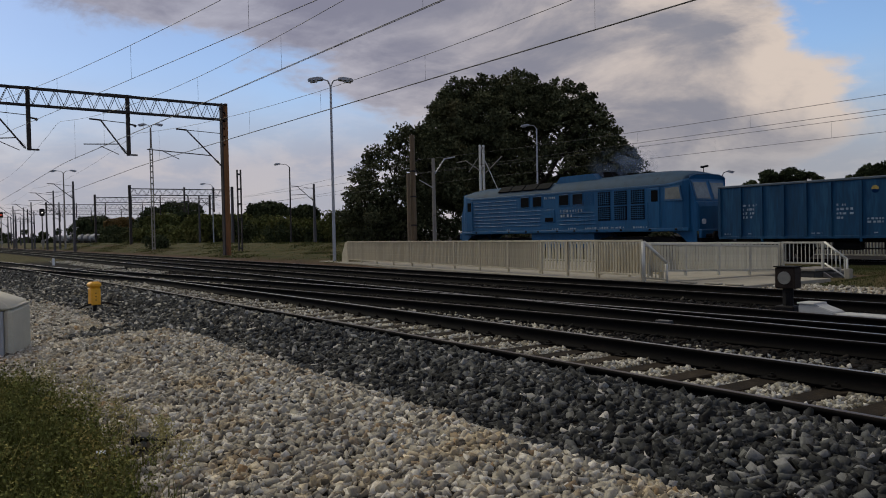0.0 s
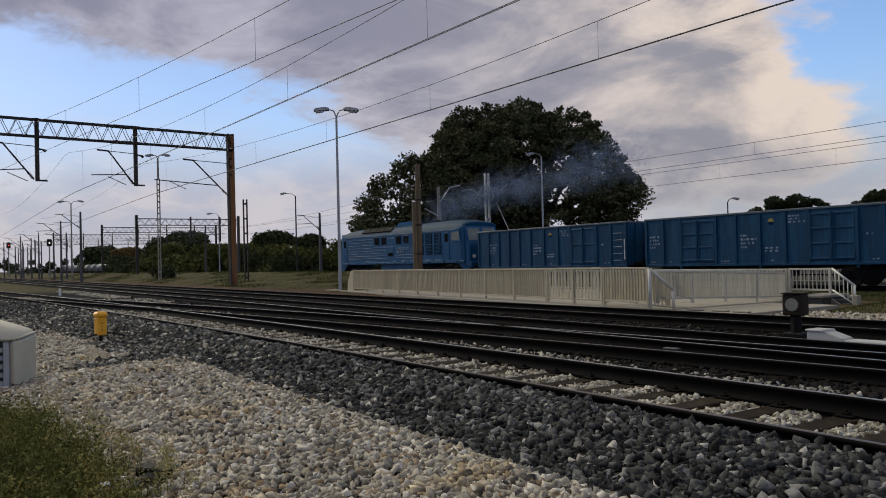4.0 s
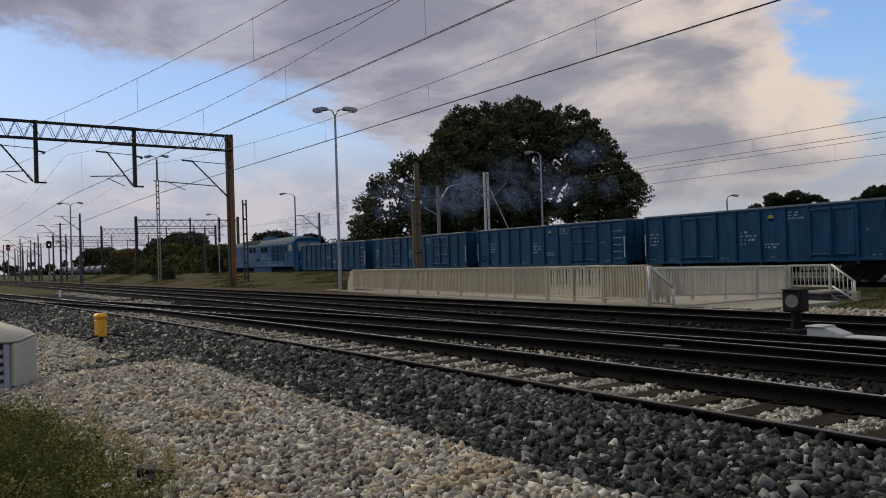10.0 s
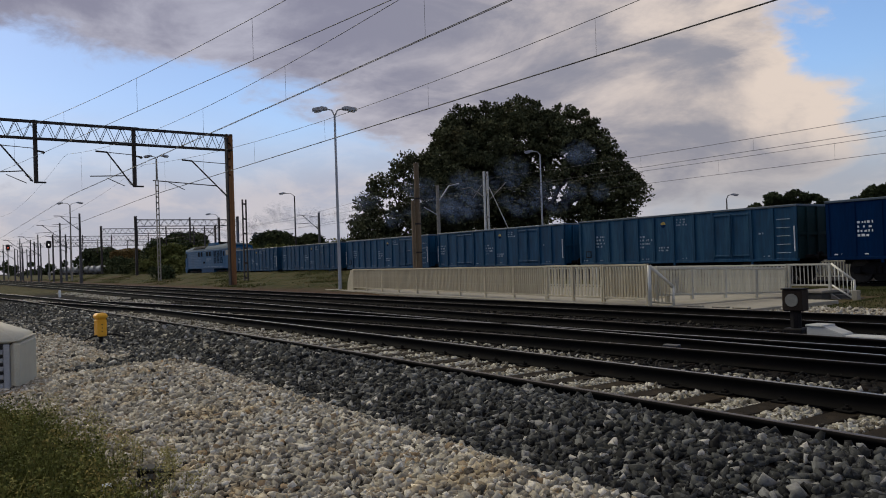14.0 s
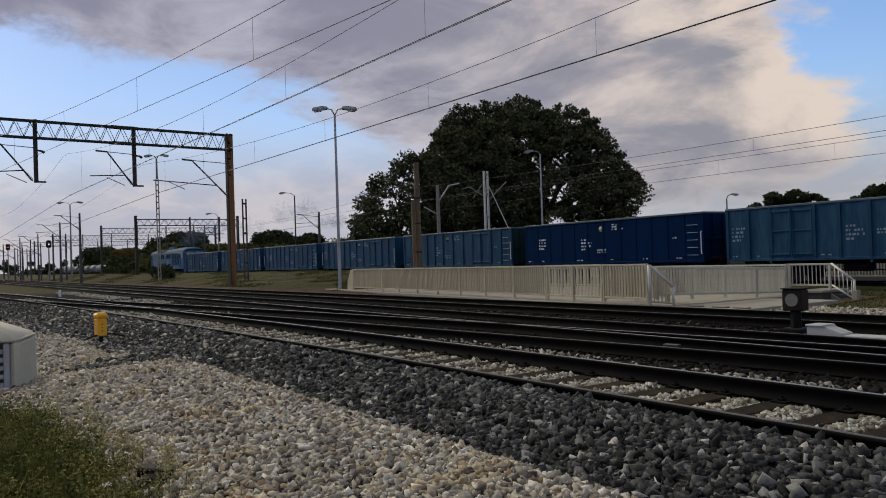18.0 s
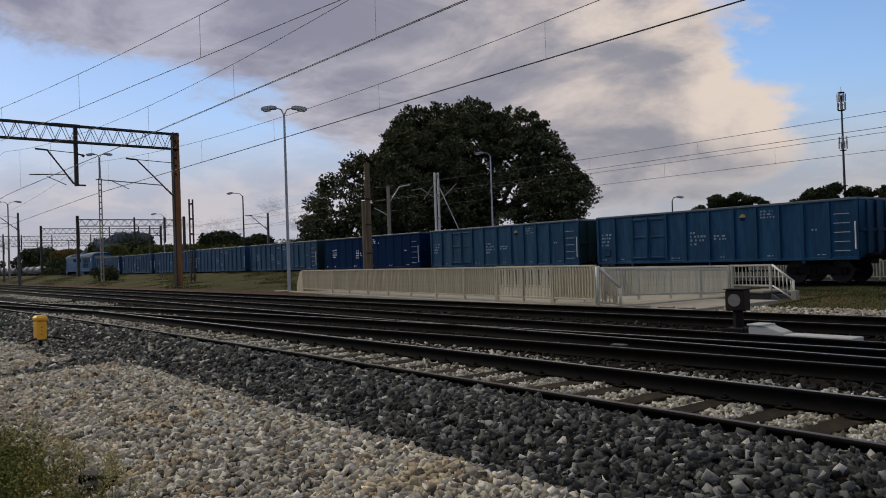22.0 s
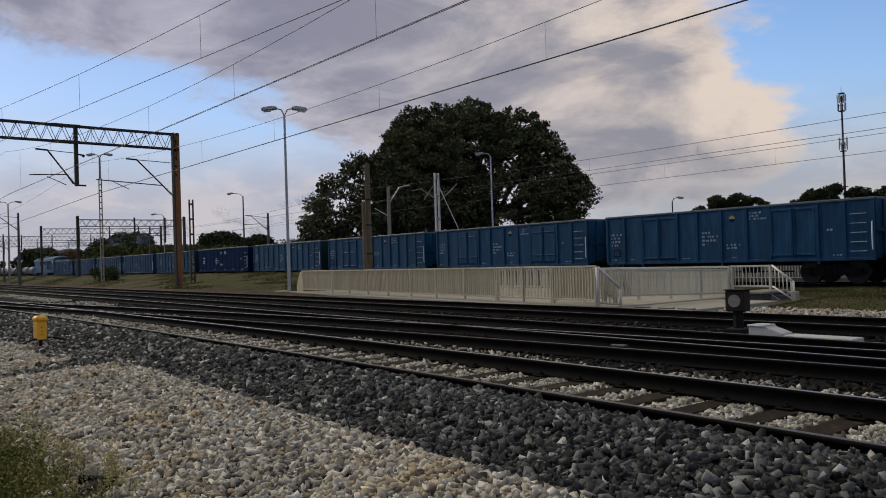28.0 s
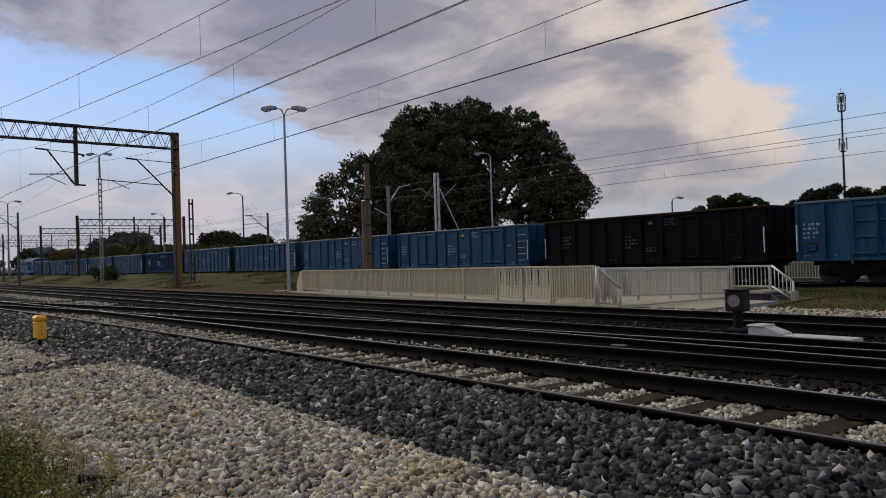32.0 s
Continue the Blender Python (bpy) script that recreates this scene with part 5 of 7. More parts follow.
def tilted_slab():
    """A flat broken slab lying hollow on the stones."""
    g = float(ground_z(-5.6, 1.34))
    root = empty("stone_slab", pose(-5.62, 1.34, g, 0, 0, 40), label="flat broken grey slab lying hollow on pale stones", category="stone slab")
    bm = bmesh.new()
    prism(bm, [(-0.13, 0.062), (0.10, 0.055), (0.14, 0.060), (0.13, 0.074), (-0.11, 0.078)], -0.05, 0.07)
    bmesh.ops.bevel(bm, geom=list(bm.edges), offset=0.004, segments=1, affect="EDGES")
    part("plate", bm, "concrete_grey", root)
    # supports added in near black, so the hollow's shade lies in their colour
    for x0, x1, y0, y1 in ((-0.15, -0.10, -0.02, 0.08), (0.09, 0.14, -0.04, 0.07), (-0.12, 0.12, 0.03, 0.08)):
        bm = bmesh.new()
        box(bm, x0, x1, y0, y1, -0.04, 0.058, bevel=0.012)
        part("support_stone", bm, "chassis", root)


tilted_slab()


def cabinet():
    root = empty("signal_cabinet", pose(-11.80, 1.11, -0.27, 0, 0, 163.5), label="pale concrete equipment cabinet with a louvred front among weeds", category="equipment cabinet")
    # local x runs away from the camera, local y to the viewer's left
    bm = bmesh.new()
    box(bm, 0.0, 1.22, 0.0, 0.11, 0.0, 0.78, bevel=0.05)
    part("side_panel", bm, "cabinet", root)
    bm = bmesh.new()
    low = [bm.verts.new((x, y, z)) for z in (0.755, 0.81) for x, y in ((0.0, 0.0), (1.22, 0.0), (1.22, 1.5), (0.0, 1.5))]
    rid = [bm.verts.new((x, y, 1.03)) for x, y in ((0.45, 0.42), (0.78, 0.42), (0.78, 1.1), (0.45, 1.1))]
    bm.faces.new(list(reversed(low[:4])))
    bm.faces.new(rid)
    for q, r in ((low[:4], low[4:]), (low[4:], rid)):
        for k in range(4):
            bm.faces.new((q[k], q[(k + 1) % 4], r[(k + 1) % 4], r[k]))
    bmesh.ops.recalc_face_normals(bm, faces=bm.faces)
    bmesh.ops.bevel(bm, geom=list(bm.edges), offset=0.04, segments=3, affect="EDGES")
    part("lid", bm, "cabinet", root, "rounded hipped concrete lid", smooth=True)
    # body coloured near black to paint the shade in the louvre gaps
    bm = bmesh.new()
    box(bm, 0.12, 1.17, 0.11, 1.4, 0.0, 0.76, bevel=0.01)
    part("body", bm, "cabinet_dark", root)
    for i in range(6):
        bm = bmesh.new()
        box(bm, 0.04, 0.13, 0.19, 1.35, 0.06 + i * 0.11, 0.12 + i * 0.11, bevel=0.012)
        part("louvre", bm, "lamp_grey", root)
    bm = bmesh.new()
    box(bm, 0.02, 0.12, 0.112, 0.19, 0.0, 0.75, bevel=0.01)
    part("frame", bm, "lamp_grey", root)


cabinet()


def dwarf_signal():
    root = empty("dwarf_signal", pose(-7.61, 11.99, 0.05, 0, 0, 98), label="black dwarf shunting signal with a round white disc", category="railway signal")
    bm = bmesh.new()
    box(bm, -0.13, 0.13, -0.165, 0.165, 0.31, 0.66, bevel=0.02)
    part("housing", bm, "signal_brown", root)
    bm = bmesh.new()
    box(bm, -0.15, 0.14, -0.18, 0.18, 0.662, 0.680, bevel=0.006)
    part("hood", bm, "black", root)
    part("disc", rods(((-0.128, 0, 0.49), (-0.145, 0, 0.49), 0.105), seg=28), "signal_white", root, "round off-white disc")
    part("post", rods(((0, 0, -0.1), (0, 0, 0.33), 0.09)), "black", root)
    bm = bmesh.new()
    box(bm, -0.16, 0.16, -0.16, 0.16, -0.08, 0.03, bevel=0.02)
    part("base", bm, "black", root)


dwarf_signal()


def point_machine():
    root = empty("point_machine", pose(0, 0, 0), label="white-painted metal point machine cover beside the turnout", category="point machine")
    bm = bmesh.new()
    prism(bm, [(-6.66, -0.02), (-6.66, 0.235), (-6.60, 0.262), (-6.40, 0.262), (-6.37, 0.24), (-6.14, 0.170), (-6.12, 0.15), (-6.12, -0.02)], 10.74, 11.04)
    bmesh.ops.bevel(bm, geom=list(bm.edges), offset=0.012, segments=2, affect="EDGES")
    part("hood", bm, "cover_white", root)
    part("hood_cap", boxes((-6.675, -6.40, 10.725, 11.055, 0.245, 0.275), bevel=0.010), "cover_white", root)
    bm = bmesh.new()
    box(bm, -6.10, -5.12, 10.74, 11.04, -0.02, 0.150, bevel=0.012)
    part("rod_cover", bm, "cover_white", root)
    part("latch", boxes((-6.02, -5.96, 10.725, 10.737, 0.08, 0.12)), "black", root)
    bm = bmesh.new()
    box(bm, -6.6, -5.15, 10.70, 11.10, -0.04, 0.0, bevel=0.006)
    part("base_plate", bm, "chassis", root)


point_machine()
bm = bmesh.new()
box(bm, -0.09, 0.09, -0.06, 0.06, -0.05, 0.36, bevel=0.02)
tagged(part("marker_post", bm, "white_paint", None, at=pose(-49.8, 6.84, 0)), label="small white fouling marker post between the tracks", category="marker post")
# cast plates on the oily track
bm = bmesh.new()
box(bm, -0.11, 0.11, -0.05, 0.05, 0.0, 0.045, bevel=0.008)
tagged(part("cable_cover", bm, "cabinet_dark", None, at=pose(-7.1, 8.35, 0.12, 0, 0, 8)), label="small grey cable cover between the rails", category="cover plate")


# ---------------------------------------------------------------- overhead line
def lattice_post(bm, x, y, z0, z1, w, mi=0, step=0.6, t=0.05):
    """Two legs side by side with batten plates between them."""
    for sgn in (-1, 1):
        box(bm, x - w * 0.3, x + w * 0.3, y + sgn * w / 2 - t / 2 * 1.5, y + sgn * w / 2 + t / 2 * 1.5, z0, z1, mi=mi)
    z = z0 + 0.4
    while z < z1 - 0.2:
        box(bm, x - w * 0.3, x - w * 0.3 + 0.02, y - w / 2 + 0.03, y + w / 2 - 0.03, z, z + 0.12, mi=mi)
        box(bm, x + w * 0.3 - 0.02, x + w * 0.3, y - w / 2 + 0.03, y + w / 2 - 0.03, z, z + 0.12, mi=mi)
        z += step


def truss_beam(x, y0, y1, zb, zt, w, bay, r=0.028):
    """A box truss along y."""
    bm = bmesh.new()
    for xx in (x - w / 2, x + w / 2):
        for z in (zb, zt):
            box(bm, xx - r, xx + r, y0, y1, z - r * 1.4, z + r * 1.4)
        k = max(2, int(abs(y1 - y0) / bay))
        for i in range(k):
            a, b = y0 + (y1 - y0) * i / k, y0 + (y1 - y0) * (i + 1) / k
            m = (a + b) / 2
            rod(bm, (xx, a, zb), (xx, m, zt), r * 0.62, seg=5)
            rod(bm, (xx, m, zt), (xx, b, zb), r * 0.62, seg=5)
    return bm


def gantry_near():
    root = empty("catenary_gantry", pose(0, 0, 0), label="rusty steel lattice gantry carrying the overhead line across the tracks", category="overhead gantry")
    X, Y, G = -49.1, 16.75, 0.22
    root.matrix_basis = Matrix.Translation((X, Y, 0)) @ pose(0, 0, 0, 0, 0, 4.5) @ Matrix.Translation((-X, -Y, 0))
    part("beam", truss_beam(X, -14.0, Y + 0.1, 8.76, 9.68, 0.5, 0.78), "mast_dark", root, "dark lattice beam")
    for z in (8.76, 9.68):
        for xx in (X - 0.27, X + 0.27):
            part("splice_plate", boxes((xx - 0.02, xx + 0.02, 9.5, 11.0, z - 0.06, z + 0.06)), "mast_dark", root)
    bm = bmesh.new()
    box(bm, X - 0.18, X + 0.18, Y - 0.04, Y + 0.16, G, 9.78, bevel=0.02)
    part("column_channel", bm, "mast_rust", root, "orange-rusted channel of the column")
    bm = bmesh.new()
    box(bm, X - 0.18, X + 0.18, Y - 0.25, Y - 0.17, G, 9.78, bevel=0.01)
    part("column_channel", bm, "mast_dark", root)
    z = G + 0.02
    while z < 9.6:
        bm = bmesh.new()
        box(bm, X - 0.16, X + 0.16, Y - 0.17, Y - 0.04, z, z + (0.50 if z < 6.4 else 0.36))
        part("batten", bm, "mast_rust", root)
        z += 0.50
    bm = bmesh.new()
    box(bm, X - 0.4, X + 0.4, Y - 0.4, Y + 0.4, G - 0.8, G - 0.18, bevel=0.03)
    part("footing", bm, "mast_concrete", root)
    for yy, zb in ((5.57, 6.31), (10.83, 6.25), (-4.6, 6.3)):
        bm = bmesh.new()
        box(bm, X - 0.09, X + 0.09, yy - 0.10, yy + 0.10, zb, 9.78, bevel=0.01)
        part("drop_post", bm, "mast_dark", root)
        bm = rods(((X, yy, 8.1), (X, yy + 0.35, 8.05), 0.05), ((X, yy + 0.35, 8.05), (X, yy + 0.45, 7.97), 0.08))
        part("bracket", bm, "mast_dark", root)
        part("foot_bracket", rods(((X, yy, zb + 0.05), (X, yy + 0.5, zb + 0.05), 0.05)), "mast_dark", root)
    # cantilever arms with insulators
    for yb, zb, yt, zt, ya, zr in ((10.7, 6.35, 9.31, 8.22, 8.36, 6.8), (16.5, 5.85, 14.29, 7.97, 11.9, 6.68), (5.4, 6.4, 3.9, 8.3, 3.2, 6.8)):
        bm = rods(((X, yb, zb), (X, yt, zt), 0.045), ((X, yt + 0.02, zt), (X, yt - 0.62, zt + 0.03), 0.05), ((X, yt, zt), (X, yb + 0.15, zt - 0.08), 0.022))
        part("cantilever", bm, "mast_dark", root)
        bm = rods(((X, ya, zr), (X, yb + (yt - yb) * 0.32, zb + (zt - zb) * 0.32 - 0.05), 0.03), ((X, ya + 0.9, zr - 0.06), (X, ya + 0.3 + 1.6, zr - 0.5), 0.022))
        part("steady_arm", bm, "mast_dark", root)
        bm = bmesh.new()
        for k in range(5):
            t = 0.04 + 0.035 * k
            c = Vector((X, yb, zb)).lerp(Vector((X, yt, zt)), t)
            rod(bm, c, c + Vector((0, (yt - yb), (zt - zb))).normalized() * 0.03, 0.09, seg=10)
        part("insulator", bm, "insulator", root)


gantry_near()


def gantry_far(x, y0, y1, zt, depth, g, label, inner=()):
    root = empty("catenary_gantry", pose(0, 0, 0), label=label, category="overhead gantry", group="far gantries of the yard")
    part("beam", truss_beam(x, y0, y1, zt - depth, zt - 0.12, 0.5, 1.0, 0.035), "mast_far", root)
    for yy in (y0, y1):
        bm = bmesh.new()
        box(bm, x - 0.16, x + 0.16, yy - 0.16, yy + 0.16, g, zt + 0.35, bevel=0.02)
        part("column", bm, "mast_dark", root)
    for yy in inner:
        bm = bmesh.new()
        box(bm, x - 0.09, x + 0.09, yy - 0.09, yy + 0.09, zt - 3.2, zt + 0.2)
        rod(bm, (x, yy, zt - 3.0), (x, yy - 1.6, zt - 1.6), 0.04, seg=6)
        rod(bm, (x, yy - 0.2, zt - 2.2), (x, yy - 2.0, zt - 2.2), 0.035, seg=6)
        part("drop_post", bm, "mast_dark", root)


gantry_far(-107.8, 24.0, 37.6, 8.0, 0.95, 0.4, "dark steel lattice gantry over the yard tracks", (31.0, 35.0))
gantry_far(-147.2, 27.0, 47.0, 8.8, 1.0, 0.3, "distant lattice gantry over the yard tracks", (33.0, 38.0, 43.0))
gantry_far(-190.0, 25.0, 58.0, 9.3, 1.1, 0.2, "distant lattice gantry in the haze of the yard", (31.0, 37.0, 45.0, 52.0))
gantry_far(-240.0, 27.0, 70.0, 9.6, 1.2, 0.2, "far lattice gantry in the haze of the yard", (35.0, 43.0, 51.0, 60.0))


def line_mast(x, y, top, g, w=0.26, mat="mast_far", arm=-1.0, label="dark steel overhead line mast with a cantilever", armlen=2.6):
    root = empty("catenary_mast", pose(x, y, g), label=label, category="overhead mast", group="overhead line masts")
    h = top - g
    bm = bmesh.new()
    loft(bm, [[(a * k * 0.8, b * k, z) for a, b in ((-1, -1), (1, -1), (1, 1), (-1, 1))] for k, z in ((w * 0.46, -0.3), (w * 0.26, h))])
    part("column", bm, mat, root)
    if arm:
        bm = rods(((0, 0, h - 1.9), (0, arm * armlen * 0.75, h - 0.3), 0.04), ((0, arm * armlen * 0.7, h - 0.3), (0, arm * armlen, h - 0.28), 0.04),
                  ((0, arm * 0.1, h - 0.5), (0, arm * armlen * 0.72, h - 0.32), 0.02), ((0, arm * armlen * 0.35, h - 1.15), (0, arm * armlen * 1.05, h - 1.25), 0.03))
        part("cantilever", bm, mat, root)
        bm = bmesh.new()
        for k in range(4):
            rod(bm, (0, arm * (0.12 + 0.05 * k), h - 1.8 + 0.1 * k), (0, arm * (0.15 + 0.05 * k), h - 1.77 + 0.1 * k), 0.09, seg=8)
        part("insulator", bm, "insulator", root)
    return root


for x, y, top, g, w, arm in ((-95.4, 15.3, 7.85, 0.2, 0.34, -1.0), (-107.7, 15.0, 7.5, 0.2, 0.30, -1.0), (-129.0, 15.0, 7.0, 0.2, 0.28, -1.0), (-133.4, 14.5, 6.4, 0.2, 0.24, 0),
                             (-156.4, 14.5, 5.7, 0.2, 0.3, -1.0), (-124.2, 18.0, 6.8, 0.3, 0.3, -1.0), (-121.5, 16.0, 5.5, 0.3, 0.28, 0), (-134.6, 16.0, 5.8, 0.3, 0.26, -1.0),
                             (-158.0, 15.5, 7.6, 0.2, 0.3, -1.0), (-175.0, 17.5, 7.2, 0.2, 0.3, -1.0), (-196.0, 16.0, 7.8, 0.2, 0.32, -1.0), (-240.0, 18.0, 8.0, 0.2, 0.34, -1.0),
                             (-230.0, 22.0, 7.6, 0.2, 0.34, 1.0), (-260.0, 28.0, 8.0, 0.2, 0.34, 1.0), (-160.0, 24.0, 7.4, 0.3, 0.3, -1.0), (-128.0, 12.9, 5.0, 0.1, 0.2, 0),
                             (-205.0, 21.5, 7.0, 0.2, 0.3, 1.0), (-97.7, 34.0, 7.45, 0.0, 0.30, 0), (-111.2, 34.0, 7.3, 0.0, 0.3, 1.0), (-79.1, 36.7, 6.95, -0.1, 0.34, -1.0)):
    line_mast(x, y, top, g, w, arm=arm)
battened = empty("catenary_mast", pose(-57.2, 20.5, 0.35), label="slim battened steel mast with two legs", category="overhead mast", group="overhead line masts")
bm = bmesh.new()
lattice_post(bm, 0, 0, -0.3, 6.0, 0.26, step=1.1)
part("column", bm, "mast_dark", battened)


def plain_pole(name, x, y, g, top, r0, r1, mat, label, category):
    root = empty(name, pose(x, y, g), label=label, category=category)
    part("pole", rods(((0, 0, -0.3), (0, 0, top - g), r0, r1), seg=12), mat, root)
    return root


# weathered pole in front of the train, concrete masts behind it
p = plain_pole("line_pole", -39.87, 24.9, 0.1, 7.18, 0.19, 0.15, "pole_brown", "weathered brown concrete line pole with steel bands", "pole")
for z in (1.7, 3.4, 4.9):
    part("band", rods(((0, 0, z), (0, 0, z + 0.1), 0.2), seg=12), "mast_dark", p)
bm = rods(((0.0, 0.1, 5.2), (0, 1.0, 4.3), 0.025), ((0, 0.1, 5.5), (0, 0.5, 5.7), 0.03))
part("stay", bm, "mast_dark", p)
bm = bmesh.new()
box(bm, -0.07, 0.07, -0.42, -0.24, -0.1, 4.8, bevel=0.01)
part("second_leg", bm, "pole_brown", p)
p = plain_pole("concrete_mast", -50.05, 33.1, -0.2, 7.0, 0.16, 0.12, "mast_concrete", "grey concrete mast with a bent steel cantilever", "overhead mast")
part("cantilever", rods(((0, 0, 5.9), (0.4, 0.75, 7.15), 0.05), ((0.4, 0.75, 7.15), (0.75, 1.5, 7.3), 0.05), ((0, -0.1, 5.0), (-0.6, -0.9, 5.6), 0.035)), "lamp_grey", p)
root = empty("concrete_mast", pose(-44.74, 33.7, -0.2), label="whitewashed twin-leg concrete mast with stays", category="overhead mast")
for s in (-1, 1):
    bm = bmesh.new()
    box(bm, -0.08, 0.08, s * 0.15 - 0.055, s * 0.15 + 0.055, -0.2, 7.7, bevel=0.012)
    part("leg", bm, "whitewash", root)
for z in (1.2, 2.8, 4.4, 6.0, 7.4):
    bm = bmesh.new()
    box(bm, -0.07, 0.07, -0.095, 0.095, z, z + 0.16)
    part("tie", bm, "mast_concrete", root)
part("stay", rods(((0.1, 0.2, 6.6), (0.9, 1.3, 3.4), 0.03)), "galvanised", root)
part("cantilever", rods(((0, -0.2, 5.9), (-0.6, -0.95, 6.6), 0.04), ((0.1, 0.2, 5.7), (0.8, 1.2, 6.9), 0.035), ((-0.6, -0.95, 6.6), (-1.1, -1.4, 6.5), 0.035), ((0, -0.3, 6.8), (-0.5, -0.8, 5.8), 0.03)), "mast_concrete", root)


# ---------------------------------------------------------------- lamps
def lamp_head(parent, p, d, tilt, size=1.0):
    """A flat lantern at p pointing along d in the ground plan."""
    bm = bmesh.new()
    k = size
    prism(bm, [(0.0, -0.05 * k), (0.0, 0.07 * k), (0.25 * k, 0.14 * k), (0.72 * k, 0.11 * k), (0.78 * k, 0.0), (0.7 * k, -0.05 * k)], -0.16 * k, 0.16 * k)
    bmesh.ops.bevel(bm, geom=list(bm.edges), offset=0.03 * k, segments=2, affect="EDGES")
    m = Matrix.Translation(p) @ pose(0, 0, 0, 0, 0, math.degrees(math.atan2(d[1], d[0]))) @ pose(0, 0, 0, 0, tilt, 0)
    hd = part("lantern", bm, "lamp_grey", parent, at=m)
    bm = bmesh.new()
    box(bm, 0.30 * k, 0.68 * k, -0.12 * k, 0.12 * k, -0.11 * k, -0.05 * k, bevel=0.03 * k)
    part("lens", bm, "lens_pale", hd)


def street_lamp(x, y, g, top, arms, label, r=0.075, mat="lamp_grey", lattice=0.0, size=1.0):
    root = empty("yard_lamp", pose(x, y, g), label=label, category="street lamp", group="yard lamps")
    h = top - g
    if lattice:
        bm = bmesh.new()
        lattice_post(bm, 0, 0, -0.3, lattice, 0.22, step=0.55)
        part("mast_base", bm, "mast_concrete", root)
        bm = rods(((0, 0, lattice), (0, 0, h - 0.35), r, r * 0.8))
    else:
        bm = rods(((0, 0, -0.3), (0, 0, h - 0.35), r, r * 0.62), seg=10)
    part("pole", bm, mat, root)
    for dx, dy in arms:
        d = Vector((dx, dy, 0)).normalized()
        ln = Vector((dx, dy, 0)).length
        bm = rods(((0, 0, h - 0.38), d * ln * 0.35 + Vector((0, 0, h - 0.08)), 0.035), (d * ln * 0.35 + Vector((0, 0, h - 0.08)), d * ln + Vector((0, 0, h - 0.02)), 0.03))
        part("arm", bm, mat, root)
        lamp_head(root, d * (ln - 0.05) + Vector((0, 0, h - 0.02)), d, 6, size)
    return root


street_lamp(-35.16, 17.33, 0.05, 9.0, ((-0.17, -0.34), (0.17, 0.36)), "grey steel yard lamp with two lanterns beside the ramp", 0.085)
street_lamp(-76.7, 19.1, 0.3, 12.05, ((-0.2, -0.38), (0.2, 0.38)), "tall double yard lamp on a concrete lattice mast", 0.10, "mast_concrete", 9.5, 1.0)
street_lamp(-117.6, 17.7, 0.2, 10.8, ((-0.4, -0.8), (0.4, 0.8)), "double-armed yard lamp in the distance", 0.12, "mast_concrete", 0.0, 1.1)
street_lamp(-85.1, 36.5, 0.0, 9.6, ((-0.3, -1.0),), "single-armed yard lamp beyond the goods line", 0.11, "mast_dark", 0.0, 1.0)
street_lamp(-112.0, 36.2, 0.0, 9.0, ((-0.3, -0.9),), "single-armed yard lamp behind the far gantry", 0.10, "lamp_grey", 0.0, 1.0)
street_lamp(-56.64, 49.16, 0.0, 11.3, ((-0.45, -0.5),), "thin pale street lamp in front of the tree", 0.10, "lamp_grey", 0.0, 1.1)
street_lamp(-44.54, 60.34, 0.0, 6.3, ((0.3, 0.25),), "low street lamp beyond the wagons", 0.09, "mast_dark", 0.0, 0.9)


# ---------------------------------------------------------------- wires
def wire(name, pts, r, parent):
    cu = bpy.data.curves.new(name, "CURVE")
    cu.dimensions, cu.bevel_depth, cu.bevel_resolution = "3D", r, 0
    sp = cu.splines.new("POLY")
    sp.points.add(len(pts) - 1)
    for q, c in zip(sp.points, pts):
        q.co = (*c, 1)
    ob0 = bpy.data.objects.new(name, cu)
    scene.collection.objects.link(ob0)
    dg = bpy.context.evaluated_depsgraph_get()
    me = bpy.data.meshes.new_from_object(ob0.evaluated_get(dg))
    bpy.data.objects.remove(ob0)
    me.materials.clear()
    me.materials.append(M["wire"])
    ob = new(name, me)
    ob.parent = parent
    return ob


def catenary(label, yf, zc, zm, span, x0, x1, r=0.0085, twin=True, sag=0.0011, mid=-19.0):
    root = empty("overhead_line", pose(0, 0, 0), label=label, category="overhead line", group="overhead lines")
    xs = np.arange(x0, x1 + 0.1, 2.0)

    def zmf(x):
        u = ((x - mid + span / 2) % span) - span / 2
        top = sag * (span / 2) ** 2
        return zm + (sag * u * u if x > mid - span / 2 else top - 0.0009 * ((span / 2) ** 2 - u * u))

    for off in ((-0.022, 0.022) if twin else (0.0,)):
        wire("contact_wire", [(x, yf(x) + off, zc) for x in xs], r, root)
    wire("messenger_wire", [(x, yf(x), zmf(x)) for x in xs], r, root)
    for k in range(int(span / 6)):
        xx = mid - span / 2 + 5.0 + k * 6.6
        if x0 < xx < x1:
            wire("dropper", [(xx, yf(xx), zc), (xx, yf(xx), zmf(xx))], 0.004, root)


catenary("thin dark overhead contact line above the far track", lambda x: 12.89 + 0.0244 * max(x, -49) + 0.02 * min(max(-49 - x, 0), 60), 5.76, 6.47, 58.0, -330, 40, mid=-21.5, sag=0.0016)
catenary("thin dark overhead contact line above the turnout", lambda x: 8.785 + 0.0271 * max(x, -49) + 0.02 * min(max(-49 - x, 0), 60), 5.76, 6.645, 58.0, -330, 40, mid=-22.0, sag=0.0020)
catenary("thin dark overhead line running aslant over the near track", lambda x: 8.228 + 0.134 * x, 5.76, 6.65, 58.0, -52, 30, mid=-18.5, sag=0.0015, twin=False)
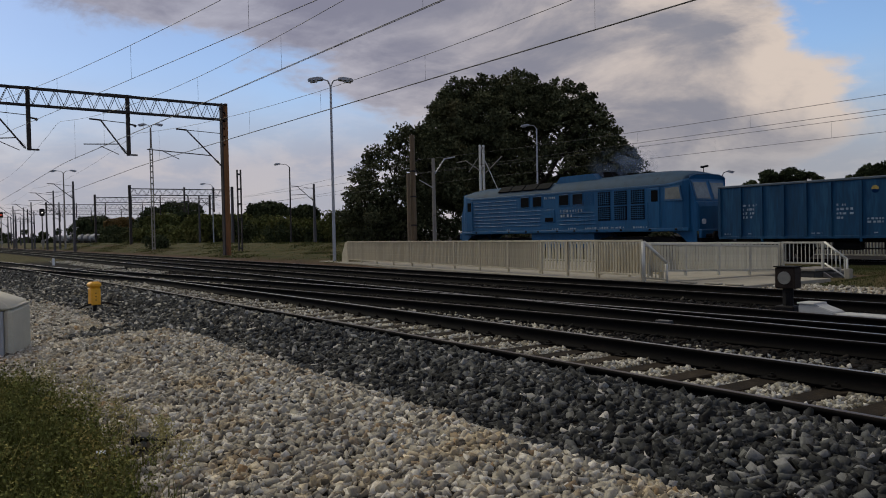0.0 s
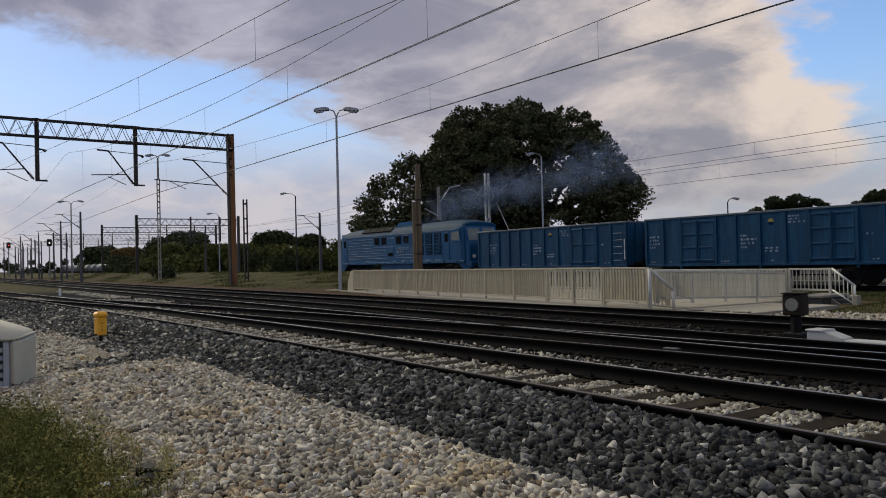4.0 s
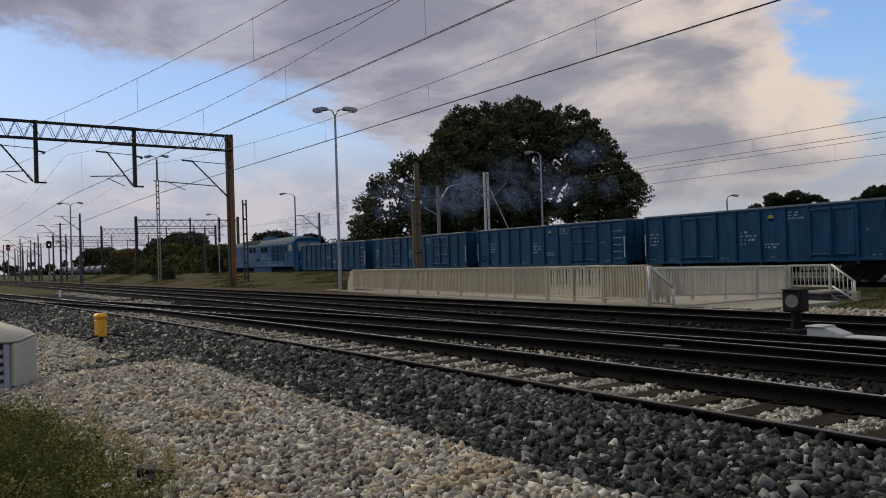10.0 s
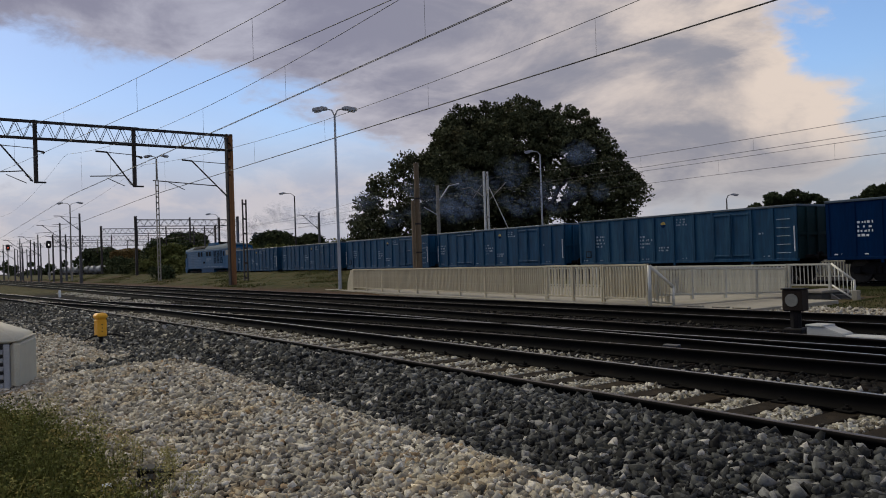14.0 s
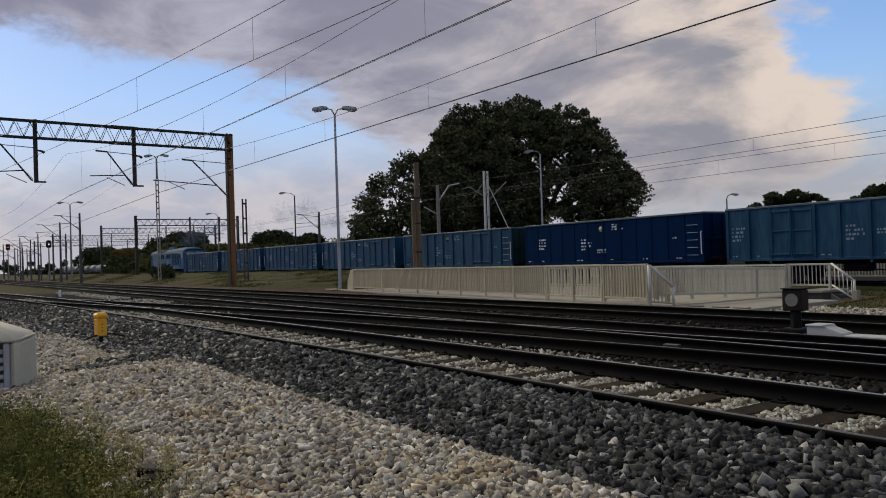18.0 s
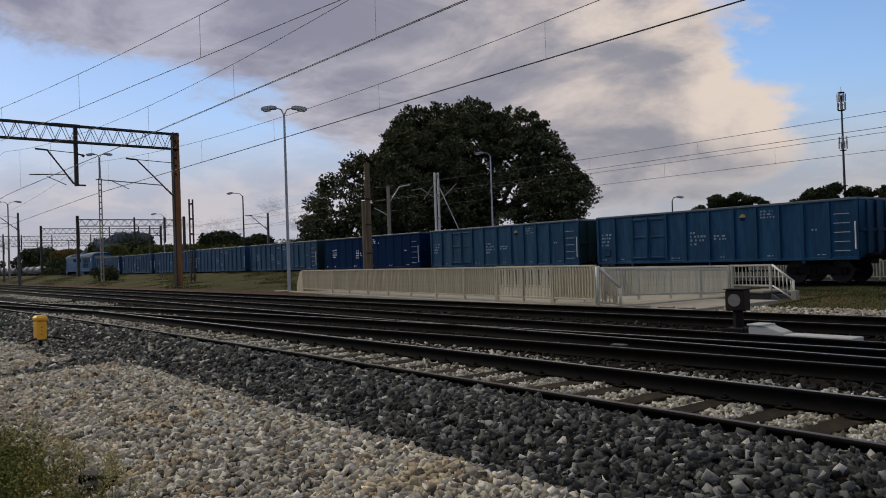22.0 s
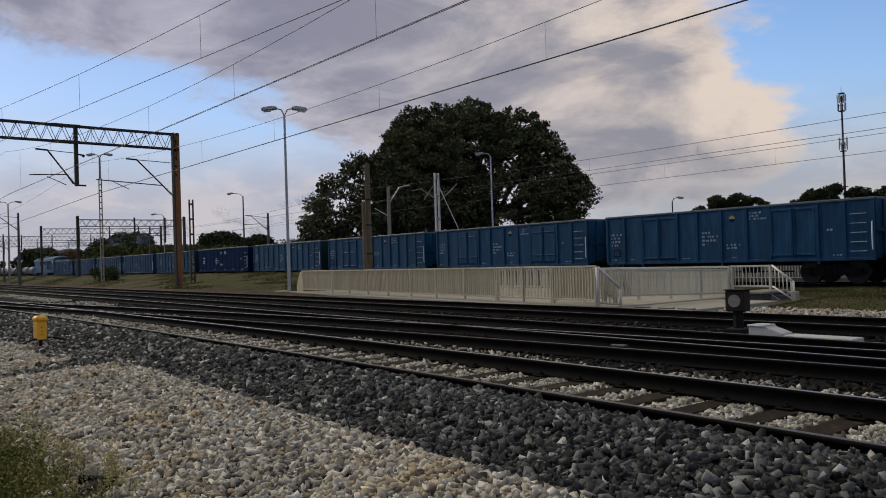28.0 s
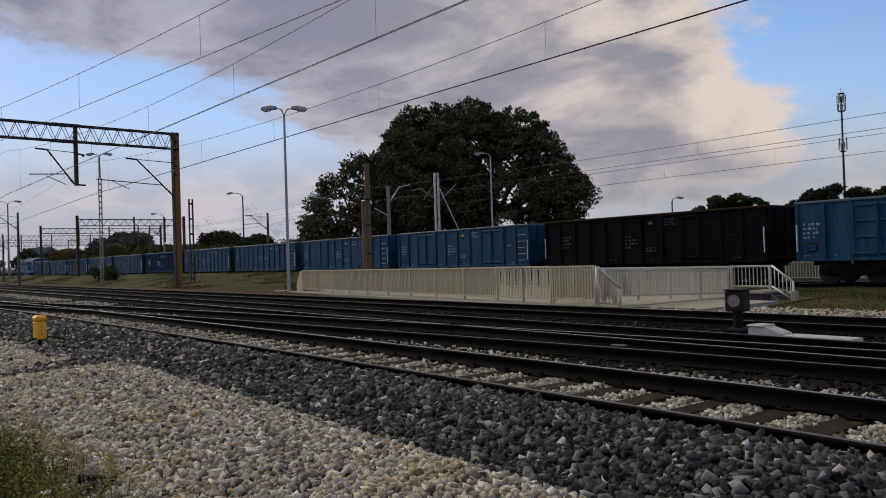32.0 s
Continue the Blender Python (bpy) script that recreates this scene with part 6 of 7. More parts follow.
catenary("thin overhead contact line above the goods train", lambda x: 31.3, 5.79, 6.34, 66.0, -200, 40, mid=-20.0, r=0.010, twin=False, sag=0.0005)
catenary("thin overhead contact line beyond the goods train", lambda x: 36.8, 5.54, 6.31, 66.0, -200, 40, mid=-26.0, r=0.010, twin=False, sag=0.0002)


# ---------------------------------------------------------------- colour light signals, far rolling stock, tower
def glow(name, col, k):
    m = bpy.data.materials.new(name)
    m.use_nodes = True
    m.node_tree.nodes.clear()
    n = Nodes(m.node_tree)
    out = n.add("ShaderNodeOutputMaterial")
    e = n.add("ShaderNodeEmission", Color=(*col, 1), Strength=k)
    n.t.links.new(e.outputs[0], out.inputs[0])
    M[name] = m


glow("lit_white", (1.0, 0.95, 0.85), 0.8)
glow("lit_red", (1.0, 0.10, 0.05), 0.9)


def colour_signal(x, y, g, top, lit, label):
    root = empty("colour_light_signal", pose(x, y, g), label=label, category="railway signal", group="colour light signals")
    h = top - g
    part("post", rods(((0, 0, -0.3), (0, 0, h - 0.2), 0.09)), "mast_concrete", root)
    bm = bmesh.new()
    box(bm, -0.08, 0.18, -0.36, 0.36, h - 1.0, h + 0.1, bevel=0.12)
    part("head", bm, "black", root)
    part("lamp", rods(((0.18, 0, h - 0.5), (0.2, 0, h - 0.5), 0.12), seg=16), lit, root, "lit signal lamp")
    bm = bmesh.new()
    box(bm, 0.08, 0.12, -0.22, 0.22, 0.6, 1.3)
    part("plate", bm, "signal_white", root)


colour_signal(-129.8, 16.5, 0.2, 6.0, "lit_white", "black colour light signal with a pale lit lamp")
colour_signal(-168.3, 14.5, 0.2, 6.8, "lit_red", "black colour light signal showing red")


def tank_wagon(x):
    root = empty("tank_wagon", pose(x, 55.0, -0.1), label="pale grey tank wagon standing in the distant yard", category="freight wagon", group="tank wagons in the yard")
    bm = bmesh.new()
    rod(bm, (-3.9, 0, 2.25), (3.9, 0, 2.25), 1.15, seg=20)
    bmesh.ops.bevel(bm, geom=[e for e in bm.edges if abs(abs(e.verts[0].co.x) - 3.9) < 0.01 and abs(abs(e.verts[1].co.x) - 3.9) < 0.01], offset=0.3, segments=2, affect="EDGES")
    part("tank", bm, "tank_pale", root)
    bm = bmesh.new()
    box(bm, -5.6, 5.6, -1.3, 1.3, 0.85, 1.1, bevel=0.02)
    part("frame", bm, "chassis", root)
    for a in (-3.6, 3.6):
        bm = bmesh.new()
        box(bm, a - 1.3, a + 1.3, -1.1, 1.1, 0.3, 0.85)
        part("bogie", bm, "chassis", root)
        for b in (-0.9, 0.9):
            part("wheel", rods(((a + b, -0.85, 0.46), (a + b, 0.85, 0.46), 0.46), seg=16), "steel_wheel", root)
    part("dome", rods(((0, 0, 3.3), (0, 0, 3.65), 0.35), seg=12), "tank_pale", root)
    return root


tk = tank_wagon(-290.0)
for i in range(1, 9):
    copy_thing(tk, pose(-290.0 - 12.2 * i, 55.0, -0.1))

root = empty("radio_mast", pose(-82.2, 171.2, 0), label="slender pale radio mast with antenna panels above the trees", category="radio mast")
part("pole", rods(((0, 0, -0.5), (0, 0, 33.5), 0.32, 0.17), seg=14), "mast_far", root)
part("tip", rods(((0, 0, 33.5), (0, 0, 35.3), 0.05)), "mast_dark", root)
for z, k in ((31.2, 6), (33.0, 6), (22.8, 4), (23.9, 3)):
    for i in range(k):
        a = i * 2 * math.pi / k + z
        bm = bmesh.new()
        box(bm, 0.72, 0.9, -0.16, 0.16, -0.8, 0.8, bevel=0.02)
        rod(bm, (0.2, 0, 0.3), (0.74, 0, 0.3), 0.04, seg=6)
        part("antenna_panel", bm, "antenna" if i % 2 else "lamp_grey", root, at=Matrix.Translation((0, 0, z)) @ pose(0, 0, 0, 0, 0, math.degrees(a)))
for z in (14.0, 30.2, 34.0, 21.6):
    part("collar", rods(((0, 0, z), (0, 0, z + 0.15), 0.7), seg=14), "mast_dark", root)


# ---------------------------------------------------------------- trees and bushes
def leaf_cards(centres, size, rs, curl=0.25):
    """Small bent leaf clumps (two faces each) at the given places."""
    k = len(centres)
    a = rs.normal(size=(k, 3))
    a /= np.linalg.norm(a, axis=1)[:, None]
    b = np.cross(a, rs.normal(size=(k, 3)))
    b /= np.linalg.norm(b, axis=1)[:, None]
    c = np.cross(a, b)
    s = size * rs.uniform(0.6, 1.4, (k, 1))
    w = s * rs.uniform(0.45, 0.8, (k, 1))
    v = np.stack([centres - a * s, centres - b * w + c * s * curl, centres + a * s, centres + b * w + c * s * curl], 1)
    f = np.arange(k * 4).reshape(k, 4)
    tri = np.concatenate([f[:, [0, 1, 2]], f[:, [0, 2, 3]]])
    return v.reshape(-1, 3), tri


def crown_points(blobs, per, rs):
    out = []
    for cx, cy, cz, r in blobs:
        k = int(per * r * r)
        d = rs.normal(size=(k, 3))
        d /= np.linalg.norm(d, axis=1)[:, None]
        q = d * (rs.uniform(0, 1, (k, 1)) ** 0.45) * r * rs.uniform(0.8, 1.15, (k, 1))
        q[:, 2] *= 0.8
        out.append(q + (cx, cy, cz))
    return np.concatenate(out)


def limb(bm, p, q, r0, r1, rnd, bends=3):
    p, q = Vector(p), Vector(q)
    last, rl = p, r0
    for i in range(1, bends + 1):
        t = i / bends
        c = p.lerp(q, t) + Vector((rnd.uniform(-1, 1), rnd.uniform(-1, 1), rnd.uniform(-0.3, 0.5))) * (0.05 * (q - p).length * (1 if i < bends else 0))
        r = r0 + (r1 - r0) * t
        rod(bm, last, c, rl, r, seg=7)
        last, rl = c, r


def tree(name, base, blobs, per, leaf, mat, label, trunk_r, seed, limbs=8, category="tree", holes=None):
    rs, rnd = np.random.RandomState(seed), random.Random(seed)
    root = empty(name, pose(*base), label=label, category=category)
    B = Vector(base)
    cz = np.mean([b[2] for b in blobs])
    bm = bmesh.new()
    fork = Vector((0, 0, max(1.0, (cz - base[2]) * 0.45)))
    limb(bm, (0, 0, -0.3), fork, trunk_r, trunk_r * 0.7, rnd)
    part("trunk", bm, "bark", root)
    for i in rnd.sample(range(len(blobs)), min(limbs, len(blobs))):
        bm = bmesh.new()
        limb(bm, fork, Vector(blobs[i][:3]) - B, trunk_r * 0.42, 0.05, rnd, 4)
        part("limb", bm, "bark", root)
    pts = crown_points(blobs, per, rs)
    if holes is not None:
        pts = pts[holes(pts)]
    v, f = leaf_cards(pts - np.array(base), leaf, rs)
    part("crown", quick_mesh("crown", v, f, mat), None, root)
    return root


DOME_L = [-13.4, -12.8, -12.2, -11.2, -10.5, -9.5, -8.6, -7.4, -5.9, -4.9, -2.6, -0.8, 1.3, 2.1, 3.9, 5.5, 7.4, 8.6, 9.7, 10.5, 11.0, 11.9, 13.5, 13.9]
DOME_Z = [10.5, 12.1, 14.2, 15.8, 17.2, 18.5, 19.5, 19.7, 19.2, 19.8, 19.8, 20.5, 19.9, 18.9, 19.2, 18.6, 18.0, 16.8, 15.0, 14.1, 12.7, 11.5, 9.9, 8.2]


def dome(l):
    """Height of the big crown's outline over its width."""
    return float(np.interp(l, DOME_L, DOME_Z))


def big_tree():
    rnd = random.Random(3)
    c, right, away = Vector((-72.8, 61.1, 0)), Vector((0.653, 0.758, 0)), Vector((-0.758, 0.653, 0))
    blobs = []
    while len(blobs) < 520:
        l, d, z = rnd.uniform(-13.2, 13.8), rnd.uniform(-7, 7), rnd.uniform(2.6, 20.0)
        r = rnd.uniform(0.8, 1.9)
        if z > dome(l) * math.sqrt(max(0.05, 1 - (d / 9.5) ** 2)) - r * 0.75:
            continue
        if l > 0 and z < 14 and rnd.random() < 0.22:
            continue
        if z < 5.0 + max(0.0, l - 10.8) * 1.1:
            continue
        q = c + right * l + away * d
        blobs.append((q.x, q.y, z, r))
    for k in range(70):  # tufts along the outline
        l = -12.8 + 26.0 * k / 69 + rnd.uniform(-0.4, 0.4)
        q = c + right * l + away * rnd.uniform(-2, 2)
        r = rnd.uniform(0.45, 0.9)
        blobs.append((q.x, q.y, dome(l) - r * 0.8 + rnd.uniform(-0.35, 0.45), r))
    for k in range(200):  # leafy shell under the outline
        l, d = rnd.uniform(-12.8, 12.6), rnd.uniform(-6, 6)
        r = rnd.uniform(0.6, 1.1)
        q = c + right * l + away * d
        blobs.append((q.x, q.y, dome(l) * math.sqrt(1 - (d / 9.5) ** 2) - r * 0.9 - rnd.uniform(0, 2.4), r))
    # where the crown is thin, the sky shows through in small ragged gaps
    cr = np.random.RandomState(8)
    hubs = np.stack([cr.uniform(-1.0, 11.0, 26), cr.uniform(5.5, 14.5, 26)], 1)
    gap = np.concatenate([hubs[cr.randint(0, 26, 150)] + cr.normal(0, 0.75, (150, 2)), np.stack([cr.uniform(-11, 8, 25), cr.uniform(8, 18, 25)], 1)])
    size = np.concatenate([cr.uniform(0.10, 0.30, 150), cr.uniform(0.08, 0.2, 25)])

    def leafy(p):
        l, z = (p[:, 0] - c.x) * right.x + (p[:, 1] - c.y) * right.y, p[:, 2]
        ok = np.ones(len(p), bool)
        for (gl, gz), gr in zip(gap, size):
            ok &= ((l - gl) / 1.25) ** 2 + (z - gz) ** 2 > gr * gr
        return ok

    tree("oak_tree", (-72.8, 61.1, -0.25), blobs, 165, 0.165, "leaf_dark", "large dark broad-crowned tree with light showing through its edges", 0.75, 4, 16, holes=leafy)
    blobs = []
    c2 = Vector((-82.0, 48.2, 0))
    while len(blobs) < 150:
        l, d, z = rnd.uniform(-6.2, 9.5), rnd.uniform(-4, 4), rnd.uniform(1.5, 14)
        r = rnd.uniform(0.8, 1.6)
        top = float(np.interp(l, [-6.4, -5.2, -3.3, 0.4, 3.6, 7.0, 10.0], [5.0, 7.3, 10.8, 13.8, 14.7, 15.0, 15.0]))
        if z > top - r * 0.6 or rnd.random() < 0.12:
            continue
        q = c2 + right * l + away * d
        blobs.append((q.x, q.y, z, r))
    for k in range(80):  # low skirts
        l, r = rnd.uniform(-6.0, 6.0), rnd.uniform(0.8, 1.5)
        q = c2 + right * l + away * rnd.uniform(-3, 3)
        blobs.append((q.x, q.y, rnd.uniform(1.0, 7.5 if l > -4 else 4.5), r))
    for k in range(60):
        l = rnd.uniform(-5.5, 9.5)
        top = float(np.interp(l, [-6.4, -5.2, -3.3, 0.4, 3.6, 7.0, 10.0], [5.0, 7.3, 10.8, 13.8, 14.7, 15.0, 15.0]))
        r = rnd.uniform(0.5, 0.9)
        q = c2 + right * l + away * rnd.uniform(-3, 3)
        blobs.append((q.x, q.y, top - r * 0.8 - rnd.uniform(0, 1.6), r))
    cl, cz = cr.uniform(-6.0, 3.0, 60), cr.uniform(5.0, 13.0, 60)
    cs = cr.uniform(0.10, 0.30, 60)

    def thin(p):
        l, z = (p[:, 0] - c2.x) * right.x + (p[:, 1] - c2.y) * right.y, p[:, 2]
        ok = np.ones(len(p), bool)
        for gl, gz, gr in zip(cl, cz, cs):
            ok &= ((l - gl) / 1.3) ** 2 + (z - gz) ** 2 > gr * gr
        return ok

    tree("broadleaf_tree", (-82.0, 48.2, -0.25), blobs, 115, 0.17, "leaf_dark", "smaller dark tree with a thin ragged crown beside the large one", 0.35, 6, 10, holes=thin)


big_tree()


def round_tree(name, x, y, r, top, seed, mat="leaf_far", low=0.25, label="dark distant broadleaf tree", leaf=0.3, per=70, g=-0.25, n=16, category="tree"):
    rnd = random.Random(seed)
    blobs = []
    for k in range(n):
        a, t = rnd.uniform(0, 6.28), rnd.uniform(0, 1) ** 0.6
        z = g + (top - g) * rnd.uniform(low, 0.86)
        s = math.sqrt(max(0.15, 1 - ((z - g) / (top - g) - 0.45) ** 2 * 2.6))
        rr = r * rnd.uniform(0.26, 0.42)
        blobs.append((x + math.cos(a) * (r - rr) * t * s, y + math.sin(a) * (r - rr) * t * s, min(z, top - rr * 0.8), rr))
    for k in range(n // 4):
        a, t = rnd.uniform(0, 6.28), rnd.uniform(0, 0.75)
        rr = r * rnd.uniform(0.22, 0.34)
        blobs.append((x + math.cos(a) * r * t, y + math.sin(a) * r * t, top - rr * 0.7 - (top - g) * 0.16 * t * t - rnd.uniform(0, 0.05) * (top - g), rr))
    return tree(name, (x, y, g), blobs, per, leaf, mat, label, 0.12 + r * 0.03, seed, 5, category)


round_tree("bush", -82.4, 20.8, 1.9, 1.8, 12, low=0.1, label="low green bush growing on the grass bank", leaf=0.11, per=420, g=0.35, n=12, category="bush")
FAR = "dark distant tree showing above the wagons"
MAST = "dark distant tree beside the radio mast"
for k, (x, y, r, top, mat, label) in enumerate((
        (-335.0, 60.5, 9.0, 10.6, "leaf_far", "round dark tree behind the tank wagons"), (-318.0, 62.0, 6.0, 6.6, "leaf_far", "low dark tree behind the tank wagons"),
        (-212.5, 45.0, 4.6, 6.8, "leaf_autumn", "rust-brown autumn tree in the yard scrub"), (-162.0, 45.0, 6.6, 8.6, "leaf_far", "dark bushy tree behind the far gantry"),
        (-180.0, 45.0, 5.0, 7.2, "leaf_far", "dark bushy tree behind the far gantry"), (-154.0, 40.0, 3.8, 6.2, "leaf_olive", "olive green bush lit among darker scrub"),
        (-121.0, 38.0, 4.2, 4.9, "leaf_olive", "olive green bush lit among darker scrub"), (-112.0, 40.0, 3.4, 4.6, "leaf_olive", "olive green bush beside the goods line"),
        (-111.7, 44.0, 3.6, 6.6, "leaf_far", "round dark tree behind the hedge"), (-103.0, 46.0, 3.0, 5.6, "leaf_far", "round dark tree behind the hedge"),
        (-93.6, 141.8, 3.3, 12.8, "leaf_far", FAR), (-90.4, 143.9, 3.4, 13.0, "leaf_far", FAR), (-87.4, 145.7, 2.6, 12.0, "leaf_far", FAR), (-96.4, 140.0, 2.6, 10.6, "leaf_far", FAR),
        (-79.0, 150.6, 3.0, 12.8, "leaf_far", MAST), (-75.2, 152.4, 3.6, 13.6, "leaf_far", MAST), (-71.4, 154.3, 3.2, 12.8, "leaf_far", MAST), (-67.6, 156.0, 3.0, 12.4, "leaf_far", MAST),
        (-82.0, 149.0, 2.4, 10.9, "leaf_far", MAST), (-62.5, 158.5, 3.6, 12.6, "leaf_far", MAST))):
    round_tree("broadleaf_tree", x, y, r, top, 60 + k, mat=mat, low=0.2, leaf=0.5 if x < -250 else 0.24, per=50 if x < -250 else 190, label=label, n=46)


def hedge(p0, p1, h, depth, count, seed, mat="leaf_far", leaf=0.2, per=110, label="dark overgrown hedge behind the goods line", g=-0.3, vary=0.3):
    rnd, rs = random.Random(seed), np.random.RandomState(seed)
    p0, p1 = Vector((*p0, 0)), Vector((*p1, 0))
    side = Vector((-(p1 - p0).y, (p1 - p0).x, 0)).normalized()
    blobs = []
    for k in range(count):
        q = p0.lerp(p1, rnd.random()) + side * rnd.uniform(-depth, depth)
        hh = h * (1 - vary * rnd.random())
        r = rnd.uniform(0.16, 0.3) * h
        blobs.append((q.x, q.y, g + max(r * 0.6, rnd.uniform(0.2, 1.0) * hh - r * 0.7), r))
    v, f = leaf_cards(crown_points(blobs, per, rs), leaf, rs)
    tagged(new("hedge", quick_mesh("hedge", v, f, mat)), label=label, category="hedge", kind="stuff")


hedge((-196.0, 37.5), (-158.0, 38.5), 5.2, 1.6, 130, 37, leaf=0.26, per=70, label="dark tree belt along the yard")
hedge((-162.0, 37.0), (-128.0, 38.0), 4.4, 1.4, 150, 40, mat="leaf_olive", leaf=0.22, per=90, label="brownish green scrub along the yard")
hedge((-131.0, 39.0), (-98.0, 41.0), 4.8, 1.3, 200, 38, leaf=0.18, per=120, label="olive green scrub along the goods line")
hedge((-100.0, 39.0), (-84.0, 48.0), 5.0, 1.4, 170, 39, mat="leaf_olive", leaf=0.16, per=150, label="dark scrub beside the trees")
hedge((-96.0, 38.0), (-84.0, 50.0), 4.0, 1.2, 60, 31, leaf=0.14, per=150)
hedge((-86.0, 46.0), (-58.0, 78.0), 5.2, 2.0, 90, 32, mat="leaf_dark", leaf=0.2, per=80, label="dark undergrowth below the large tree")
hedge((-420.0, 22.0), (-330.0, 130.0), 9.0, 4.0, 70, 35, leaf=0.6, per=22, label="far dark tree line at the end of the yard")
hedge((-330.0, 120.0), (-110.0, 60.0), 6.5, 3.0, 110, 36, leaf=0.5, per=26, label="far dark tree line behind the yard")


# ---------------------------------------------------------------- grass and weeds
def blades(name, mat, x, y, z, h, w, seed, label, lean=0.35, category="grass"):
    rs = np.random.RandomState(seed)
    k = len(x)
    a = rs.uniform(0, 6.283, k)
    d = np.stack([np.cos(a), np.sin(a), np.zeros(k)], 1)
    s = np.stack([-np.sin(a), np.cos(a), np.zeros(k)], 1) * (w * rs.uniform(0.6, 1.3, k))[:, None]
    p = np.stack([x, y, z - 0.02], 1)
    up = np.array([0, 0, 1.0])
    ln = (rs.uniform(0.1, lean, k) * h)[:, None]
    m = p + up * (h * 0.6)[:, None] + d * ln * 0.35
    t = p + up * h[:, None] + d * ln
    v = np.stack([p - s, p + s, m - s * 0.8, m + s * 0.8, t], 1).reshape(-1, 3)
    b = np.arange(k)[:, None] * 5
    f = np.concatenate([b + [0, 1, 3], b + [0, 3, 2], b + [2, 3, 4]])
    return tagged(new(name, quick_mesh(name, v, f, mat)), label=label, category=category, kind="stuff")


def grow_grass():
    rs = np.random.RandomState(9)
    k = 70000
    x, y = -34 - rs.uniform(0, 1, k) ** 1.5 * 120, rs.uniform(16.4, 28.0, k)
    clump = np.sin(x * 0.9) * np.sin(y * 1.3 + x * 0.2) + np.sin(x * 0.31 + y)
    ok = rs.uniform(-1.6, 1.4, k) < clump + 0.4 * (y - 20) / 4
    x, y = x[ok], y[ok]
    blades("bank_grass", "bank_blade", x, y, ground_z(x, y), rs.uniform(0.03, 0.13, len(x)) * (0.5 + 0.6 * np.clip(clump[ok], 0, 1.4)), np.full(len(x), 0.024), 10, "dry yellowish autumn grass on the bank", 0.7)
    k = 90000
    x, y = rs.uniform(-16, -2, k), rs.uniform(17.1, 28.0, k)
    ok = (x > -10.55 - 0.05 * (y - 18)) | (y > 21.8)
    x, y = x[ok], y[ok]
    blades("short_grass", "grass", x, y, ground_z(x, y), rs.uniform(0.03, 0.08, len(x)), np.full(len(x), 0.006), 12, "short green grass beside the steps", 0.8)
    # weeds by the camera
    k = 30000
    x, y = rs.uniform(-10.0, -3.3, k), rs.uniform(-0.5, 1.8, k)
    top = np.interp(x, [-10.0, -8.8, -7.6, -6.2, -5.0, -4.2, -3.3], [0.62, 0.92, 1.08, 1.10, 1.12, 1.00, 0.85]) + 0.10 * np.sin(x * 7) + rs.normal(0, 0.09, k)
    ok = (y < top) & (np.hypot(x, y) > 3.4)
    x, y, top = x[ok], y[ok], top[ok]
    h = rs.uniform(0.10, 0.36, len(x)) * (0.85 + 0.35 * np.sin(x * 5.1 + 2 * np.sin(y * 7)) * np.sin(y * 6.3 + x * 2.0)) * np.clip(0.4 + (top - y) * 1.6, 0.4, 1.0)
    blades("weeds", "weed", x, y, ground_z(x, y), h, np.full(len(x), 0.0042), 14, "tall green and yellowish weeds and grass at the edge of the stones", 0.7, "weeds")
    k = 5200
    x, y = rs.uniform(-9.6, -3.6, k), rs.uniform(-0.3, 1.5, k)
    top = np.interp(x, [-9.6, -8.6, -7.4, -6.2, -5.0, -4.2, -3.6], [0.6, 0.9, 1.04, 1.05, 1.06, 0.95, 0.8]) + rs.normal(0, 0.06, k)
    ok = y < top
    x, y = x[ok], y[ok]
    pts = []
    for px, py in zip(x, y):
        hh = rs.uniform(0.12, 0.36)
        m = int(rs.randint(14, 30))
        zz = rs.uniform(0.15, 1, m) * hh
        pts.append(np.stack([px + rs.normal(0, 0.022, m), py + rs.normal(0, 0.022, m), ground_z(px, py) + zz], 1))
    v, f = leaf_cards(np.concatenate(pts), 0.011, rs)
    tagged(new("leafy_weeds", quick_mesh("leafy_weeds", v, f, "weed")), label="small-leaved weeds among the grass", category="weeds", kind="stuff")
    # scattered yellowish plants on the stones
    pts = []
    for k in range(46):
        px = rs.uniform(-9.2, -4.8)
        py = np.interp(px, [-9.2, -7.6, -6.2, -4.8], [0.95, 1.2, 1.25, 1.3]) + rs.normal(0, 0.13)
        m = int(rs.randint(60, 150))
        zz = rs.uniform(0, 1, m) ** 0.8 * rs.uniform(0.12, 0.30)
        lean = rs.normal(0, 0.25, 2)
        pts.append(np.stack([px + rs.normal(0, 0.03, m) + lean[0] * zz, py + rs.normal(0, 0.03, m) + lean[1] * zz, ground_z(px, py) + zz], 1))
    v, f = leaf_cards(np.concatenate(pts), 0.008, rs)
    tagged(new("pale_weeds", quick_mesh("pale_weeds", v, f, "straw")), label="straggling yellowish plants on the pale stones", category="weeds", kind="stuff")
    # white flower heads
    root = empty("yarrow", pose(0, 0, 0), label="few white yarrow heads among the weeds", category="flower")
    for px, py, hh in ((-4.35, 0.36, 0.2), (-5.1, 0.92, 0.22)):
        g = float(ground_z(px, py))
        bm = rods(((px, py, g), (px, py, g + hh), 0.003), seg=5)
        st = part("stalk", bm, "weed", root)
        bm = bmesh.new()
        rnd = random.Random(hh)
        for i in range(14):
            c = Vector((px + rnd.gauss(0, 0.016), py + rnd.gauss(0, 0.016), g + hh + rnd.uniform(0, 0.008)))
            rod(bm, c, c + Vector((0, 0, 0.005)), 0.005, seg=6)
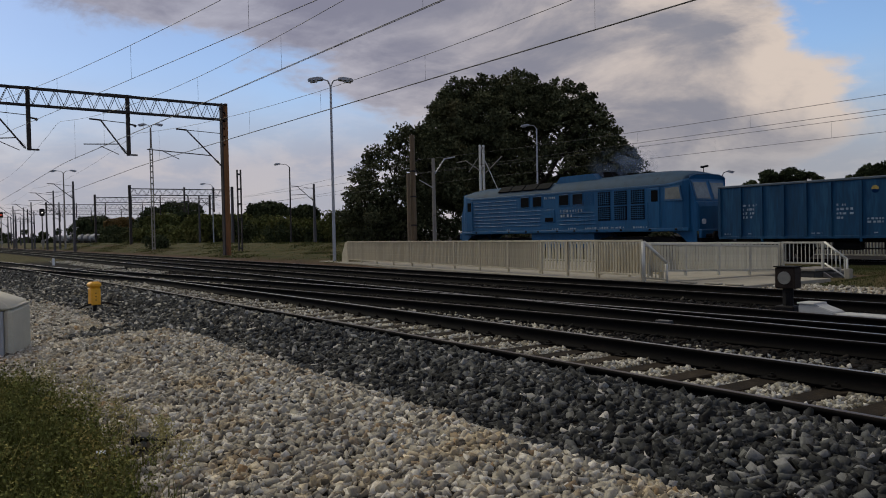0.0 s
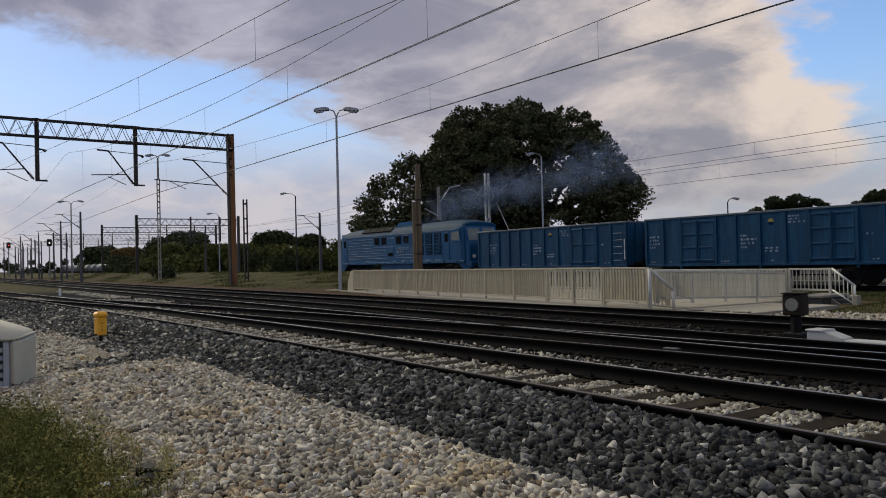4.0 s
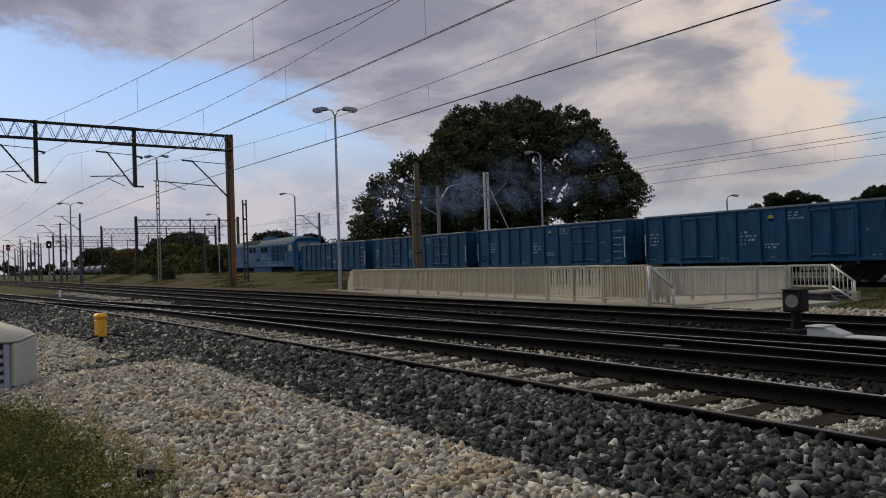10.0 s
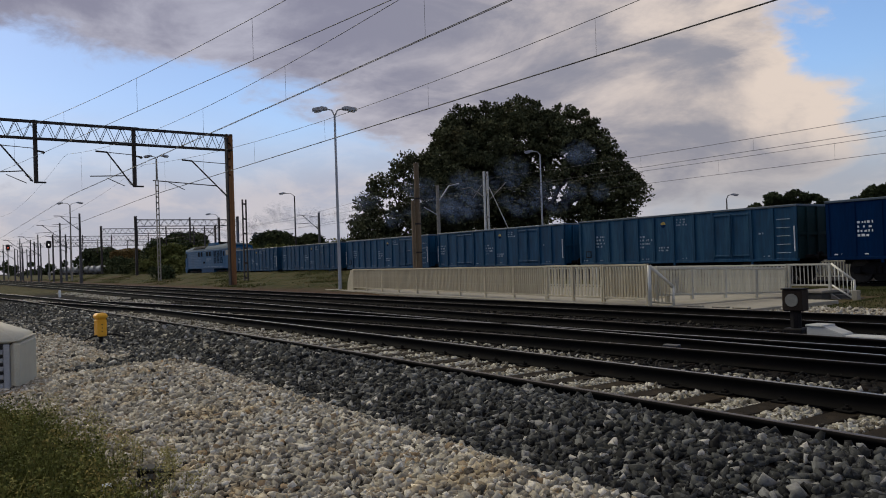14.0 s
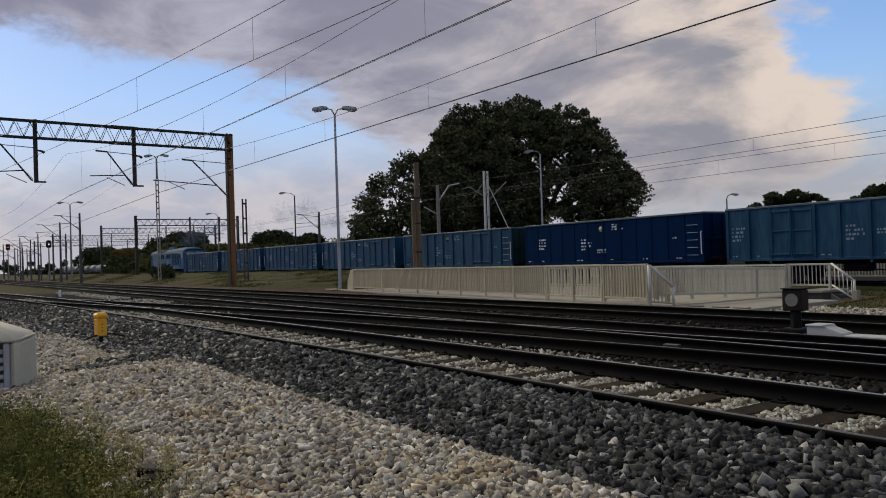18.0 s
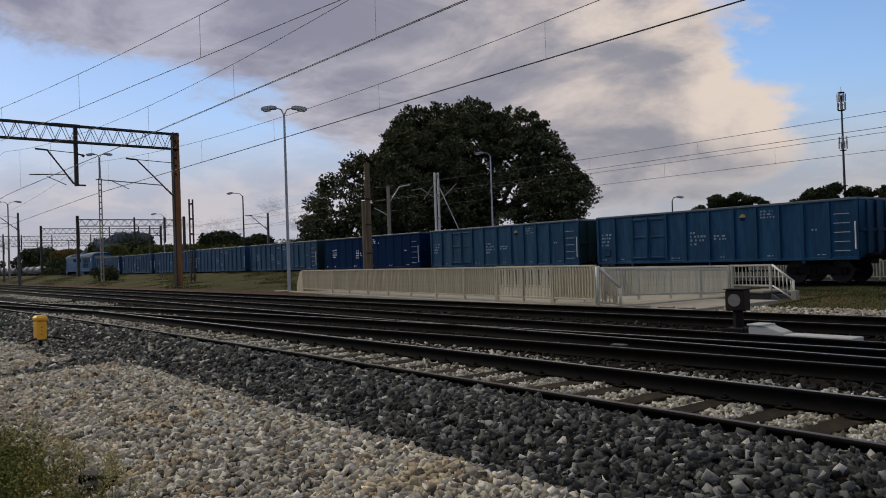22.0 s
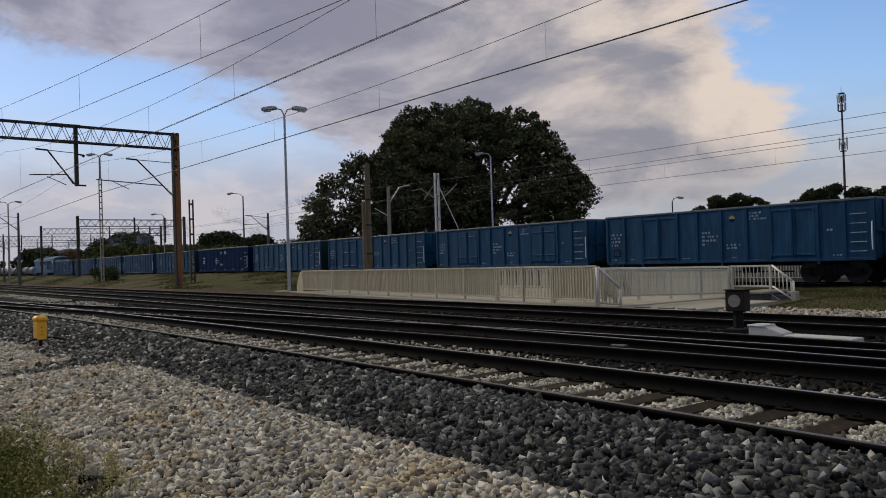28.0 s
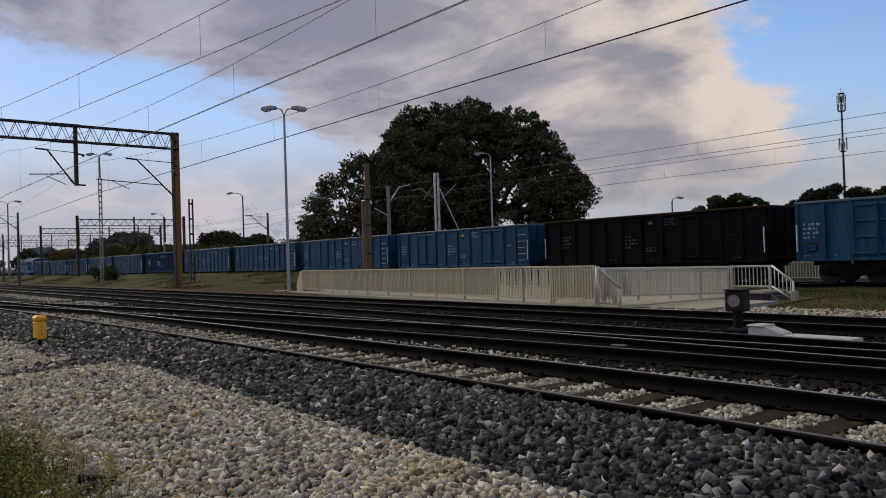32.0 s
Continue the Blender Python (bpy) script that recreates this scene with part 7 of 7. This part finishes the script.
        part("flower_head", bm, "white_paint", st)


grow_grass()


# ---------------------------------------------------------------- exhaust smoke
def smoke_material():
    m = bpy.data.materials.new("smoke")
    m.use_nodes = True
    m.node_tree.nodes.clear()
    n = Nodes(m.node_tree)
    out = n.add("ShaderNodeOutputMaterial")
    vec = n.add("ShaderNodeTexCoord").outputs["Object"]
    sep = n.add("ShaderNodeSeparateXYZ", Vector=vec)
    r2 = n.math("ADD", n.math("MULTIPLY", sep.outputs[0], sep.outputs[0]), n.math("MULTIPLY", sep.outputs[2], sep.outputs[2]))
    soft = n.smooth(n.math("SUBTRACT", 1.0, r2), 0.02, 0.95)
    fac = n.math("MULTIPLY", n.math("MULTIPLY", n.smooth(n.noise(vec, 2.2, 5, 0.62, 0.6), 0.36, 0.66), soft), 0.21)
    tr = n.add("ShaderNodeBsdfTransparent")
    df = n.add("ShaderNodeBsdfDiffuse", Color=(0.40, 0.50, 0.66, 1))
    mx = n.add("ShaderNodeMixShader", Fac=fac)
    n.t.links.new(tr.outputs[0], mx.inputs[1])
    n.t.links.new(df.outputs[0], mx.inputs[2])
    n.t.links.new(mx.outputs[0], out.inputs[0])
    M["smoke"] = m


smoke_material()
smoke = empty("exhaust_smoke", pose(0, 0, 0), label="thin bluish exhaust smoke rising from the locomotive", category="smoke")
puffs = []


def build_smoke():
    rnd = random.Random(21)
    shapes = []
    rs = np.random.RandomState(77)
    for k in range(5):  # shallow lumpy bowls
        a, b = np.meshgrid(np.linspace(-1, 1, 15), np.linspace(-1, 1, 15), indexing="ij")
        ph = rs.uniform(0, 6.28, 4)
        dep = 0.35 * (a * a + b * b) + 0.10 * np.sin(3.1 * a + ph[0]) * np.sin(2.7 * b + ph[1]) + 0.05 * np.sin(6.3 * a + 4.1 * b + ph[2])
        v = np.stack([a.ravel(), dep.ravel(), b.ravel()], 1)
        i, j = np.meshgrid(np.arange(14), np.arange(14), indexing="ij")
        q = (i * 15 + j).ravel()
        me = quick_mesh("smoke_puff", v, np.stack([q, q + 15, q + 16, q + 1], 1), "smoke")
        me.polygons.foreach_set("use_smooth", np.ones(len(me.polygons), bool))
        shapes.append(me)
    t = -0.4
    while t < 31.5:
        for j in range(2 if t < 5 else 1):
            ob = new("smoke_puff", shapes[rnd.randrange(5)])
            ob.parent = smoke
            r = rnd.uniform(1.0, 1.9)
            ob.scale = (r * rnd.uniform(1.0, 1.4), r, r * rnd.uniform(0.7, 1.0))
            puffs.append((ob, t + rnd.uniform(-0.1, 0.1), rnd.uniform(25, 75), rnd.uniform(0.05, 0.45), rnd.uniform(-0.5, 0.5), rnd.uniform(-1.0, 0.5)))
        t += 0.34 if t < 5 else 0.6


build_smoke()


# ---------------------------------------------------------------- what moves
def run_at(t):
    """How far the train has come at t seconds."""
    ts, ds = zip(*RUN)
    return float(np.interp(t, ts, ds)) if t >= 0 else t * 4.67


def motions():
    for i, wg in enumerate(wagons):
        walk(wg, [(t, Matrix.Translation((-d, 0, 0)) @ wagon_at(i)) for t, d in RUN])
    walk(loco, [(t, Matrix.Translation((-d, 0, 0)) @ LOCO_AT) for t, d in RUN])
    # wheels roll with the train
    steps = [k * 32.0 / 220 for k in range(221)]
    for vehicle in (loco, *wagons):
        for ws in [c for c in vehicle.children if c.name.startswith("wheelset")]:
            p, r = ws.matrix_basis.translation.copy(), ws.matrix_basis.translation.z
            walk(ws, [(t, pose(p.x, p.y, p.z, 0, -math.degrees(run_at(t) / r) % 360 - 360, 0)) for t in steps])
    # each puff leaves the exhaust at its own moment, then stays behind and rises
    for ob, t0, turn, rise, off, drift in puffs:
        x0 = -42.15 + 12.1
        def riding(t):
            return pose(x0 - run_at(t), TRACK_Y, 2.55, 0, 0, turn)
        def free(t):
            dt = t - t0
            return pose(x0 - run_at(t0) + drift * dt - 3.2 * max(0.0, dt - 4), TRACK_Y + off + 0.15 * dt + 2.4 * max(0.0, dt - 4), 4.5 + rise * dt + 1.2 * (1 - math.exp(-dt)), 0, 0, turn + 0.4 * dt)
        rows = []
        for t in sorted({0.0, *[t for t, _ in RUN if t < t0 - 0.5], *([t0] if 0 < t0 < 32 else [])}):
            rows.append((t, riding(t) if t <= t0 and t0 > 0 else free(t)))
        for t in (t0 + 0.4, t0 + 1.2, t0 + 2.5, t0 + 4, t0 + 5.5, t0 + 9, 32.0):
            if rows[-1][0] + 0.15 < t <= 32:
                rows.append((t, free(t)))
        if len(rows) < 2:
            rows.append((32.0, free(32.0)))
        walk(ob, rows)


motions()
